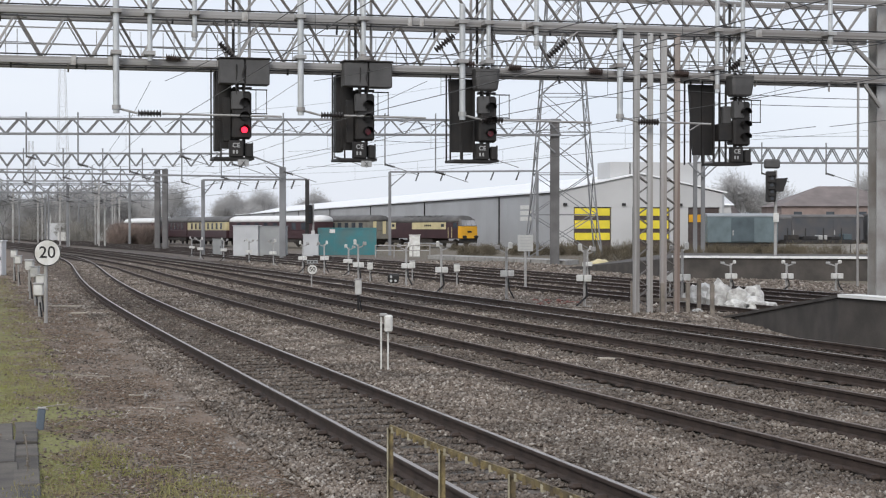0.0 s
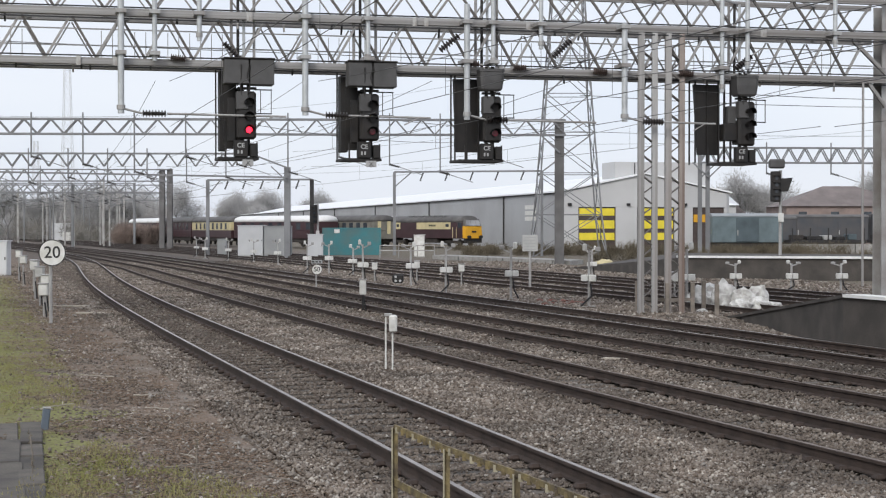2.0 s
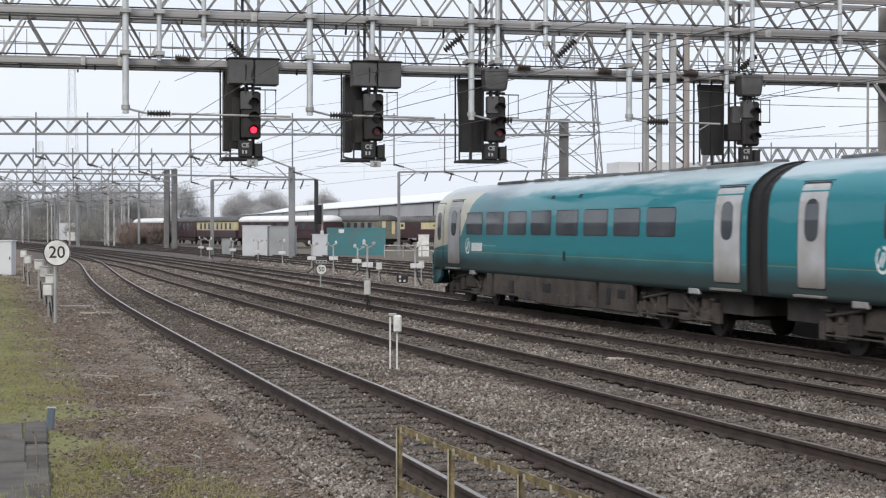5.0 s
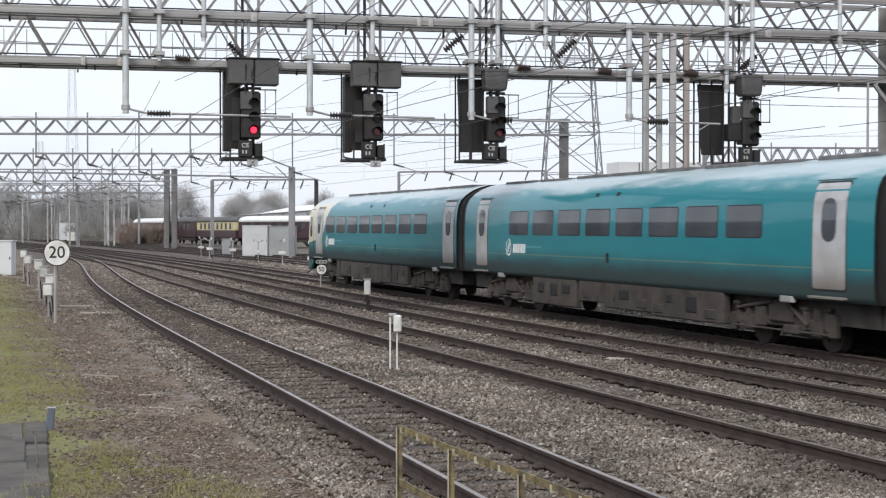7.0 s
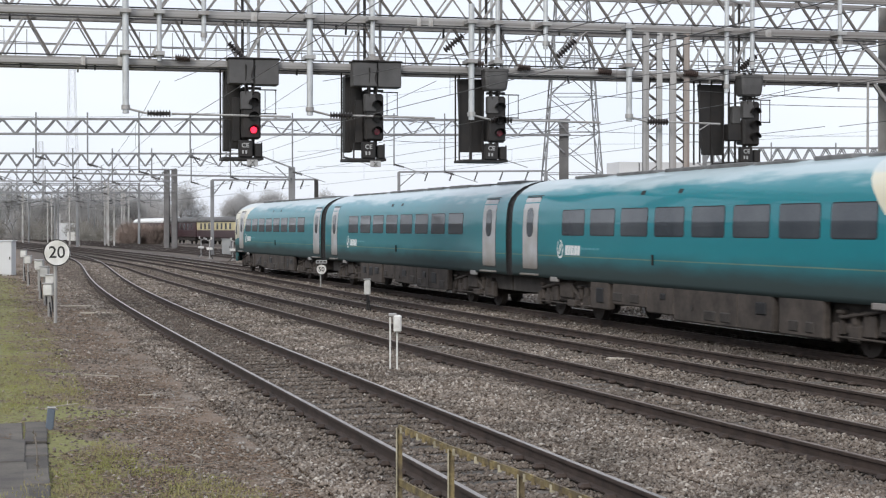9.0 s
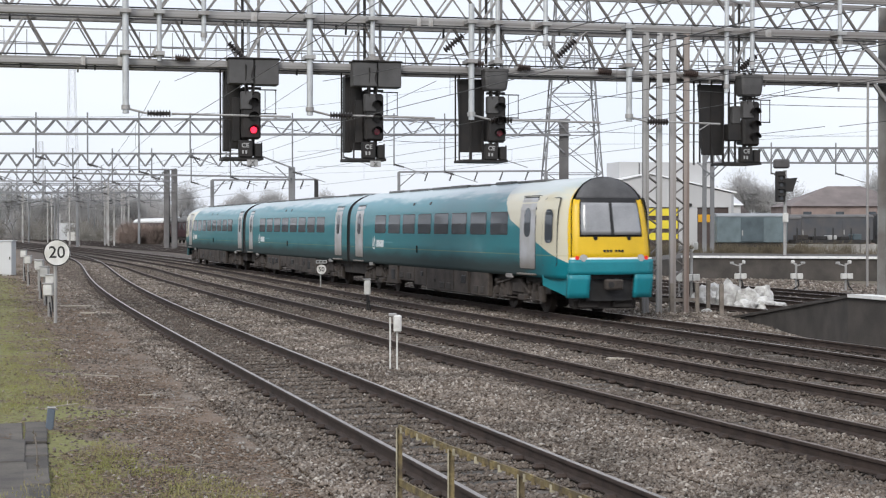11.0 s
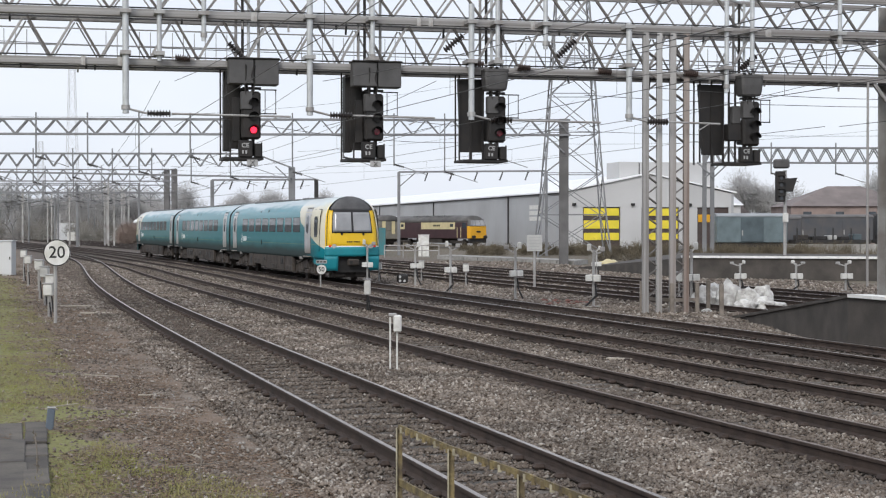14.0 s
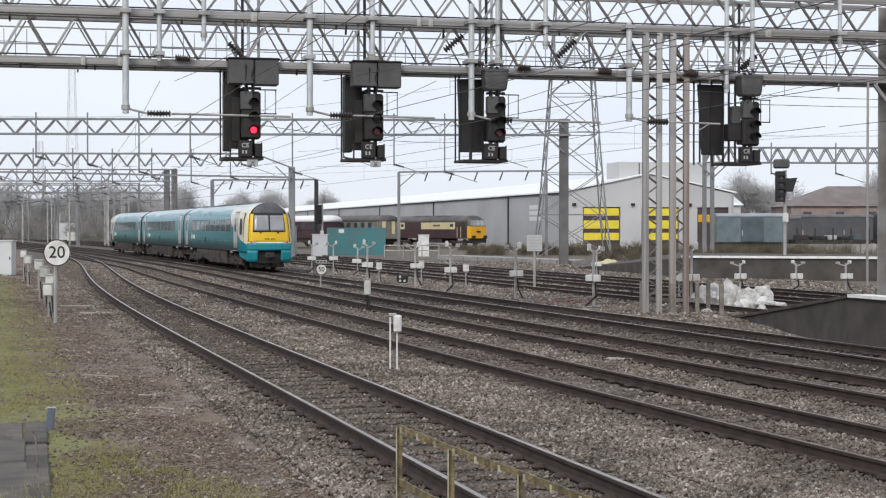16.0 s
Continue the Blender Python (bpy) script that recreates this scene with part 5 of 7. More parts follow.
def shed():
    o = Vector((13.9, 180, 0))

    def P(l, w, z):
        p = o + SU * l + SW * w
        return (p.x, p.y, z)

    def slab(l0, l1, w0, w1, z0, z1):
        bm = bmesh.new()
        return quad_solid(bm, [P(l0, w0, z0), P(l1, w0, z0), P(l1, w1, z0), P(l0, w1, z0)], [P(l0, w0, z1), P(l1, w0, z1), P(l1, w1, z1), P(l0, w1, z1)])

    g = thing("maintenance_shed", Matrix(), "long grey clad railway shed with yellow-slatted doors", "building")
    E_, A_ = 6.4, 8.6
    length, width = 400, 21.2
    for i in range(80):
        part("cladding_bay", slab(i * 5, i * 5 + 4.96, 0, 0.3, GZ, E_), CLAD, g)
    for l in (23, 66, 110, 155, 200, 245, 300, 350):
        part("downpipe", slab(l, l + 0.22, -0.16, -0.01, 0.2, E_ - 0.1), DARK, g)
    part("gutter", slab(-0.1, length, -0.2, 0.0, E_ - 0.12, E_ + 0.02), DARK, g)
    part("wall", slab(0, length, width - 0.3, width, GZ, E_), CLAD, g)
    part("wall", slab(length - 0.3, length, 0.3, width - 0.3, GZ, E_), CLAD, g)
    doors = ((2.4, 7.0), (9.6, 14.3), (16.6, 20.6))
    edges = [0.31] + [v for d in doors for v in d] + [width - 0.31]
    for a, c in zip(edges[::2], edges[1::2]):
        part("gable_wall", slab(0, 0.3, a, c, GZ, 4.75), GABLE, g)
    bm = bmesh.new()
    quad_solid(bm, [P(0, 0.31, 4.76), P(0, width - 0.31, 4.76), P(0, width - 0.31, E_), P(0, width / 2, A_), P(0, 0.31, E_)], [P(0.3, 0.31, 4.76), P(0.3, width - 0.31, 4.76), P(0.3, width - 0.31, E_), P(0.3, width / 2, A_), P(0.3, 0.31, E_)])
    part("gable_wall", bm, GABLE, g)
    for l0, l1, top in ((-0.25, 300, A_), (300.02, length, 7.2)):
        for w0, w1, z0, z1 in ((-0.3, width / 2, E_, top), (width / 2, width + 0.3, top, E_)):
            bm = bmesh.new()
            quad_solid(bm, [P(l0, w0, z0 + 0.03), P(l1, w0, z0 + 0.03), P(l1, w1, z1 + 0.03), P(l0, w1, z1 + 0.03)], [P(l0, w0, z0 + 0.2), P(l1, w0, z0 + 0.2), P(l1, w1, z1 + 0.2), P(l0, w1, z1 + 0.2)])
            part("roof", bm, ROOFW, g, "pale sheet-metal roof slope")
    for k, (a, c) in enumerate(doors):
        d = part("roller_door", slab(0.18, 0.26, a + 0.02, c - 0.02, GZ, 4.74), BROWN, g, "brown roller door with yellow slats")
        for z0, z1 in ((3.75, 4.6), (2.25, 3.2), (0.9, 1.75)) if k < 2 else ((3.0, 3.9),):
            part("slat", slab(0.1, 0.17, a + 0.15, c - 0.15, z0, z1), DOORY if k < 2 else YEL2, d)
    for w in (1.1, 8.3, 15.4):
        part("floodlight", slab(-0.25, -0.01, w, w + 0.4, 4.9, 5.2), DARK, g)
    for z in (3.2, 3.9, 4.6):
        part("wall_notice", slab(9.0, 13.5, -0.06, -0.01, z, z + 0.5), WHITE, g)
    part("roof_plant_room", slab(1.5, 6.0, 7.4, 19.0, 7.0, 10.1), GABLE, g, "pale box-shaped plant room on the roof")
    part("roof_plant_joint", slab(1.44, 1.49, 9.8, 9.9, 7.4, 10.0), DARK, g)


shed()


def house(x0, x1, y0, y1, eave, ridge, wall, roof, name, label, n):
    g = thing(name, Matrix(), label, "building")
    bm = bmesh.new()
    box(bm, x0, x1, y0, y1, GZ, eave)
    part("wall", bm, wall, g)
    m = (y0 + y1) / 2
    bm = bmesh.new()
    i = (y1 - y0) / 2
    a = [bm.verts.new(p) for p in ((x0 - 0.4, y0 - 0.4, eave), (x1 + 0.4, y0 - 0.4, eave), (x1 + 0.4, y1 + 0.4, eave), (x0 - 0.4, y1 + 0.4, eave))]
    r = [bm.verts.new(p) for p in ((x0 + i, m, ridge), (x1 - i, m, ridge))]
    for f in ((a[0], a[1], r[1], r[0]), (a[2], a[3], r[0], r[1]), (a[1], a[2], r[1]), (a[3], a[0], r[0]), a[::-1]):
        bm.faces.new(f)
    part("roof", bm, roof, g)
    for k in range(n):
        x = x0 + (x1 - x0) * (k + 0.5) / n
        bm = bmesh.new()
        box(bm, x - 0.6, x + 0.6, y0 - 0.03, y0 - 0.006, eave - 2.0, eave - 0.8)
        part("window", bm, GLASS, g)


house(34.4, 39.2, 205, 214, 5.3, 6.8, GABLE, ROOFW, "lineside_hut", "low pale building with a white roof", 1)
house(51, 70, 228, 242, 5.5, 8.6, BRICK, SLATE, "brick_building", "red brick building with a brown hipped roof", 4)
house(43, 50, 250, 262, 3.6, 6.2, BRICK, SLATE, "brick_building", "small red brick building under a tiled roof", 2)

# ---- unseen plain walls added beside and behind the camera to block sky reflections ----
BLOCKER = thing("station_building", Matrix(), "unseen plain brick wall added to block sky reflections", "building", kind="structure")
for _i in range(16):
    _y = -60 + 20 * _i
    _bm = bmesh.new()
    quad_solid(_bm, [(-20 - 0.293 * _y, _y, GZ), (-20 - 0.293 * (_y + 19.9), _y + 19.9, GZ), (-26 - 0.293 * (_y + 19.9), _y + 19.9, GZ), (-26 - 0.293 * _y, _y, GZ)], [(-20 - 0.293 * _y, _y, 6), (-20 - 0.293 * (_y + 19.9), _y + 19.9, 6), (-26 - 0.293 * (_y + 19.9), _y + 19.9, 6), (-26 - 0.293 * _y, _y, 6)])
    part("wall_bay", _bm, STOCK, BLOCKER)
_bm = bmesh.new()
box(_bm, -30, 8, -32, -30, GZ, 7.5)
part("end_wall", _bm, STOCK, BLOCKER)

# ---- stabled vehicles on the sidings ----
MAROON = mat("maroon_coach_paint", (0.058, 0.028, 0.032), 0.4, 0, 0.2, 1)
CREAMC = mat("aged_cream_paint", (0.60, 0.52, 0.30), 0.5, 0, 0.12, 1)
GREENC = mat("faded_green_grey_paint", (0.19, 0.18, 0.15), 0.55, 0, 0.25, 0.8)
WROOF = mat("white_coach_roof", (0.78, 0.78, 0.77), 0.5, 0, 0.06, 1)
GROOF = mat("dark_coach_roof", (0.12, 0.115, 0.112), 0.7, 0, 0.25, 1)
# the far van's blue is greyed and lightened to imitate haze
LBLUE = mat("haze_greyed_blue_paint", (0.14, 0.185, 0.20), 0.5, 0, 0.2, 1)


def arched_roof(L, w, z0, z1, n=10):
    bm = bmesh.new()
    rings = []
    for y in (-L / 2, -L / 2 + 0.3, L / 2 - 0.3, L / 2):
        k = 0.96 if abs(y) == L / 2 else 1.0
        rings.append([bm.verts.new((w * k * math.cos(math.pi * i / n), y, z0 + (z1 - z0) * k * math.sin(math.pi * i / n) ** 0.75)) for i in range(n + 1)])
    for a, c in zip(rings, rings[1:]):
        for i in range(n):
            bm.faces.new((a[i], a[i + 1], c[i + 1], c[i]))
        bm.faces.new((a[n], a[0], c[0], c[n]))
    bm.faces.new(rings[0])
    bm.faces.new(rings[-1])
    return bm


def stabled_bogies(g, L):
    for y in (-L / 2 + 3.2, L / 2 - 3.2):
        bm = bmesh.new()
        for s in (-1, 1):
            box(bm, s * 1.05 - 0.08, s * 1.05 + 0.08, y - 1.7, y + 1.7, 0.4, 0.75, 0.04)
            for o in (-1.2, 1.2):
                rod(bm, (s * 0.7, y + o, 0.46), (s * 0.86, y + o, 0.46), 0.46, seg=18)
        part("bogie", bm, GRIMED, g)


def coach(m, lower, upper, roof, label, end=None, L=19.8, nwin=8, door_glow=False):
    g = thing("passenger_coach", m, label, "train car", "stabled coaches")
    bm = bmesh.new()
    box(bm, -1.38, 1.38, -L / 2, L / 2, 1.0, 2.0, 0.05)
    part("lower_side", bm, lower, g)
    bm = bmesh.new()
    box(bm, -1.37, 1.37, -L / 2, L / 2, 2.0, 3.1, 0.03)
    part("upper_side", bm, upper, g)
    part("roof", arched_roof(L, 1.4, 3.08, 3.85), roof, g, smooth=True)
    for s in (-1, 1):
        for i in range(nwin):
            y = -L / 2 + 1.4 + (L - 2.8) * (i + 0.5) / nwin
            bm = bmesh.new()
            box(bm, s * 1.375 - 0.01, s * 1.375 + 0.012, y - 0.45, y + 0.45, 2.12, 2.95, 0.0)
            part("window", bm, GLASS, g)
    bm = bmesh.new()
    box(bm, -1.2, 1.2, -L / 2 + 1, L / 2 - 1, 0.55, 1.0)
    part("underframe", bm, GRIMED, g)
    stabled_bogies(g, L)
    if end:
        for x in (-0.75, 0.55):
            bm = bmesh.new()
            box(bm, x - 0.22, x + 0.22, -L / 2 - 0.03, -L / 2 - 0.004, 1.6, 3.1, 0.0)
            part("end_panel", bm, end, g)
    return g


def heading(x, y, dx, dy, L):
    """Pose of a vehicle of length L whose near end stands at x, y and which points along dx, dy."""
    d = math.hypot(dx, dy)
    return pose(x + dx / d * L / 2, y + dy / d * L / 2, 0, 0, 0, math.degrees(math.atan2(-dx, dy)))


coach(heading(-13.2, 188, -0.62, 0.78, 20), MAROON, MAROON, WROOF, "maroon passenger coach with a white roof")
coach(heading(-25.8, 203.6, -0.4, 0.917, 20), MAROON, CREAMC, GROOF, "maroon and cream passenger coach with a dark roof")
coach(heading(-33.9, 222, -0.4, 0.917, 20), MAROON, MAROON, GROOF, "maroon passenger coach with a dark roof")
coach(heading(-42.2, 240.3, -0.4, 0.917, 20), MAROON, MAROON, WROOF, "maroon passenger coach, distant, with a pale roof")
coach(heading(-6.3, 184, -0.54, 0.84, 20), GREENC, GREENC, GROOF, "weathered green-grey coach with a dark corridor end", CREAMC, nwin=10)
coach(heading(-6.4, 207.6, -0.54, 0.84, 20), MAROON, CREAMC, WROOF, "maroon and cream coach coupled behind the locomotive")


def diesel_loco(m):
    L = 19.2
    g = thing("diesel_locomotive", m, "maroon and cream diesel locomotive with a yellow end", "locomotive")
    bm = bmesh.new()
    box(bm, -1.35, 1.35, -L / 2 + 0.7, L / 2 - 0.7, 1.0, 3.0, 0.05)
    part("body", bm, MAROON, g)
    bm = arched_roof(L - 2.2, 1.36, 2.98, 3.85)
    part("roof", bm, GROOF, g, smooth=True)
    for s in (-1, 1):
        for y0, y1 in ((-6.3, 1.6), (5.6, 7.2)):
            bm = bmesh.new()
            box(bm, s * 1.36 - 0.01, s * 1.36 + 0.012, y0, y1, 2.15, 3.0)
            part("cream_panel", bm, CREAMC, g)
        for y0, y1 in ((-5.9, -5.2), (5.9, 6.5)):
            bm = bmesh.new()
            box(bm, s * 1.375 - 0.01, s * 1.375 + 0.012, y0, y1, 2.45, 2.8)
            part("window", bm, GLASS, g)
        for i in range(4):
            bm = bmesh.new()
            box(bm, s * 1.375 - 0.01, s * 1.375 + 0.012, -2.9 + 0.42 * i, -2.6 + 0.42 * i, 2.5, 2.72)
            part("number_bar", bm, BLACKT, g)
        for y in (-8.35, 8.35):
            bm = bmesh.new()
            box(bm, s * 1.36 - 0.01, s * 1.36 + 0.014, y - 0.4, y + 0.4, 2.3, 2.95, 0.0)
            part("cab_window", bm, GLASS, g)
        for y in (-7.3, 7.3):
            bm = bmesh.new()
            box(bm, s * 1.36 - 0.01, s * 1.36 + 0.02, y - 0.32, y + 0.32, 1.2, 3.0)
            part("cab_door", bm, MAROON, g)
            bm = bmesh.new()
            for o in (-0.4, 0.4):
                rod(bm, (s * 1.42, y + o, 1.1), (s * 1.42, y + o, 2.4), 0.04, seg=6)
            part("handrail", bm, CREAMC, g)
    for e in (-1, 1):
        ye = e * (L / 2 - 0.7)
        bm = bmesh.new()
        quad_solid(bm, [(-1.3, ye, 1.05), (1.3, ye, 1.05), (1.3, ye, 2.55), (-1.3, ye, 2.55)], [(-1.15, ye + e * 0.65, 1.05), (1.15, ye + e * 0.65, 1.05), (1.18, ye + e * 0.5, 2.5), (-1.18, ye + e * 0.5, 2.5)])
        part("nose", bm, YEL2, g, "orange-yellow locomotive nose")
        bm = bmesh.new()
        quad_solid(bm, [(-1.3, ye, 2.55), (1.3, ye, 2.55), (1.15, ye, 3.4), (-1.15, ye, 3.4)], [(-1.18, ye + e * 0.5, 2.52), (1.18, ye + e * 0.5, 2.52), (0.95, ye + e * 0.15, 3.4), (-0.95, ye + e * 0.15, 3.4)])
        part("cab_hood", bm, GROOF, g)
        for x0, x1 in ((-1.05, -0.42), (-0.34, 0.34), (0.42, 1.05)):
            bm = bmesh.new()
            quad_solid(bm, [(x0, ye + e * 0.46, 2.6), (x1, ye + e * 0.46, 2.6), (x1 * 0.9, ye + e * 0.2, 3.25), (x0 * 0.9, ye + e * 0.2, 3.25)], [(x0, ye + e * 0.53, 2.6), (x1, ye + e * 0.53, 2.6), (x1 * 0.9, ye + e * 0.26, 3.25), (x0 * 0.9, ye + e * 0.26, 3.25)])
            part("windscreen", bm, SCREEN, g)
        bm = bmesh.new()
        box(bm, -0.3, 0.3, ye + e * 0.62 - 0.02, ye + e * 0.62 + 0.06, 1.75, 1.95)
        part("marker_box", bm, DARK, g)
        for x in (-0.85, 0.85):
            bm = bmesh.new()
            rod(bm, (x, ye + e * 0.6, 1.2), (x, ye + e * 1.0, 1.2), 0.2, seg=12)
            part("buffer", bm, DARK, g)
        bm = bmesh.new()
        box(bm, -1.2, 1.2, ye + e * 0.3 - 0.2, ye + e * 0.3 + 0.2, 0.5, 1.05)
        part("buffer_beam", bm, DARK, g)
    for i in range(7):
        bm = bmesh.new()
        box(bm, -1.0, 1.0, -4.5 + 1.3 * i, -3.7 + 1.3 * i, 3.6, 3.88, 0.03)
        part("roof_grille", bm, ROOFS, g)
    bm = bmesh.new()
    box(bm, -1.2, 1.2, -3, 3, 0.45, 1.0)
    part("fuel_tank", bm, GRIMED, g)
    stabled_bogies(g, L)


diesel_loco(heading(4.4, 190, -0.54, 0.84, 19.2))


def covered_van(x0, x1, y, z, material, label, roof, door):
    """A plain-sided van: body, pale roof, sliding doors, underframe and wheels."""
    g = thing("stabled_wagon", Matrix(), label, "wagon", "stabled wagons")
    bm = bmesh.new()
    box(bm, x0, x1, y, y + 2.7, 0.9, z, 0.06)
    part("body", bm, material, g)
    bm = bmesh.new()
    n = 8
    loops = [[bm.verts.new((x, y + 1.35 - 1.42 * math.cos(math.pi * i / n), z - 0.02 + 0.32 * math.sin(math.pi * i / n))) for i in range(n + 1)] for x in (x0 - 0.05, x1 + 0.05)]
    for i in range(n):
        bm.faces.new((loops[0][i], loops[0][i + 1], loops[1][i + 1], loops[1][i]))
    bm.faces.new((loops[0][0], loops[1][0], loops[1][n], loops[0][n]))
    bm.faces.new(loops[0])
    bm.faces.new(loops[1])
    part("roof", bm, roof, g)
    bm = bmesh.new()
    box(bm, x0 + 0.3, x1 - 0.3, y + 0.2, y + 2.5, 0.4, 0.9)
    part("underframe", bm, GRIMED, g)
    k = max(1, int((x1 - x0) / 4))
    for i in range(k):
        x = x0 + (x1 - x0) * (i + 0.5) / k
        bm = bmesh.new()
        box(bm, x - 1.1, x + 1.1, y - 0.06, y - 0.004, 1.0, z - 0.15, 0.02)
        d = part("sliding_door", bm, door, g)
        bm = bmesh.new()
        box(bm, x - 1.0, x - 0.9, y - 0.1, y - 0.06, 1.6, 2.1)
        part("handle", bm, GALV, d)
        for o in (-1.45, 1.45):
            bm = bmesh.new()
            rod(bm, (x + o, y + 0.5, 0.25), (x + o, y + 0.62, 0.25), 0.45, seg=16)
            part("wheel", bm, GRIMED, g)


def flat_wagon(x0, x1, y, label):
    """A low wagon with stanchions and a few loads."""
    g = thing("flat_wagon", Matrix(), label, "wagon", "stabled wagons")
    bm = bmesh.new()
    box(bm, x0, x1, y, y + 2.6, 0.75, 1.1, 0.03)
    part("deck", bm, DARK, g)
    r = random.Random(int(x0 * 7))
    x = x0 + 0.3
    while x < x1 - 0.8:
        w = r.uniform(0.6, 1.6)
        bm = bmesh.new()
        box(bm, x, min(x + w, x1), y + 0.3, y + 2.2, 1.1, 1.1 + r.uniform(0.2, 1.0), 0.05)
        part("load", bm, r.choice((DARK, GRIMED, VANDOOR, DARK, CABP)), g)
        x += w + r.uniform(0.1, 0.5)
    for i in range(5):
        px = x0 + 0.2 + (x1 - x0 - 0.4) * i / 4
        bm = bmesh.new()
        box(bm, px - 0.06, px + 0.06, y - 0.05, y + 0.05, 1.0, 2.3)
        part("stanchion", bm, DARK, g)
    for i in range(4):
        px = x0 + 0.8 + (x1 - x0 - 1.6) * i / 3
        bm = bmesh.new()
        rod(bm, (px, y + 0.5, 0.25), (px, y + 0.62, 0.25), 0.45, seg=14)
        part("wheel", bm, GRIMED, g)


VANROOF = mat("pale_grey_van_roof", (0.30, 0.32, 0.335), 0.6, 0, 0.15, 0.8)
VANDOOR = mat("dark_teal_door_paint", (0.085, 0.115, 0.13), 0.5, 0, 0.25, 0.8)
CABP = mat("pale_load_sheet", (0.42, 0.42, 0.41), 0.7, 0, 0.2, 1.5)
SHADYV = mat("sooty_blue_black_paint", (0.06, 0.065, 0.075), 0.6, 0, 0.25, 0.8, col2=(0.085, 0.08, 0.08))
covered_van(26.4, 33.2, 150, 3.45, LBLUE, "blue-grey van with a pale roof behind the platform", VANROOF, VANDOOR)
covered_van(34.5, 37.5, 163, 3.3, SHADYV, "dark grey van on the siding", GROOF, SHADYV)
covered_van(38.0, 47.0, 170, 3.5, SHADYV, "long sooty van on the rear siding", GROOF, SHADYV)
covered_van(47.6, 57.5, 170, 3.6, SHADYV, "long sooty van at the rear siding's end", GROOF, SHADYV)
flat_wagon(36.2, 44.0, 160, "low dark flat wagon with mixed loads on the siding")
flat_wagon(45.0, 54.0, 161, "low dark flat wagon with loads at the siding's end")

# ---- cabins, containers and cabinets ----
TEALC = mat("faded_teal_container_paint", (0.04, 0.2, 0.225), 0.6, 0, 0.25, 0.8, col2=(0.085, 0.16, 0.165))
CABW = mat("white_cabin_panel", (0.62, 0.63, 0.64), 0.5, 0, 0.08, 0.7)
CABG = mat("grey_cabin_panel", (0.36, 0.37, 0.37), 0.6, 0, 0.1, 0.7)


def container():
    g = thing("shipping_container", Matrix(), "faded teal corrugated shipping container beside the sidings", "container")
    x0, x1, y0, y1, z0, z1 = -10.75, -5.35, 144, 146.4, GZ, 2.35
    bm = bmesh.new()
    box(bm, x0 + 0.04, x1 - 0.04, y0 + 0.06, y1 - 0.06, z0 + 0.1, z1 - 0.05)
    part("box", bm, TEALC, g)
    for i in range(24):
        bm = bmesh.new()
        x = x0 + 0.15 + i * (x1 - x0 - 0.3) / 24
        box(bm, x, x + 0.12, y0 + 0.042, y0 + 0.07, z0 + 0.15, z1 - 0.12)
        part("corrugation", bm, TEALC, g)
    for x in (x0, x1 - 0.12):
        bm = bmesh.new()
        box(bm, x, x + 0.12, y0, y0 + 0.12, z0, z1)
        part("corner_post", bm, TEALC, g)
    for z in (z0, z1 - 0.12):
        bm = bmesh.new()
        box(bm, x0 + 0.12, x1 - 0.12, y0, y0 + 0.1, z, z + 0.12)
        part("side_rail", bm, TEALC, g)
    bm = bmesh.new()
    box(bm, x0 + 1.1, x0 + 1.6, y0 - 0.01, y0 + 0.015, z1 - 0.5, z1 - 0.15)
    part("notice", bm, WHITE, g)


container()


def cabin(x0, x1, y, z, material, name, label, cat, d=1.2, seams=0):
    g = thing(name, Matrix(), label, cat)
    bm = bmesh.new()
    box(bm, x0, x1, y, y + d, GZ + 0.1, z, 0.02)
    part("body", bm, material, g)
    bm = bmesh.new()
    box(bm, x0 - 0.06, x1 + 0.06, y - 0.06, y + d + 0.06, z, z + 0.06, 0.01)
    part("lid", bm, material, g)
    bm = bmesh.new()
    box(bm, x0 - 0.03, x1 + 0.03, y - 0.03, y + d + 0.03, GZ - 0.02, GZ + 0.1)
    part("plinth", bm, CONC, g)
    for i in range(seams):
        w = (x1 - x0) / seams
        bm = bmesh.new()
        box(bm, x0 + w * i + 0.03, x0 + w * (i + 1) - 0.03, y - 0.025, y - 0.004, GZ + 0.2, z - 0.08)
        dr = part("door", bm, material, g)
        bm = bmesh.new()
        box(bm, x0 + w * (i + 1) - 0.12, x0 + w * (i + 1) - 0.07, y - 0.05, y - 0.025, (z + GZ) / 2, (z + GZ) / 2 + 0.15)
        part("handle", bm, DARK, dr)


cabin(-17.5, -15.3, 135.7, 2.5, CABW, "site_cabin", "white metal site cabin beside the tracks", "cabin", 2.4, 2)
cabin(-15.25, -13.0, 135.9, 2.45, CABG, "site_cabin", "grey metal site cabin beside the tracks", "cabin", 2.4, 2)
cabin(-11.18, -9.9, 133, 1.75, CABW, "relay_cabinet", "pale grey lineside relay cabinet", "cabinet", 0.7, 1)
cabin(-2.1, -1.2, 133, 1.7, WHITE, "relay_cabinet", "white lineside relay cabinet", "cabinet", 0.6, 1)
cabin(-19.9, -19.1, 140, 1.3, CABG, "relay_cabinet", "small grey lineside cabinet", "cabinet", 0.6, 1)
cabin(-23.2, -21.95, 79.2, 1.65, CABW, "relay_cabinet", "tall off-white lineside cabinet on the grass", "cabinet", 0.8, 2)
cabin(-74.5, -71, 300, 3.2, CABW, "site_cabin", "small distant white cabin", "cabin", 2)


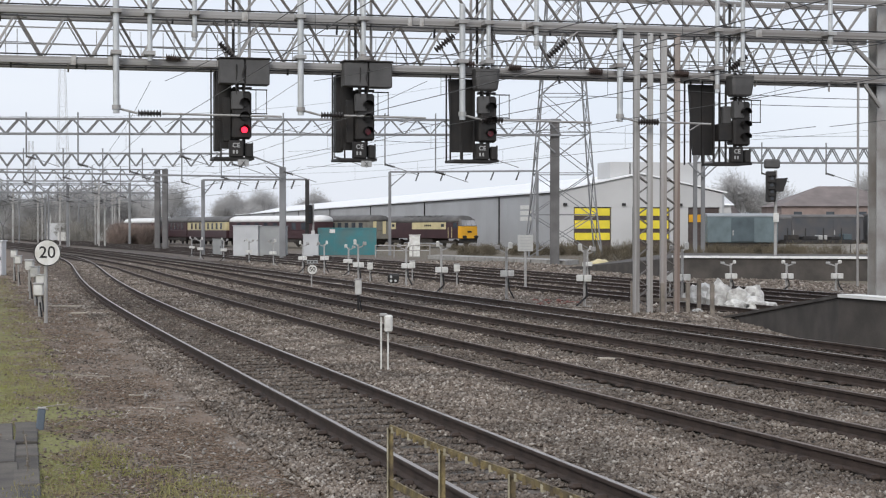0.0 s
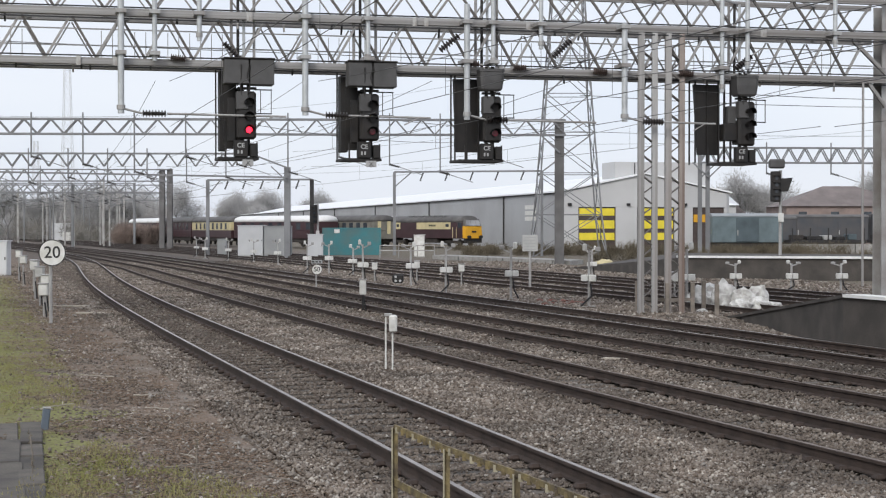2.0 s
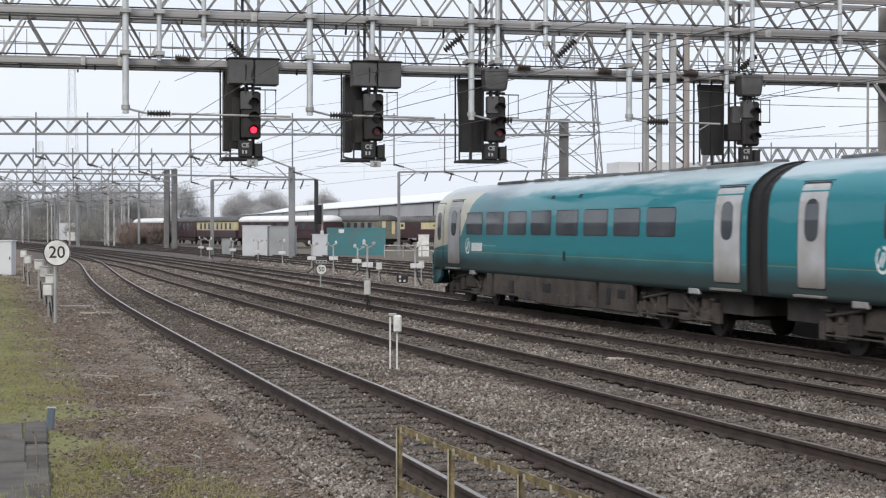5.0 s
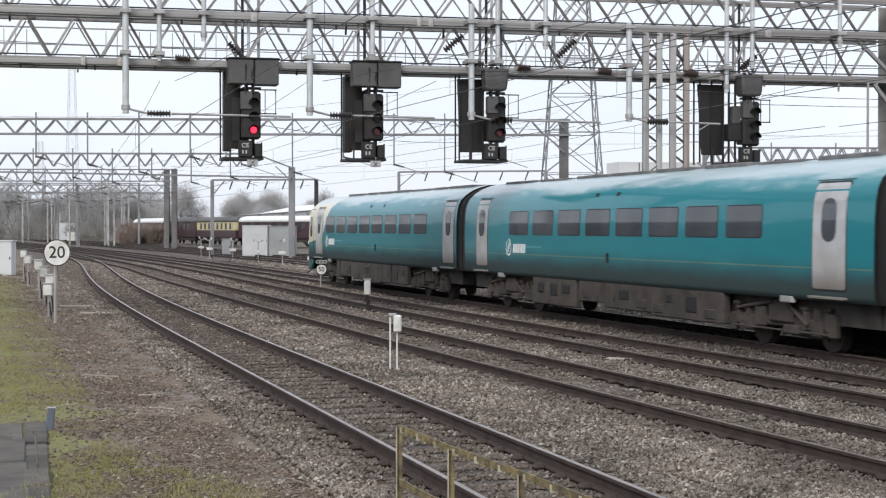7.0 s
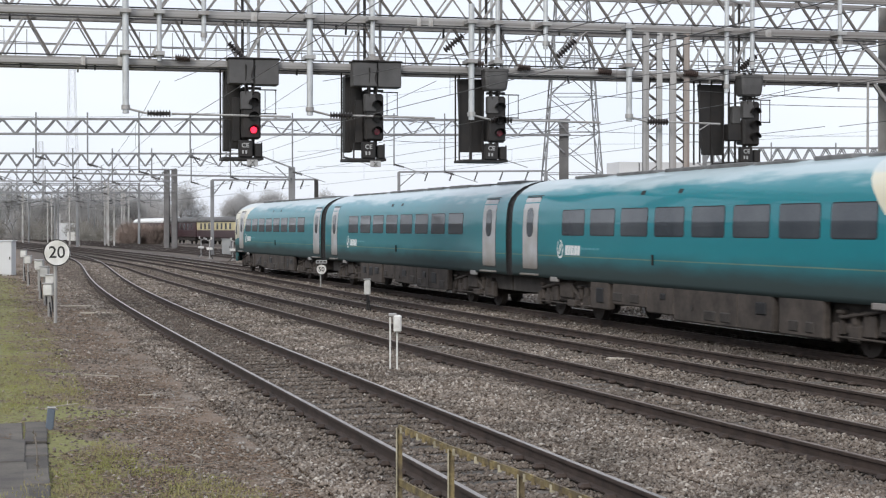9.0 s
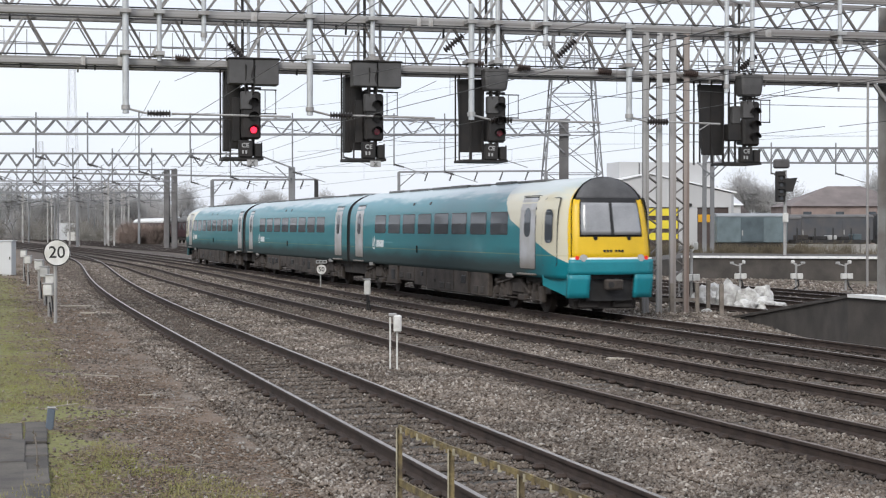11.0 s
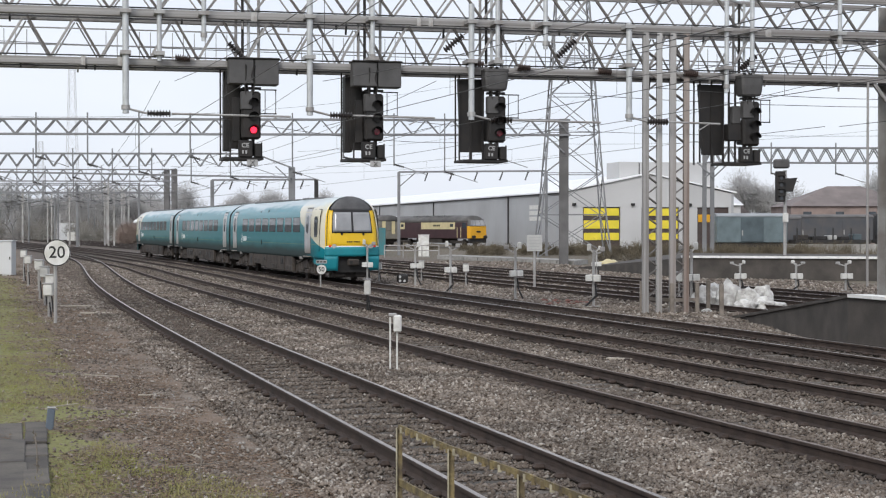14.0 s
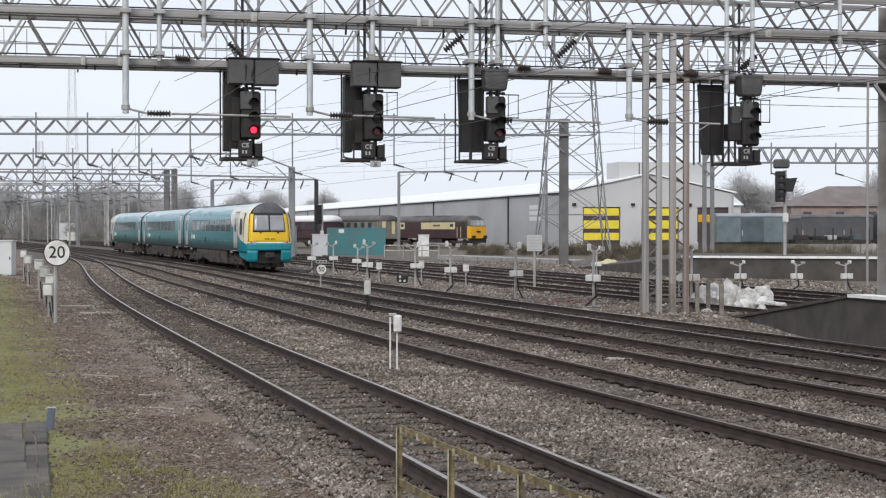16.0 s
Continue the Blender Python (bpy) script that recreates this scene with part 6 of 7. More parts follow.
def tube_barrier():
    g = thing("tube_barrier", Matrix(), "grey tubular handrail in front of the sidings", "railing")
    for x in (-5.0, -3.4, -1.8, -0.35):
        part("post", rod(bmesh.new(), (x, 133, GZ), (x, 133, 0.85), 0.05, seg=8), GALV, g)
    for z in (0.4, 0.83):
        part("rail", rod(bmesh.new(), (-5.0, 133, z), (-0.35, 133, z), 0.045, seg=8), GALV, g)


tube_barrier()

# ---- platforms ----
EDGE = mat("white_platform_edge", (0.76, 0.76, 0.74), 0.6, 0, 0.08, 2)


def island_platform():
    g = thing("island_platform", Matrix(), "dark-walled island platform with a ramped end and white edge", "platform", kind="structure")

    def P(y, lat, z):
        return (track_x(3, y) + lat, y, z)

    bm = bmesh.new()
    ys = [-12, 0, 10, 20, 33.0]
    loops = []
    for y in ys:
        loops.append([bm.verts.new(v) for v in (P(y, 1.55, GZ), P(y, 5.2, GZ), P(y, 5.2, 0.88), P(y, 1.55, 0.88))])
    loops.append([bm.verts.new(v) for v in ((8.15, 43.6, GZ - 0.05), (9.4, 45, GZ - 0.05), (9.4, 45, GZ + 0.03), (8.15, 43.6, GZ + 0.03))])
    for a, c in zip(loops, loops[1:]):
        for i in range(4):
            bm.faces.new((a[i], a[(i + 1) % 4], c[(i + 1) % 4], c[i]))
    bm.faces.new(loops[0])
    bm.faces.new(loops[-1])
    part("wall", bm, CONCD, g)
    for i in range(30):
        y = 32.9 - 0.92 * i
        bm = bmesh.new()
        quad_solid(bm, [P(y, 1.47, 0.884), P(y - 0.9, 1.47, 0.884), P(y - 0.9, 1.95, 0.884), P(y, 1.95, 0.884)], [P(y, 1.47, 0.95), P(y - 0.9, 1.47, 0.95), P(y - 0.9, 1.95, 0.95), P(y, 1.95, 0.95)])
        part("edge_slab", bm, EDGE, g)
    bm = bmesh.new()
    quad_solid(bm, [P(32.95, 1.5, 0.87), P(32.95, 1.8, 0.87), (8.4, 43.7, GZ), (8.1, 43.6, GZ)], [P(32.95, 1.5, 0.94), P(32.95, 1.8, 0.94), (8.4, 43.7, GZ + 0.07), (8.1, 43.6, GZ + 0.07)])
    part("ramp_coping", bm, CONCD, g)


island_platform()


def far_platform():
    g = thing("far_platform", Matrix(), "dark low platform with a white edge beyond the tracks", "platform", kind="structure")
    bm = bmesh.new()
    quad_solid(bm, [(11.9, 77.0, GZ), (21, 74, GZ), (30, 84, GZ), (14, 92, GZ)], [(11.9, 77.0, 0.86), (21, 74, 0.86), (30, 84, 0.86), (14, 92, 0.86)])
    part("wall", bm, CONCD, g)
    bm = bmesh.new()
    quad_solid(bm, [(11.9, 77.0, GZ), (14, 92, GZ), (9.2, 100, GZ), (8.0, 97, GZ)], [(11.9, 77.0, 0.86), (14, 92, 0.86), (9.2, 100, GZ + 0.05), (8.0, 97, GZ + 0.05)])
    part("ramp", bm, CONCD, g)
    for i in range(10):
        f0, f1 = i / 10, (i + 0.97) / 10
        a, c = (11.85 + 8.9 * f0, 76.9 - 2.95 * f0), (11.85 + 8.9 * f1, 76.9 - 2.95 * f1)
        bm = bmesh.new()
        quad_solid(bm, [(a[0], a[1], 0.864), (c[0], c[1], 0.864), (c[0], c[1] + 0.6, 0.864), (a[0], a[1] + 0.6, 0.864)], [(a[0], a[1], 0.97), (c[0], c[1], 0.97), (c[0], c[1] + 0.6, 0.97), (a[0], a[1] + 0.6, 0.97)])
        part("edge_slab", bm, EDGE, g)


far_platform()


def walkway_slab():
    g = thing("concrete_walkway", Matrix(), "pale concrete walkway beside the sidings", "walkway", kind="structure")
    for i in range(9):
        x, y = -0.5 + 1.05 * i, 126 - 2.3 * i
        bm = bmesh.new()
        quad_solid(bm, [(x, y, GZ), (x + 1.0, y - 2.25, GZ), (x + 2.2, y + 1, GZ), (x + 1.2, y + 3.2, GZ)], [(x, y, 0.12), (x + 1.0, y - 2.25, 0.12), (x + 2.2, y + 1, 0.12), (x + 1.2, y + 3.2, 0.12)])
        part("slab", bm, CONC, g)


walkway_slab()
WALLW = thing("low_wall", Matrix(), "long low pale wall behind the platform", "wall", kind="structure")
for _i in range(9):
    _bm = bmesh.new()
    box(_bm, 33 + 2.6 * _i, 35.5 + 2.6 * _i, 152, 152.3, GZ, 0.75)
    part("panel", _bm, CONC, WALLW)


def rubble_bags():
    def bag(x, y, r, h, seed, tilt=0):
        random.seed(seed)
        bm = bmesh.new()
        bmesh.ops.create_icosphere(bm, subdivisions=3, radius=1)
        for v in bm.verts:
            n_ = v.co.normalized()
            k = 1 + 0.28 * noise.noise(n_ * 2.3 + Vector((seed, 0, 0))) + 0.2 * noise.noise(n_ * 5 + Vector((0, seed, 0)))
            v.co = Vector((n_.x * r * k, n_.y * r * k * 0.9, max(-0.45, n_.z) * h * 0.78 * k))
        bmesh.ops.transform(bm, matrix=pose(0, 0, h * 0.33, tilt, tilt * 0.6, seed * 47), verts=bm.verts)
        g = tagged(part("rubble_bag", bm, BAGW, None), "crumpled white woven rubble bag on the ballast", "bag", "white rubble bags")
        g.location = (x, y, GZ)

    for q in ((8.3, 49.5, 0.42, 0.62, 1, 0), (9.0, 49.0, 0.45, 0.75, 2, 8), (9.55, 48.8, 0.42, 0.6, 3, -10), (9.3, 47.9, 0.36, 0.32, 4, 5), (9.9, 48.2, 0.4, 0.36, 5, 12), (10.4, 48.4, 0.36, 0.22, 6, -8), (8.75, 50.2, 0.5, 0.7, 7, 4), (10.1, 49.3, 0.35, 0.68, 8, 16), (9.0, 47.2, 0.2, 0.1, 9, 0), (7.9, 46.6, 0.17, 0.12, 10, 0)):
        bag(*q)
    random.seed(5)


BAGW = mat("white_woven_plastic", (0.66, 0.66, 0.64), 0.6, 0, 0.35, 3.5, bump=0.9, fine=11, col2=(0.30, 0.285, 0.27))
rubble_bags()
_bm = bmesh.new()
bmesh.ops.create_icosphere(_bm, subdivisions=3, radius=1)
for _v in _bm.verts:
    _k = 1 + 0.35 * noise.noise(_v.co * 2.1)
    _v.co = Vector((_v.co.x * 0.75 * _k, _v.co.y * 0.6 * _k, max(-0.1, _v.co.z) * 0.36 * _k))
_tarp = tagged(part("tarpaulin", _bm, CREAMC, None, smooth=True), "crumpled cream tarpaulin heap beside the ramp", "tarpaulin")
_tarp.location = (11.3, 106, GZ + 0.03)

# ---- lineside posts and signs ----
PLASTIC = mat("white_plastic_box", (0.68, 0.68, 0.66), 0.45, 0, 0.1, 3, col2=(0.5, 0.49, 0.46))


def equipment_post(x, y, h, flip=1, boxes=2, label="grey steel post with white junction boxes and a small lamp"):
    g = thing("equipment_post", pose(x, y, GZ, 0, 0, random.uniform(-12, 12)), label, "equipment post", "lineside equipment posts")
    part("pole", rod(bmesh.new(), (0, 0, 0), (0, 0, h * 0.94), 0.045, seg=10), GALV, g)
    for i in range(boxes):
        bm = bmesh.new()
        c = (-0.12, 0.13)[i] * flip
        box(bm, c - 0.115, c + 0.115, -0.2 + 0.02 * i, -0.06, h * (0.43 + 0.015 * i), h * 0.43 + 0.22, 0.02)
        b_ = part("junction_box", bm, PLASTIC, g)
        bm = bmesh.new()
        box(bm, c - 0.1, c + 0.1, -0.212, -0.202, h * 0.43 + 0.02, h * 0.43 + 0.2)
        part("lid", bm, PLASTIC, b_)
    bm = bmesh.new()
    bar(bm, (0, 0, h * 0.9), (flip * 0.16, -0.05, h * 0.98), 0.05)
    box(bm, flip * 0.14 - 0.06, flip * 0.14 + 0.06, -0.13, 0.08, h * 0.93, h * 1.05, 0.03)
    part("lamp_head", bm, PLASTIC, g)
    bm = bmesh.new()
    bar(bm, (0, 0, h * 0.86), (-flip * 0.3, 0.05, h * 0.93), 0.045)
    box(bm, -flip * 0.3 - 0.1, -flip * 0.3 + 0.06, -0.05, 0.09, h * 0.92, h * 1.0, 0.02)
    part("bracket", bm, GALV, g)
    bm = bmesh.new()
    rod(bm, (0.06, -0.05, h * 0.4), (0.1, -0.07, h * 0.2), 0.03, seg=6)
    rod(bm, (0.1, -0.07, h * 0.2), (0.28 * flip, -0.1, 0.02), 0.03, seg=6)
    part("cable", bm, SEAL, g)
    bm = bmesh.new()
    box(bm, -0.2, 0.2, -0.2, 0.2, -0.02, 0.06, 0.01)
    part("base", bm, CONC, g)


for _i, (_x, _y, _h) in enumerate(((-7.25, 86, 1.75), (-6.06, 86, 1.75), (-3.27, 67.2, 1.95), (-1.2, 67.2, 1.85), (0.28, 59.2, 1.95), (2.54, 54.6, 1.95), (4.8, 49.6, 1.95), (7.92, 49.6, 2.0),
                                  (-16.15, 119.6, 1.7), (-18.9, 126, 1.7), (-21.1, 135.7, 1.7), (-10.86, 105.3, 1.7), (-13.3, 112, 1.7), (11.84, 62, 1.2), (14.07, 62, 1.2), (16.05, 62, 1.2), (-4.5, 82, 1.6), (7.4, 75, 1.6))):
    equipment_post(_x, _y, _h, 1 if _i % 2 else -1)
for _i in range(9):
    equipment_post(-52 - 3.0 * _i + random.uniform(-0.6, 0.6), 262 + 6 * _i, 2.4, 1, 1)


def box_post(x, y, h, w, hb, pole, label):
    g = thing("cable_post", pose(x, y, GZ), label, "cable post", "short cable posts")
    bm = bmesh.new()
    rod(bm, (0, 0, 0), (0, 0, h - hb * 0.5), 0.035, seg=8)
    part("pole", bm, pole, g)
    bm = bmesh.new()
    box(bm, -w / 2, w / 2, -w / 2, w / 2, h - hb, h, 0.03)
    part("box", bm, PLASTIC, g)
    bm = bmesh.new()
    box(bm, -w / 2 - 0.015, w / 2 + 0.015, -w / 2 - 0.015, w / 2 + 0.015, h, h + 0.035, 0.01)
    part("cap", bm, GALV, g)
    bm = bmesh.new()
    rod(bm, (0.03, -0.03, h * 0.5), (0.1, -0.06, 0.02), 0.022, seg=6)
    part("cable", bm, SEAL, g)


box_post(-2.3, 47.3, 0.97, 0.2, 0.45, DARK, "dark post with a white box between the tracks")
for _x, _y, _h in ((-10.9, 43, 1.0), (-11.6, 46, 1.15), (-12.7, 49.6, 1.3), (-14.0, 54, 1.4), (-15.6, 60, 1.3), (-17.6, 66, 1.35), (-19.4, 72, 1.5), (-24.5, 88, 1.5), (-3.0, 73, 0.9), (-1.0, 72, 1.0), (1.0, 68, 0.95), (8.2, 54, 1.0)):
    box_post(_x, _y, _h, 0.26, 0.32, GALV, "thin grey post with a white cable box")


def twin_post():
    g = thing("marker_post", pose(-0.87, 27.4, GZ), "pair of thin white posts with a white box between the tracks", "marker post")
    for x in (-0.06, 0.06):
        part("post", rod(bmesh.new(), (x, 0, 0), (x, 0, 0.98), 0.016, seg=8), WHITE, g)
    bm = bmesh.new()
    box(bm, 0.0, 0.14, -0.1, 0.05, 0.72, 1.02, 0.025)
    part("box", bm, WHITE, g)
    bm = bmesh.new()
    box(bm, -0.09, 0.05, -0.05, 0.05, 1.0, 1.05, 0.01)
    part("cap", bm, GALV, g)
    bm = bmesh.new()
    box(bm, 0.02, 0.1, -0.115, -0.1, 0.8, 0.95)
    part("front_plate", bm, PLASTIC, g)


twin_post()


def round_sign(x, y, z, d, text, name, label, ring=False):
    g = thing(name, pose(x, y, GZ, 0, 0, 4), label, "sign")
    part("post", rod(bmesh.new(), (-0.05 * d / 0.6, 0.06, 0), (-0.05 * d / 0.6, 0.06, z + d * 0.3), 0.04 * d / 0.6, seg=10), GALV, g)
    part("disc", rod(bmesh.new(), (0, 0, z), (0, -0.02, z), d / 2, seg=40), WHITE, g)
    bm = bmesh.new()
    n = 40
    r0, r1 = d * 0.465, d * 0.5
    for i in range(n):
        a, c = 2 * math.pi * i / n, 2 * math.pi * (i + 1) / n
        q = [bm.verts.new((r * math.cos(t), -0.023, z + r * math.sin(t))) for r, t in ((r0, a), (r1, a), (r1, c), (r0, c))]
        bm.faces.new(q)
    bmesh.ops.solidify(bm, geom=bm.faces[:], thickness=0.004)
    part("rim", bm, DARK, g)
    lettering(text, d * 0.62, Matrix.Translation((0, -0.024, z)) @ Matrix.Rotation(math.pi / 2, 4, "X"), g)
    bm = bmesh.new()
    box(bm, -0.05, 0.05, 0.0, 0.08, z - 0.08, z + 0.02)
    part("bracket", bm, GALV, g)
    return g


round_sign(-9.97, 40.2, 1.91, 0.69, "20", "speed_sign", "round white speed sign with black figures 20")
_s50 = round_sign(-5.08, 65.0, 0.81, 0.43, "50", "speed_sign", "small round white speed sign with black figures 50")
_bm = bmesh.new()
box(_bm, -0.23, 0.23, -0.015, 0.015, 1.06, 1.2)
part("plate", _bm, CABG, _s50)
for _i in range(3):
    _bm = bmesh.new()
    box(_bm, -0.2 + 0.14 * _i, -0.1 + 0.14 * _i, -0.02, -0.016, 1.1, 1.16)
    part("marking_bar", _bm, BLACKT, _s50)


BOARD = mat("faded_notice_board", (0.46, 0.46, 0.45), 0.6, 0, 0.1, 3)


def notice_board():
    g = thing("notice_board", pose(3.7, 62.9, GZ), "white notice board on a grey post", "sign")
    part("post", rod(bmesh.new(), (0, 0.06, 0), (0, 0.06, 2.2), 0.055, seg=10), GALV, g)
    bm = bmesh.new()
    box(bm, -0.31, 0.31, -0.02, 0.02, 1.6, 2.26, 0.008)
    part("board", bm, BOARD, g)
    for i in range(5):
        bm = bmesh.new()
        box(bm, -0.24, 0.24 - 0.05 * (i % 2), -0.028, -0.021, 1.67 + 0.12 * i, 1.69 + 0.12 * i)
        part("writing_bar", bm, CABG, g)


notice_board()


def ground_signal(x, y, label):
    g = thing("ground_signal", pose(x, y, GZ), label, "railway signal")
    bm = bmesh.new()
    box(bm, -0.25, 0.25, -0.1, 0.15, 0.1, 0.5, 0.08)
    part("case", bm, SIGBLK, g)
    bm = bmesh.new()
    box(bm, -0.1, 0.1, -0.1, 0.1, -0.02, 0.1)
    part("base", bm, CONC, g)
    for x_, z_ in ((-0.1, 0.2), (0.1, 0.2), (-0.1, 0.38)):
        part("lens", rod(bmesh.new(), (x_, -0.1, z_), (x_, -0.13, z_), 0.06, seg=10), LENS, g)


ground_signal(-1.8, 69, "small black ground signal beside the track")


def post_signal(x, y, zt, label, twin=True):
    g = thing("post_signal", pose(x, y, GZ), label, "railway signal")
    part("post", rod(bmesh.new(), (0.25, 0.2, 0), (0.25, 0.2, zt - 0.6), 0.09, seg=12), GALV, g)
    bm = bmesh.new()
    box(bm, -0.32, 0.2, -0.15, 0.15, zt - 2.3, zt - 0.65, 0.05)
    hd = part("signal_head", bm, SIGBLK, g)
    for i in range(4):
        bm = bmesh.new()
        box(bm, -0.2, 0.16, -0.38, -0.15, zt - 0.9 - 0.36 * i, zt - 0.84 - 0.36 * i)
        part("lens_hood", bm, SIGBLK, hd)
        part("lens", rod(bmesh.new(), (-0.02, -0.15, zt - 1.02 - 0.36 * i), (-0.02, -0.17, zt - 1.02 - 0.36 * i), 0.1, seg=12), GLASS, hd)
    if twin:
        bm = bmesh.new()
        box(bm, -0.42, 0.42, -0.2, 0.2, zt - 0.5, zt, 0.08)
        part("hood_box", bm, SIGGREY, g)
        bm = bmesh.new()
        quad_solid(bm, [(0.2, -0.1, zt - 1.75), (0.6, -0.1, zt - 1.75), (0.6, 0.1, zt - 1.75), (0.2, 0.1, zt - 1.75)], [(0.2, -0.1, zt - 1.05), (0.85, -0.1, zt - 1.0), (0.85, 0.1, zt - 1.0), (0.2, 0.1, zt - 1.05)])
        part("junction_indicator", bm, SIGBLK, g)
    bm = bmesh.new()
    box(bm, 0.1, 0.4, 0.02, 0.1, zt - 3.4, zt - 2.9, 0.02)
    part("telephone_box", bm, PLASTIC, g)


post_signal(18.25, 84, 6.25, "dark multi-aspect signal on a grey post behind the platform")
post_signal(-10.7, 134.5, 5.2, "black signal fixed to the dark portal mast", False)


def timber_barrier():
    g = thing("timber_barrier", Matrix(), "low weathered timber post barrier beside the gantry legs", "barrier")
    pts = [(5.95, 46.6), (6.65, 45.2), (7.45, 45.6), (7.95, 44.4), (8.1, 47.5)]
    for x, y in pts:
        bm = bmesh.new()
        box(bm, x - 0.06, x + 0.06, y - 0.06, y + 0.06, GZ, 0.75, 0.01)
        part("post", bm, OLDW, g)
    for (xa, ya), (xb, yb) in zip(pts[:3], pts[1:3]):
        part("rail", bar(bmesh.new(), (xa, ya, 0.25), (xb, yb, 0.25), 0.04, 0.1), OLDW, g)


OLDW = mat("weathered_timber", (0.23, 0.20, 0.17), 0.85, 0, 0.25, 4)
timber_barrier()

# ---- foreground: yellow railing, concrete trough, stake ----
RAILY = mat("rusting_yellow_paint", (0.23, 0.18, 0.085), 0.75, 0, 0.4, 11, col2=(0.06, 0.045, 0.035), bump=0.4)

PALEY = mat("faded_cream_paint", (0.38, 0.345, 0.26), 0.7, 0, 0.2, 8)


def ramp_railing():
    g = thing("ramp_railing", Matrix(), "rusting yellow angle-iron railing beside the track", "railing")
    pts = [(-0.275, 9.75, 1.105), (0.045, 8.8, 1.105), (0.395, 7.9, 1.105), (0.735, 6.95, 1.105)]
    for x, y, z in pts:
        bm = bmesh.new()
        box(bm, x - 0.02, x + 0.02, y - 0.004, y + 0.004, GZ, z, 0.0)
        part("post", bm, RAILY, g)
        bm = bmesh.new()
        box(bm, x - 0.02, x - 0.011, y - 0.03, y - 0.005, GZ, z, 0.0)
        part("post_flange", bm, PALEY, g)
    for a, c in zip(pts, pts[1:]):
        part("top_rail", bar(bmesh.new(), (a[0], a[1] - 0.01, a[2] + 0.005), (c[0], c[1] - 0.01, c[2] + 0.005), 0.012, 0.032), RAILY, g)
        part("mid_rail", bar(bmesh.new(), (a[0], a[1] - 0.01, a[2] - 0.34), (c[0], c[1] - 0.01, c[2] - 0.34), 0.012, 0.045), RAILY, g)
        for i in range(9):
            f = (i + 0.5) / 9
            p = Vector(a) + (Vector(c) - Vector(a)) * f
            bm = bmesh.new()
            box(bm, p.x - 0.012, p.x + 0.012, p.y - 0.03, p.y - 0.012, p.z - 0.025, p.z + 0.012)
            part("rail_tab", bm, PALEY if i % 3 == 0 else RAILY, g)


ramp_railing()
LIDS = mat("damp_concrete_lid", (0.058, 0.052, 0.047), 0.85, 0, 0.35, 2.5, each=0.25, col2=(0.11, 0.098, 0.082))


def cable_trough():
    g = thing("cable_trough", Matrix(), "dark concrete cable trough with lids beside mossy grass", "cable trough", kind="structure")
    for ratio, w, n, pitch, y in ((-0.262, 0.25, 8, 0.95, 19.1), (-0.2865, 0.56, 5, 1.6, 18.9)):
        for i in range(n):
            c = y - pitch * (i + 0.5)
            bm = bmesh.new()
            box(bm, -w / 2, w / 2, -pitch / 2 + 0.012, pitch / 2 - 0.012, -0.06, random.uniform(-0.01, 0.015), 0.012)
            bmesh.ops.transform(bm, matrix=pose(ratio * c, c, -0.02, random.uniform(-0.5, 0.5), random.uniform(-1, 1), 15 + random.uniform(-1, 1)), verts=bm.verts)
            part("lid", bm, LIDS, g)
    bm = bmesh.new()
    quad_solid(bm, [(-6.2, 19.6, -0.4), (-4.96, 19.4, -0.4), (-3.1, 12.2, -0.4), (-4.2, 12.2, -0.4)], [(-6.2, 19.6, -0.085), (-4.96, 19.4, -0.085), (-3.1, 12.2, -0.085), (-4.2, 12.2, -0.085)])
    part("channel", bm, CONCD, g)


cable_trough()


def stake():
    g = thing("marker_stake", pose(-4.72, 18.6, -0.1, 4, 6, 20), "short blue-grey plastic stake at the trough", "stake")
    bm = bmesh.new()
    box(bm, -0.045, 0.045, -0.03, 0.03, 0, 0.3, 0.012)
    part("stake", bm, BLUEG, g)
    bm = bmesh.new()
    box(bm, -0.05, 0.05, -0.035, 0.035, 0.3, 0.315, 0.005)
    part("cap", bm, GALV, g)


BLUEG = mat("blue_grey_plastic", (0.13, 0.16, 0.20), 0.6, 0, 0.15)
stake()
PLANK = mat("pale_timber", (0.42, 0.38, 0.32), 0.8, 0, 0.2, 5)
for _x, _y, _a, _l in ((3.55, 29.5, 62, 0.9), (-11.75, 49.6, 84, 1.3), (-10.2, 45.5, 100, 0.8), (-4.4, 70, 85, 1.2)):
    _bm = bmesh.new()
    box(_bm, -0.07, 0.07, -_l / 2, _l / 2, 0, 0.05, 0.01)
    _p = tagged(part("timber_plank", _bm, PLANK, None), "pale loose timber plank on the ballast", "plank", "loose planks")
    _p.matrix_world = pose(_x, _y, ground_z(_x, _y) + 0.02, 0, 0, _a)

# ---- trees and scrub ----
# haze painted in: far bark, twigs, thicket, bramble and bushes greyed or lightened
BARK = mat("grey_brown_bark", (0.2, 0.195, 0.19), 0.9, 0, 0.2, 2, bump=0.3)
TWIG = mat("haze_lightened_twigs", (0.42, 0.415, 0.41), 0.9, 0, 0.15, 0.3, bump=0)
SCRUB = mat("dead_brown_scrub", (0.15, 0.125, 0.085), 0.9, 0, 0.25, 0.5, bump=0)
THICK = mat("haze_lightened_thicket", (0.42, 0.405, 0.395), 0.9, 0, 0.2, 0.15, col2=(0.35, 0.345, 0.34), bump=0)
RUSSET = mat("russet_dead_bramble", (0.33, 0.26, 0.225), 0.9, 0, 0.25, 0.4, bump=0)
IVY = mat("haze_lightened_scrub", (0.30, 0.285, 0.255), 0.9, 0, 0.2, 0.5, bump=0)


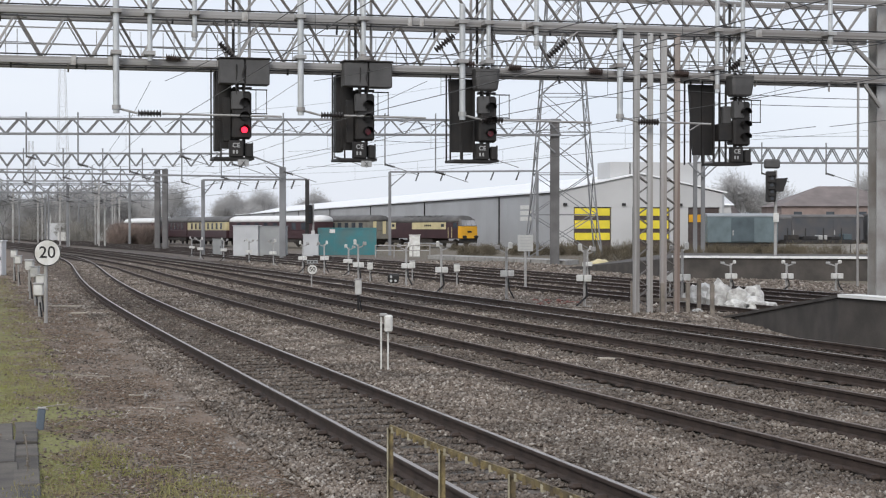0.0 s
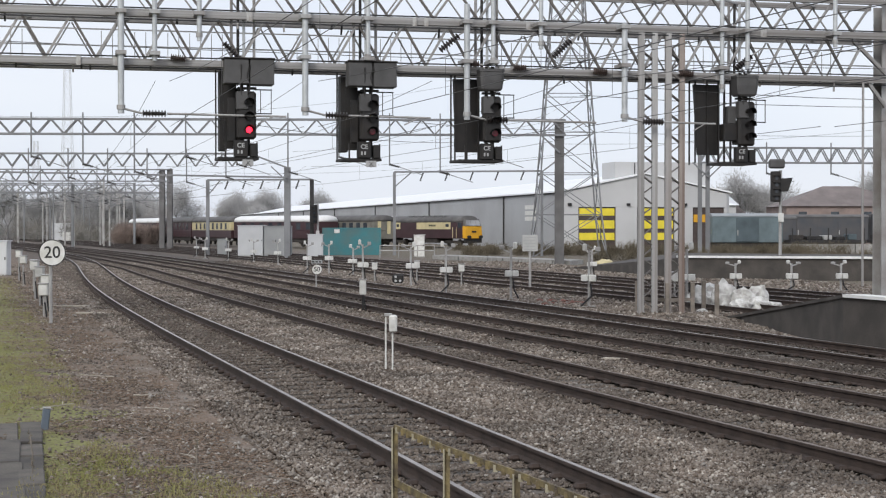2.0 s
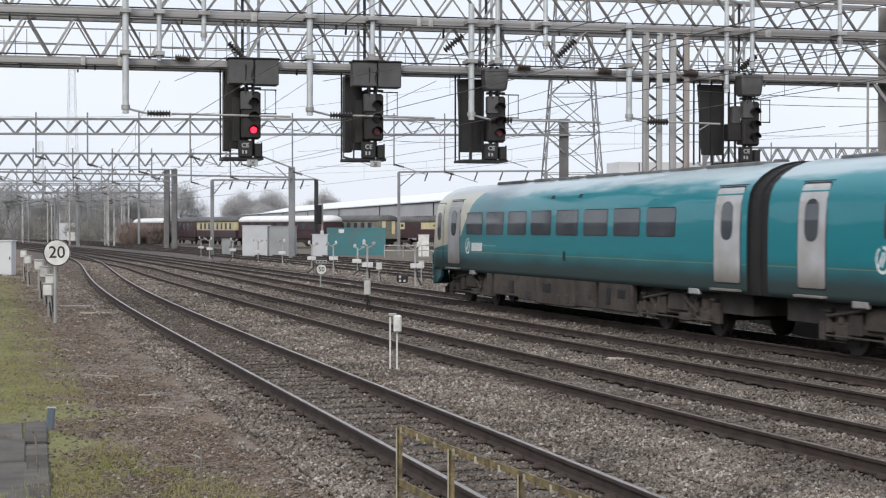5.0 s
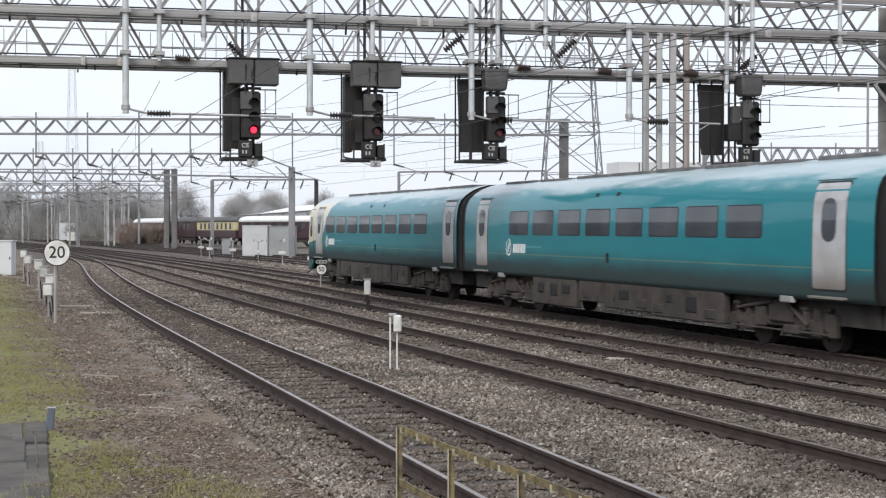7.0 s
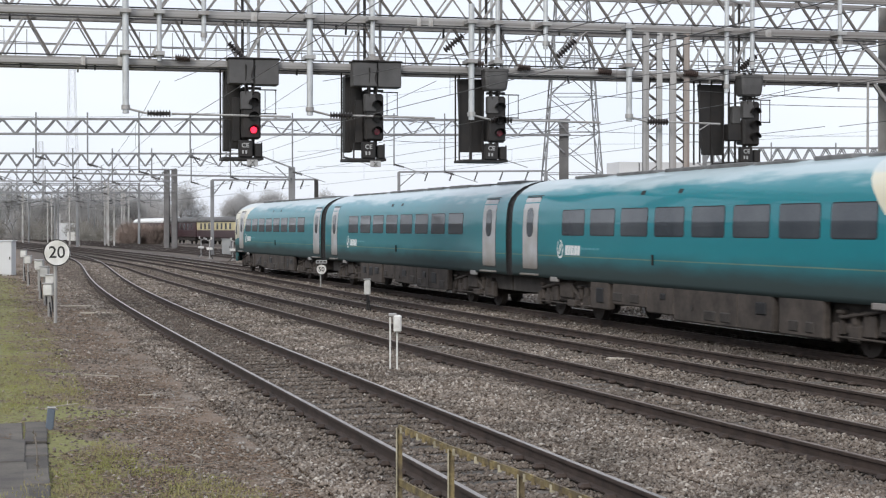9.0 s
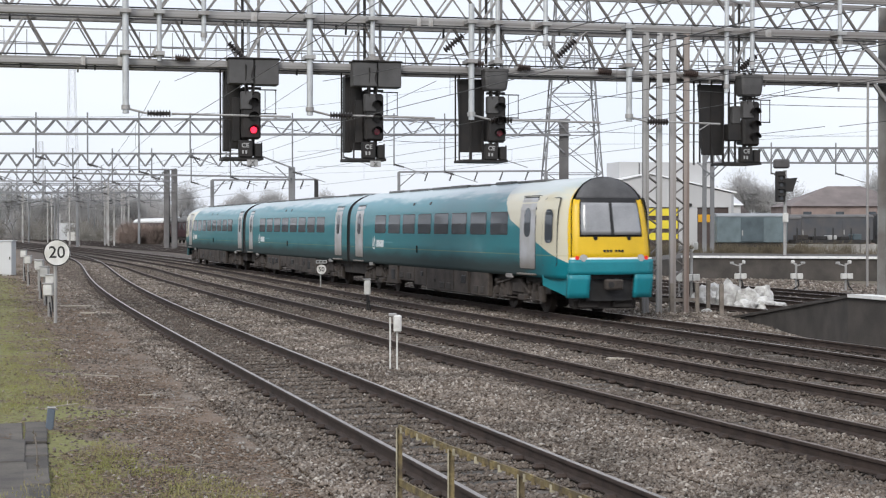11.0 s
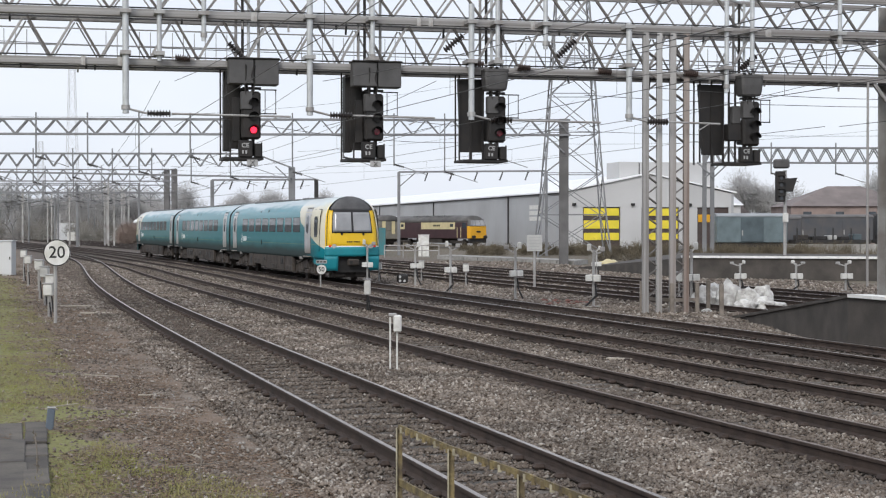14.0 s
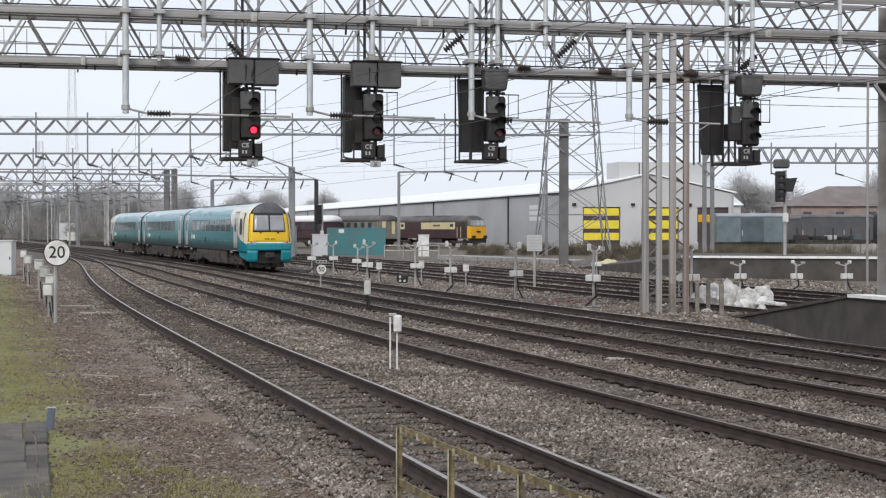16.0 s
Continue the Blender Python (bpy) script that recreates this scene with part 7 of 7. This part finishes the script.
def sprays(name, centres, count, length, width, material, parent, seed, up=0.35):
    """Many thin twigs or blades as one mesh: three-cornered slivers that fan out round the centres (x, y, z, radius)."""
    rs = np.random.RandomState(seed)
    cs = np.array(centres)
    idx = rs.randint(0, len(cs), count)
    d = rs.normal(size=(count, 3))
    d /= np.linalg.norm(d, axis=1)[:, None]
    p = cs[idx, :3] + d * (cs[idx, 3:4] * rs.uniform(0.2, 1.0, (count, 1)))
    g = d + np.array([0, 0, up]) + rs.normal(size=(count, 3)) * 0.4
    g /= np.linalg.norm(g, axis=1)[:, None]
    side = np.cross(g, rs.normal(size=(count, 3)))
    side /= np.linalg.norm(side, axis=1)[:, None]
    ln = length * rs.uniform(0.5, 1.3, (count, 1))
    v = np.empty((count, 3, 3))
    v[:, 0], v[:, 1], v[:, 2] = p - side * width, p + side * width, p + g * ln
    me = bpy.data.meshes.new(name)
    me.from_pydata(v.reshape(-1, 3).tolist(), [], np.arange(count * 3).reshape(-1, 3).tolist())
    me.materials.append(material)
    ob = new(name, me)
    ob.parent = parent
    return tagged(ob, kind="stuff")


def bare_tree(seed, h, spread, material=None):
    rs = random.Random(seed)
    t = thing("bare_tree", pose(0, 0, GZ), "bare winter tree with a fine grey-brown crown", "tree", "bare trees")
    tips = []
    bm = bmesh.new()

    def grow(p, d, n, r, depth):
        q = p + d * n
        rod(bm, p, q, r, r * 0.62, seg=6)
        if depth == 0:
            tips.append((*q, n * 0.9))
            return
        for _ in range(3 if depth > 1 else 4):
            nd = (d + Vector((rs.uniform(-1, 1) * spread, rs.uniform(-1, 1) * spread, rs.uniform(-0.1, 0.5)))).normalized()
            grow(p + d * n * rs.uniform(0.35, 1.0), nd, n * rs.uniform(0.72, 0.98), r * 0.55, depth - 1)

    grow(Vector((0, 0, -0.1)), Vector((0, 0, 1)), h * 0.22, h * 0.014, 4)
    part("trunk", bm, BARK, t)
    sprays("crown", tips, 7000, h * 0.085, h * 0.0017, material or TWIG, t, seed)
    return t


TREES = [bare_tree(1, 12, 0.6), bare_tree(2, 13.5, 0.7), bare_tree(3, 11, 0.55)]
_places = [(-47 - 5.2 * i + random.uniform(-2, 2), 300 + random.uniform(-15, 60)) for i in range(15)]
_places += [(-71 + 3.3 * i + random.uniform(-1, 1), 525 + random.uniform(-8, 20)) for i in range(6)] + [(-44 + 5 * i, 530) for i in range(3)] + [(-64 + 3 * i, 545) for i in range(3)]
_places += [(57 + 2.6 * i, 300 + random.uniform(0, 15)) for i in range(4)] + [(83, 300), (-115, 330), (-125, 350), (-105, 300)]
for _i, (_x, _y) in enumerate(_places):
    _k = _i % 3
    _m = pose(_x, _y, GZ, 0, 0, random.uniform(0, 360)) @ Matrix.Scale(1.2 if _x > 0 else 1.35 if _y > 500 else 1.0, 4)
    if _i < 3:
        TREES[_k].matrix_world = _m
    else:
        copy_thing(TREES[_k], _m)


def scrub(places, count, length, width, material, name, label, seed):
    g = sprays(name, places, count, length, width, material, None, seed, 0.8)
    tagged(g, label, "scrub", kind="stuff")


scrub([(13 + 1.15 * i + random.uniform(-1, 1), 150 + random.uniform(-6, 8), GZ + 0.3, random.uniform(0.5, 1.1)) for i in range(42)] + [(12 + 0.9 * i, 118 + random.uniform(-5, 5), GZ + 0.2, random.uniform(0.4, 0.8)) for i in range(26)], 26000, 0.5, 0.014, SCRUB, "dead_scrub", "dry brown scrub and weeds before the shed", 11)
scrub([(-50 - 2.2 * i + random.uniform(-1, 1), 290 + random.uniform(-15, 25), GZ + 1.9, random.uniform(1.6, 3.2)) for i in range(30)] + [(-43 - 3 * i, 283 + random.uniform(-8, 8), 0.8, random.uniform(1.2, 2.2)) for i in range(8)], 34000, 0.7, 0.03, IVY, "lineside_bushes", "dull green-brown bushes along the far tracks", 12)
scrub([(-4 + 1.3 * i + random.uniform(-1, 1), 172 + random.uniform(-8, 5), GZ + 0.2, random.uniform(0.4, 0.8)) for i in range(18)], 7000, 0.4, 0.012, SCRUB, "dead_scrub", "thin brown weeds along the sidings", 13)

_q = random.Random(17)
scrub([(_q.uniform(2.5, 35), 146 + _q.uniform(-5, 4), GZ + 0.25, _q.uniform(0.35, 0.85)) for _ in range(110)], 42000, 0.42, 0.013, SCRUB, "dead_scrub", "continuous band of dry brown weeds before the shed", 16)
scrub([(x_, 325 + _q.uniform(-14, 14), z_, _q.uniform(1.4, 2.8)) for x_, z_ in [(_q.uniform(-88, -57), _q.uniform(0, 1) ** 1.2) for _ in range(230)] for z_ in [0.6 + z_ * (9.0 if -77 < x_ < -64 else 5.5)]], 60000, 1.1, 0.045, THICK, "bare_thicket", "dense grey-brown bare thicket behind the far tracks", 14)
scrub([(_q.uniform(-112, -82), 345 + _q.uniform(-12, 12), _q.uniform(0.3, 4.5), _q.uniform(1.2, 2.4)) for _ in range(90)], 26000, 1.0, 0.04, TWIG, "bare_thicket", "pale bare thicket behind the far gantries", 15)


scrub([(-0.2055 * y_ + _q.uniform(-0.4, 6.2), y_, GZ + _q.uniform(0.2, 2.2), _q.uniform(0.6, 1.2)) for y_ in [_q.uniform(233, 243) for _ in range(70)]], 26000, 0.7, 0.025, RUSSET, "bramble_bank", "russet dead bramble bank before the far coaches", 18)
scrub([(_q.uniform(-88, -79), 330 + _q.uniform(-5, 5), GZ + _q.uniform(0.3, 5.0), _q.uniform(0.9, 1.8)) for _ in range(60)], 20000, 0.8, 0.03, RUSSET, "bramble_bank", "russet dead scrub behind the far tracks", 19)


def white_posts():
    for i in range(9):
        x, y = -67.0 + 0.62 * i + _q.uniform(-0.1, 0.1), 300 + _q.uniform(-3, 3)
        g = thing("siding_marker_post", pose(x, y, GZ), "short white post beside the far sidings", "marker post", "far marker posts")
        h = _q.uniform(0.9, 1.7)
        part("post", rod(bmesh.new(), (0, 0, 0), (0, 0, h), 0.09, seg=8), PLASTIC, g)
        bm = bmesh.new()
        box(bm, -0.22, 0.22, -0.12, 0.12, h - 0.05, h + 0.28, 0.03)
        part("head_box", bm, PLASTIC, g)
    g = thing("relay_cabinet", pose(-66.8, 280, GZ), "white relay cabinet beside the far tracks", "cabinet")
    bm = bmesh.new()
    box(bm, -0.75, 0.75, -0.3, 0.3, 0.2, 1.75, 0.03)
    part("body", bm, PLASTIC, g)
    bm = bmesh.new()
    box(bm, -0.8, 0.8, -0.36, 0.36, 1.75, 1.83, 0.02)
    part("lid", bm, CABG, g)
    bm = bmesh.new()
    box(bm, -0.7, 0.7, -0.28, 0.28, -0.05, 0.2)
    part("plinth", bm, CONC, g)
    for e in (-1, 1):
        bm = bmesh.new()
        box(bm, e * 0.37 - 0.34, e * 0.37 + 0.34, -0.325, -0.3, 0.28, 1.68, 0.01)
        part("door", bm, PLASTIC, g)


white_posts()

# ---- ballast stones, litter and grass ----
STONE = bpy.data.materials.new("ballast_stone")
STONE.use_nodes = True
_n, _l = STONE.node_tree.nodes, STONE.node_tree.links
_geo = _n.new("ShaderNodeNewGeometry")
_cr = _n.new("ShaderNodeValToRGB")
_cr.color_ramp.elements[0].color, _cr.color_ramp.elements[1].color = (0.085, 0.064, 0.05, 1), (0.42, 0.385, 0.34, 1)
_e = _cr.color_ramp.elements.new(0.45)
_e.color = (0.165, 0.135, 0.11, 1)
_e = _cr.color_ramp.elements.new(0.9)
_e.color = (0.255, 0.222, 0.19, 1)
_nz = _n.new("ShaderNodeTexNoise")
_nz.inputs["Scale"].default_value = 0.9
_mx = _n.new("ShaderNodeMix")
_mx.data_type, _mx.blend_type = "RGBA", "MULTIPLY"
_mr = _n.new("ShaderNodeMapRange")
_mr.inputs[1].default_value, _mr.inputs[2].default_value, _mr.inputs[3].default_value, _mr.inputs[4].default_value = 0.32, 0.68, 0.62, 1.32
_l.new(_geo.outputs["Position"], _nz.inputs["Vector"])
_l.new(_nz.outputs["Fac"], _mr.inputs[0])
_l.new(_geo.outputs["Random Per Island"], _cr.inputs[0])
_mx.inputs[0].default_value = 1.0
_l.new(_cr.outputs[0], _mx.inputs[6])
_l.new(_mr.outputs[0], _mx.inputs[7])
_sp = _n.new("ShaderNodeSeparateXYZ")
_l.new(_geo.outputs["Position"], _sp.inputs[0])


def _math(op, a, c, add=None):
    k = _n.new("ShaderNodeMath")
    k.operation = op
    for i, v in enumerate((a, c) if add is None else (a, c, add)):
        if isinstance(v, (int, float)):
            k.inputs[i].default_value = v
        else:
            _l.new(v, k.inputs[i])
    return k.outputs[0]


_side = _math("ADD", _math("MULTIPLY_ADD", _sp.outputs["Y"], 0.293, -4.9), _sp.outputs["X"])
_dust = None
for _at in (0.0, 4.25, 7.8, 11.5, 18.2, 22.0):
    _d = _math("ABSOLUTE", _math("SUBTRACT", _side, _at), 0.0)
    _k = _n.new("ShaderNodeMapRange")
    _k.interpolation_type = "SMOOTHSTEP"
    _k.inputs[1].default_value, _k.inputs[2].default_value = (1.9, 1.1) if _at == 11.5 else (1.3, 0.7)
    _l.new(_math("ADD", _d, _math("MULTIPLY", _math("SUBTRACT", _nz.outputs["Fac"], 0.5), 0.6)), _k.inputs[0])
    _oil = _k.outputs[0] if _at in (0.0, 11.5) else _oil
    _dust = _k.outputs[0] if _dust is None else _math("MAXIMUM", _dust, _k.outputs[0])
_fr = _n.new("ShaderNodeMapRange")
_fr.interpolation_type = "SMOOTHSTEP"
_fr.inputs[1].default_value, _fr.inputs[2].default_value, _fr.inputs[3].default_value, _fr.inputs[4].default_value = 1.5, 0.6, 0.94, 0.98
_l.new(_math("ADD", _math("ABSOLUTE", _math("SUBTRACT", _side, 2.6), 0.0), _math("MULTIPLY", _math("SUBTRACT", _nz.outputs["Fac"], 0.5), 1.6)), _fr.inputs[0])
_fm = _n.new("ShaderNodeMix")
_fm.data_type, _fm.blend_type = "RGBA", "MULTIPLY"
_fm.inputs[0].default_value = 1.0
_l.new(_mx.outputs[2], _fm.inputs[6])
_l.new(_fr.outputs[0], _fm.inputs[7])
_bd = _n.new("ShaderNodeMix")
_bd.data_type = "RGBA"
_bd.inputs[7].default_value = (0.085, 0.066, 0.053, 1)
_l.new(_math("MULTIPLY", _dust, 0.48), _bd.inputs[0])
_l.new(_fm.outputs[2], _bd.inputs[6])
_od = _n.new("ShaderNodeMix")
_od.data_type = "RGBA"
_od.inputs[7].default_value = (0.04, 0.034, 0.03, 1)
_l.new(_math("MULTIPLY", _oil, 0.5), _od.inputs[0])
_l.new(_bd.outputs[2], _od.inputs[6])
_l.new(_od.outputs[2], _n["Principled BSDF"].inputs["Base Color"])
_n["Principled BSDF"].inputs["Roughness"].default_value = 0.9
LITTER = bpy.data.materials.new("dead_leaf_litter")
LITTER.use_nodes = True
_ln = LITTER.node_tree.nodes
_lr, _lg = _ln.new("ShaderNodeValToRGB"), _ln.new("ShaderNodeNewGeometry")
_lr.color_ramp.elements[0].color, _lr.color_ramp.elements[1].color = (0.075, 0.055, 0.04, 1), (0.36, 0.30, 0.235, 1)
for _p, _c in ((0.35, (0.155, 0.098, 0.064, 1)), (0.7, (0.225, 0.155, 0.105, 1)), (0.92, (0.27, 0.22, 0.17, 1))):
    _lr.color_ramp.elements.new(_p).color = _c
LITTER.node_tree.links.new(_lg.outputs["Random Per Island"], _lr.inputs[0])
LITTER.node_tree.links.new(_lr.outputs[0], _ln["Principled BSDF"].inputs["Base Color"])
_ln["Principled BSDF"].inputs["Roughness"].default_value = 0.9
CHIP = mat("pale_broken_stone", (0.38, 0.35, 0.315), 0.85, 0, 0.3, 9, bump=0, world_space=True)
GRASS = mat("short_mossy_grass", (0.235, 0.24, 0.075), 0.85, 0, 0.3, 0.8, col2=(0.26, 0.225, 0.115), bump=0, world_space=True)


def scatter(name, count, y0, y1, s0, s1, size, material, label, category, seed, flat=0.7, lift=0.0, skip_rails=True, clump=None):
    rs = np.random.RandomState(seed)
    u = rs.uniform(0, 1, count)
    y = (y0 ** -0.6 + u * (y1 ** -0.6 - y0 ** -0.6)) ** (-1 / 0.6)
    s = rs.uniform(s0, s1, count)
    if s0 < -3:
        s = (s0 + s1) / 2 - 0.1 + rs.normal(size=count) * (s1 - s0) * 0.27
    x = s - 0.293 * y + 4.9
    keep = np.abs(x) < 0.30 * y + 1.0
    yt = np.linspace(0, 130, 261)
    for k in range(7):
        xc = np.interp(y, yt, [track_x(k, v) for v in yt])
        d = np.abs(np.abs(x - xc) / 1.05 - 0.752)
        if skip_rails:
            keep &= d > 0.085
        if k < 4 and skip_rails:
            # few stones lie on the sleepers themselves
            ty = SLEEPER_Y[k]
            slope = np.interp(y, yt, np.gradient([track_x(k, v) for v in yt], yt))
            ya = y + (x - xc) * slope / (1 + slope ** 2)
            j = np.clip(np.searchsorted(ty, ya), 1, len(ty) - 1)
            gap = np.minimum(np.abs(ya - ty[j]), np.abs(ya - ty[j - 1])) * np.sqrt(1 + slope ** 2)
            keep &= ~((np.abs(x - xc) < 1.32) & (gap < 0.13) & (rs.uniform(0, 1, count) < (0.9 if k == 0 else 0.6)))
        if k == 3:
            keep &= ~((x - xc > 1.5) & (x - xc < 5.5) & ((y < 33) | ((y < 44) & (x > 8.2))))
    if clump is not None:
        lvl = np.array([noise.noise((p * 0.9, q * 0.55, seed)) + 0.5 * noise.noise((p * 2.7, q * 2.0, seed + 5)) for p, q in zip(x, y)])
        keep &= lvl + rs.normal(size=count) * 0.12 > clump
    x, y, s = x[keep], y[keep], s[keep]
    n = len(x)
    r = size * np.exp(np.clip(rs.normal(size=n), -2, 1.5) * 0.32) * 0.87 * (0.8 + y / 60)
    base = np.array([(1, 0, 0), (-1, 0, 0), (0, 1, 0), (0, -1, 0), (0, 0, 1), (0, 0, -1)], float)
    v = base[None] * rs.uniform(0.6, 1.3, (n, 6, 1)) + rs.normal(size=(n, 6, 3)) * 0.22
    v *= np.array([1, 1, flat])
    a = rs.uniform(0, 6.28, n)
    c_, s_ = np.cos(a), np.sin(a)
    vx = v[..., 0] * c_[:, None] - v[..., 1] * s_[:, None]
    vy = v[..., 0] * s_[:, None] + v[..., 1] * c_[:, None]
    gz = np.array([ground_z(p, q) for p, q in zip(x, y)]) + lift
    out = np.stack([x[:, None] + vx * r[:, None], y[:, None] + vy * r[:, None], gz[:, None] + (v[..., 2] + 0.15) * r[:, None]], -1)
    f = np.array([(0, 2, 4), (2, 1, 4), (1, 3, 4), (3, 0, 4), (2, 0, 5), (1, 2, 5), (3, 1, 5), (0, 3, 5)])
    faces = (np.arange(n)[:, None, None] * 6 + f[None]).reshape(-1, 3)
    me = bpy.data.meshes.new(name)
    me.vertices.add(n * 6)
    me.vertices.foreach_set("co", out.reshape(-1))
    me.loops.add(len(faces) * 3)
    me.loops.foreach_set("vertex_index", faces.reshape(-1).astype(np.int32))
    me.polygons.add(len(faces))
    me.polygons.foreach_set("loop_start", np.arange(0, len(faces) * 3, 3, dtype=np.int32))
    me.update(calc_edges=True)
    me.validate()
    me.materials.append(material)
    return tagged(new(name, me), label, category, kind="stuff")


SLEEPER_Y = [np.array(v) for v in SLEEPER_Y]
scatter("ballast_stones", 290000, 12.5, 115, -1.8, 16, 0.025, STONE, "loose grey and brown angular ballast stones", "ballast", 21, lift=0.025)
scatter("far_ballast_stones", 60000, 33, 115, 13, 34, 0.04, STONE, "dark angular ballast stones between the far tracks", "ballast", 25, lift=0.02)
scatter("cess_stones", 18000, 12.5, 105, -4.0, -1.0, 0.022, STONE, "scattered small stones on brown soil", "stones", 22, lift=0.0)
scatter("leaf_litter", 64000, 12.5, 85, -4.6, -0.6, 0.0175, LITTER, "dead brown leaves and twigs on soil", "litter", 23, flat=0.14, lift=0.012, clump=-0.12)
scatter("pale_stone_chips", 7000, 12.5, 60, -2.6, 16, 0.024, CHIP, "pale grey freshly broken ballast stones", "ballast", 26, lift=0.035, clump=0.05)


def grass_patch():
    rs = np.random.RandomState(31)
    pts = []
    while len(pts) < 5200:
        y = (12.5 ** -0.6 + rs.uniform() * (75 ** -0.6 - 12.5 ** -0.6)) ** (-1 / 0.6)
        s = -3.5 - abs(rs.normal()) * 2.6 + max(0, 17.5 - y) * 0.42
        x = s - 0.293 * y + 4.9
        if noise.noise((x * 0.8, y * 0.45, 3)) + 0.5 * noise.noise((x * 2.6, y * 1.7, 8)) > -0.12 and abs(x) < 0.3 * y + 1 and not (x < -3.9 and 13 < y < 21 and x > -5.5):
            pts.append((x, y, ground_z(x, y), 0.07 + y * 0.001))
    g = sprays("grass", pts, 60000, 0.034, 0.005, GRASS, None, 32, 1.0)
    tagged(g, "short mossy yellow-green grass beside the tracks", "grass", kind="stuff")


grass_patch()


def dead_weeds():
    r = random.Random(4)
    for i in range(9):
        x, y = -4.35 + r.uniform(-0.25, 0.5) + (1.5 if i > 6 else 0), 14.6 + r.uniform(-0.6, 1.2)
        g = thing("dead_weed_stem", pose(x, y, ground_z(x, y)), "dry brown upright dead weed stem", "weed", "dead weed stems")
        h = r.uniform(0.12, 0.42)
        bm = bmesh.new()
        p = Vector((0, 0, -0.02))
        for k in range(4):
            q = p + Vector((r.uniform(-0.02, 0.02), r.uniform(-0.02, 0.02), h / 4))
            rod(bm, p, q, 0.009, 0.006, seg=5)
            p = q
        part("stem", bm, OLDW, g)
        sprays("seed_head", [(*p, 0.03), (p.x, p.y, p.z - 0.06, 0.03)], 30, 0.03, 0.004, SCRUB, g, i)


dead_weeds()


def fallen_twigs():
    r = random.Random(12)
    for i in range(16):
        y = r.uniform(14, 27)
        x = r.uniform(-4.2, -1.6) - 0.293 * y + 4.9
        g = thing("fallen_twig", pose(x, y, ground_z(x, y) + 0.03, 0, 0, r.uniform(0, 180)), "pale dry twig lying on leaf litter", "twig", "fallen twigs")
        p, ln = Vector((0, 0, 0)), r.uniform(0.25, 0.7)
        bm = bmesh.new()
        for k in range(3):
            q = p + Vector((ln / 3, r.uniform(-0.06, 0.06), r.uniform(-0.01, 0.02)))
            rod(bm, p, q, 0.011 - 0.002 * k, 0.009 - 0.002 * k, seg=5)
            if k == 1:
                rod(bm, q, q + Vector((ln * 0.2, r.choice((-0.12, 0.12)), 0.04)), 0.006, 0.003, seg=5)
            p = q
        part("stick", bm, OLDW if i % 3 else PLANK, g)


fallen_twigs()
REDS = mat("red_brown_rubble", (0.24, 0.10, 0.075), 0.9, 0, 0.3, 4)


def red_rubble():
    r = random.Random(6)
    for i in range(22):
        bm = bmesh.new()
        bmesh.ops.create_icosphere(bm, subdivisions=1, radius=1)
        for v in bm.verts:
            v.co = Vector((v.co.x * r.uniform(0.08, 0.16), v.co.y * r.uniform(0.08, 0.16), v.co.z * r.uniform(0.03, 0.06)))
        ob = tagged(part("red_rubble", bm, REDS, None), "flat piece of red-brown rubble on the ballast", "rubble", "red rubble pieces")
        ob.location = (4.1 + r.uniform(-0.75, 0.75), 52.5 + r.uniform(-1.6, 1.6), GZ + 0.05)


red_rubble()


# ---- motion ----
def motions():
    for car, back in zip(CARS, ((L1 + CUT_A) / 2 - 0.15, L1 + L2 / 2, L1 + L2 - 0.2 + (L1 - CUT_B) / 2)):
        walk(car, train_rows(back))
    for w in WHEELS:
        y, rows = w.location.y, []
        n = 240
        for i in range(n + 1):
            t = 16 * i / n
            rows.append((t, Matrix.Translation((0, y, 0.42)) @ Matrix.Rotation(-run(t) / 0.42, 4, "X")))
        walk(w, rows)


motions()
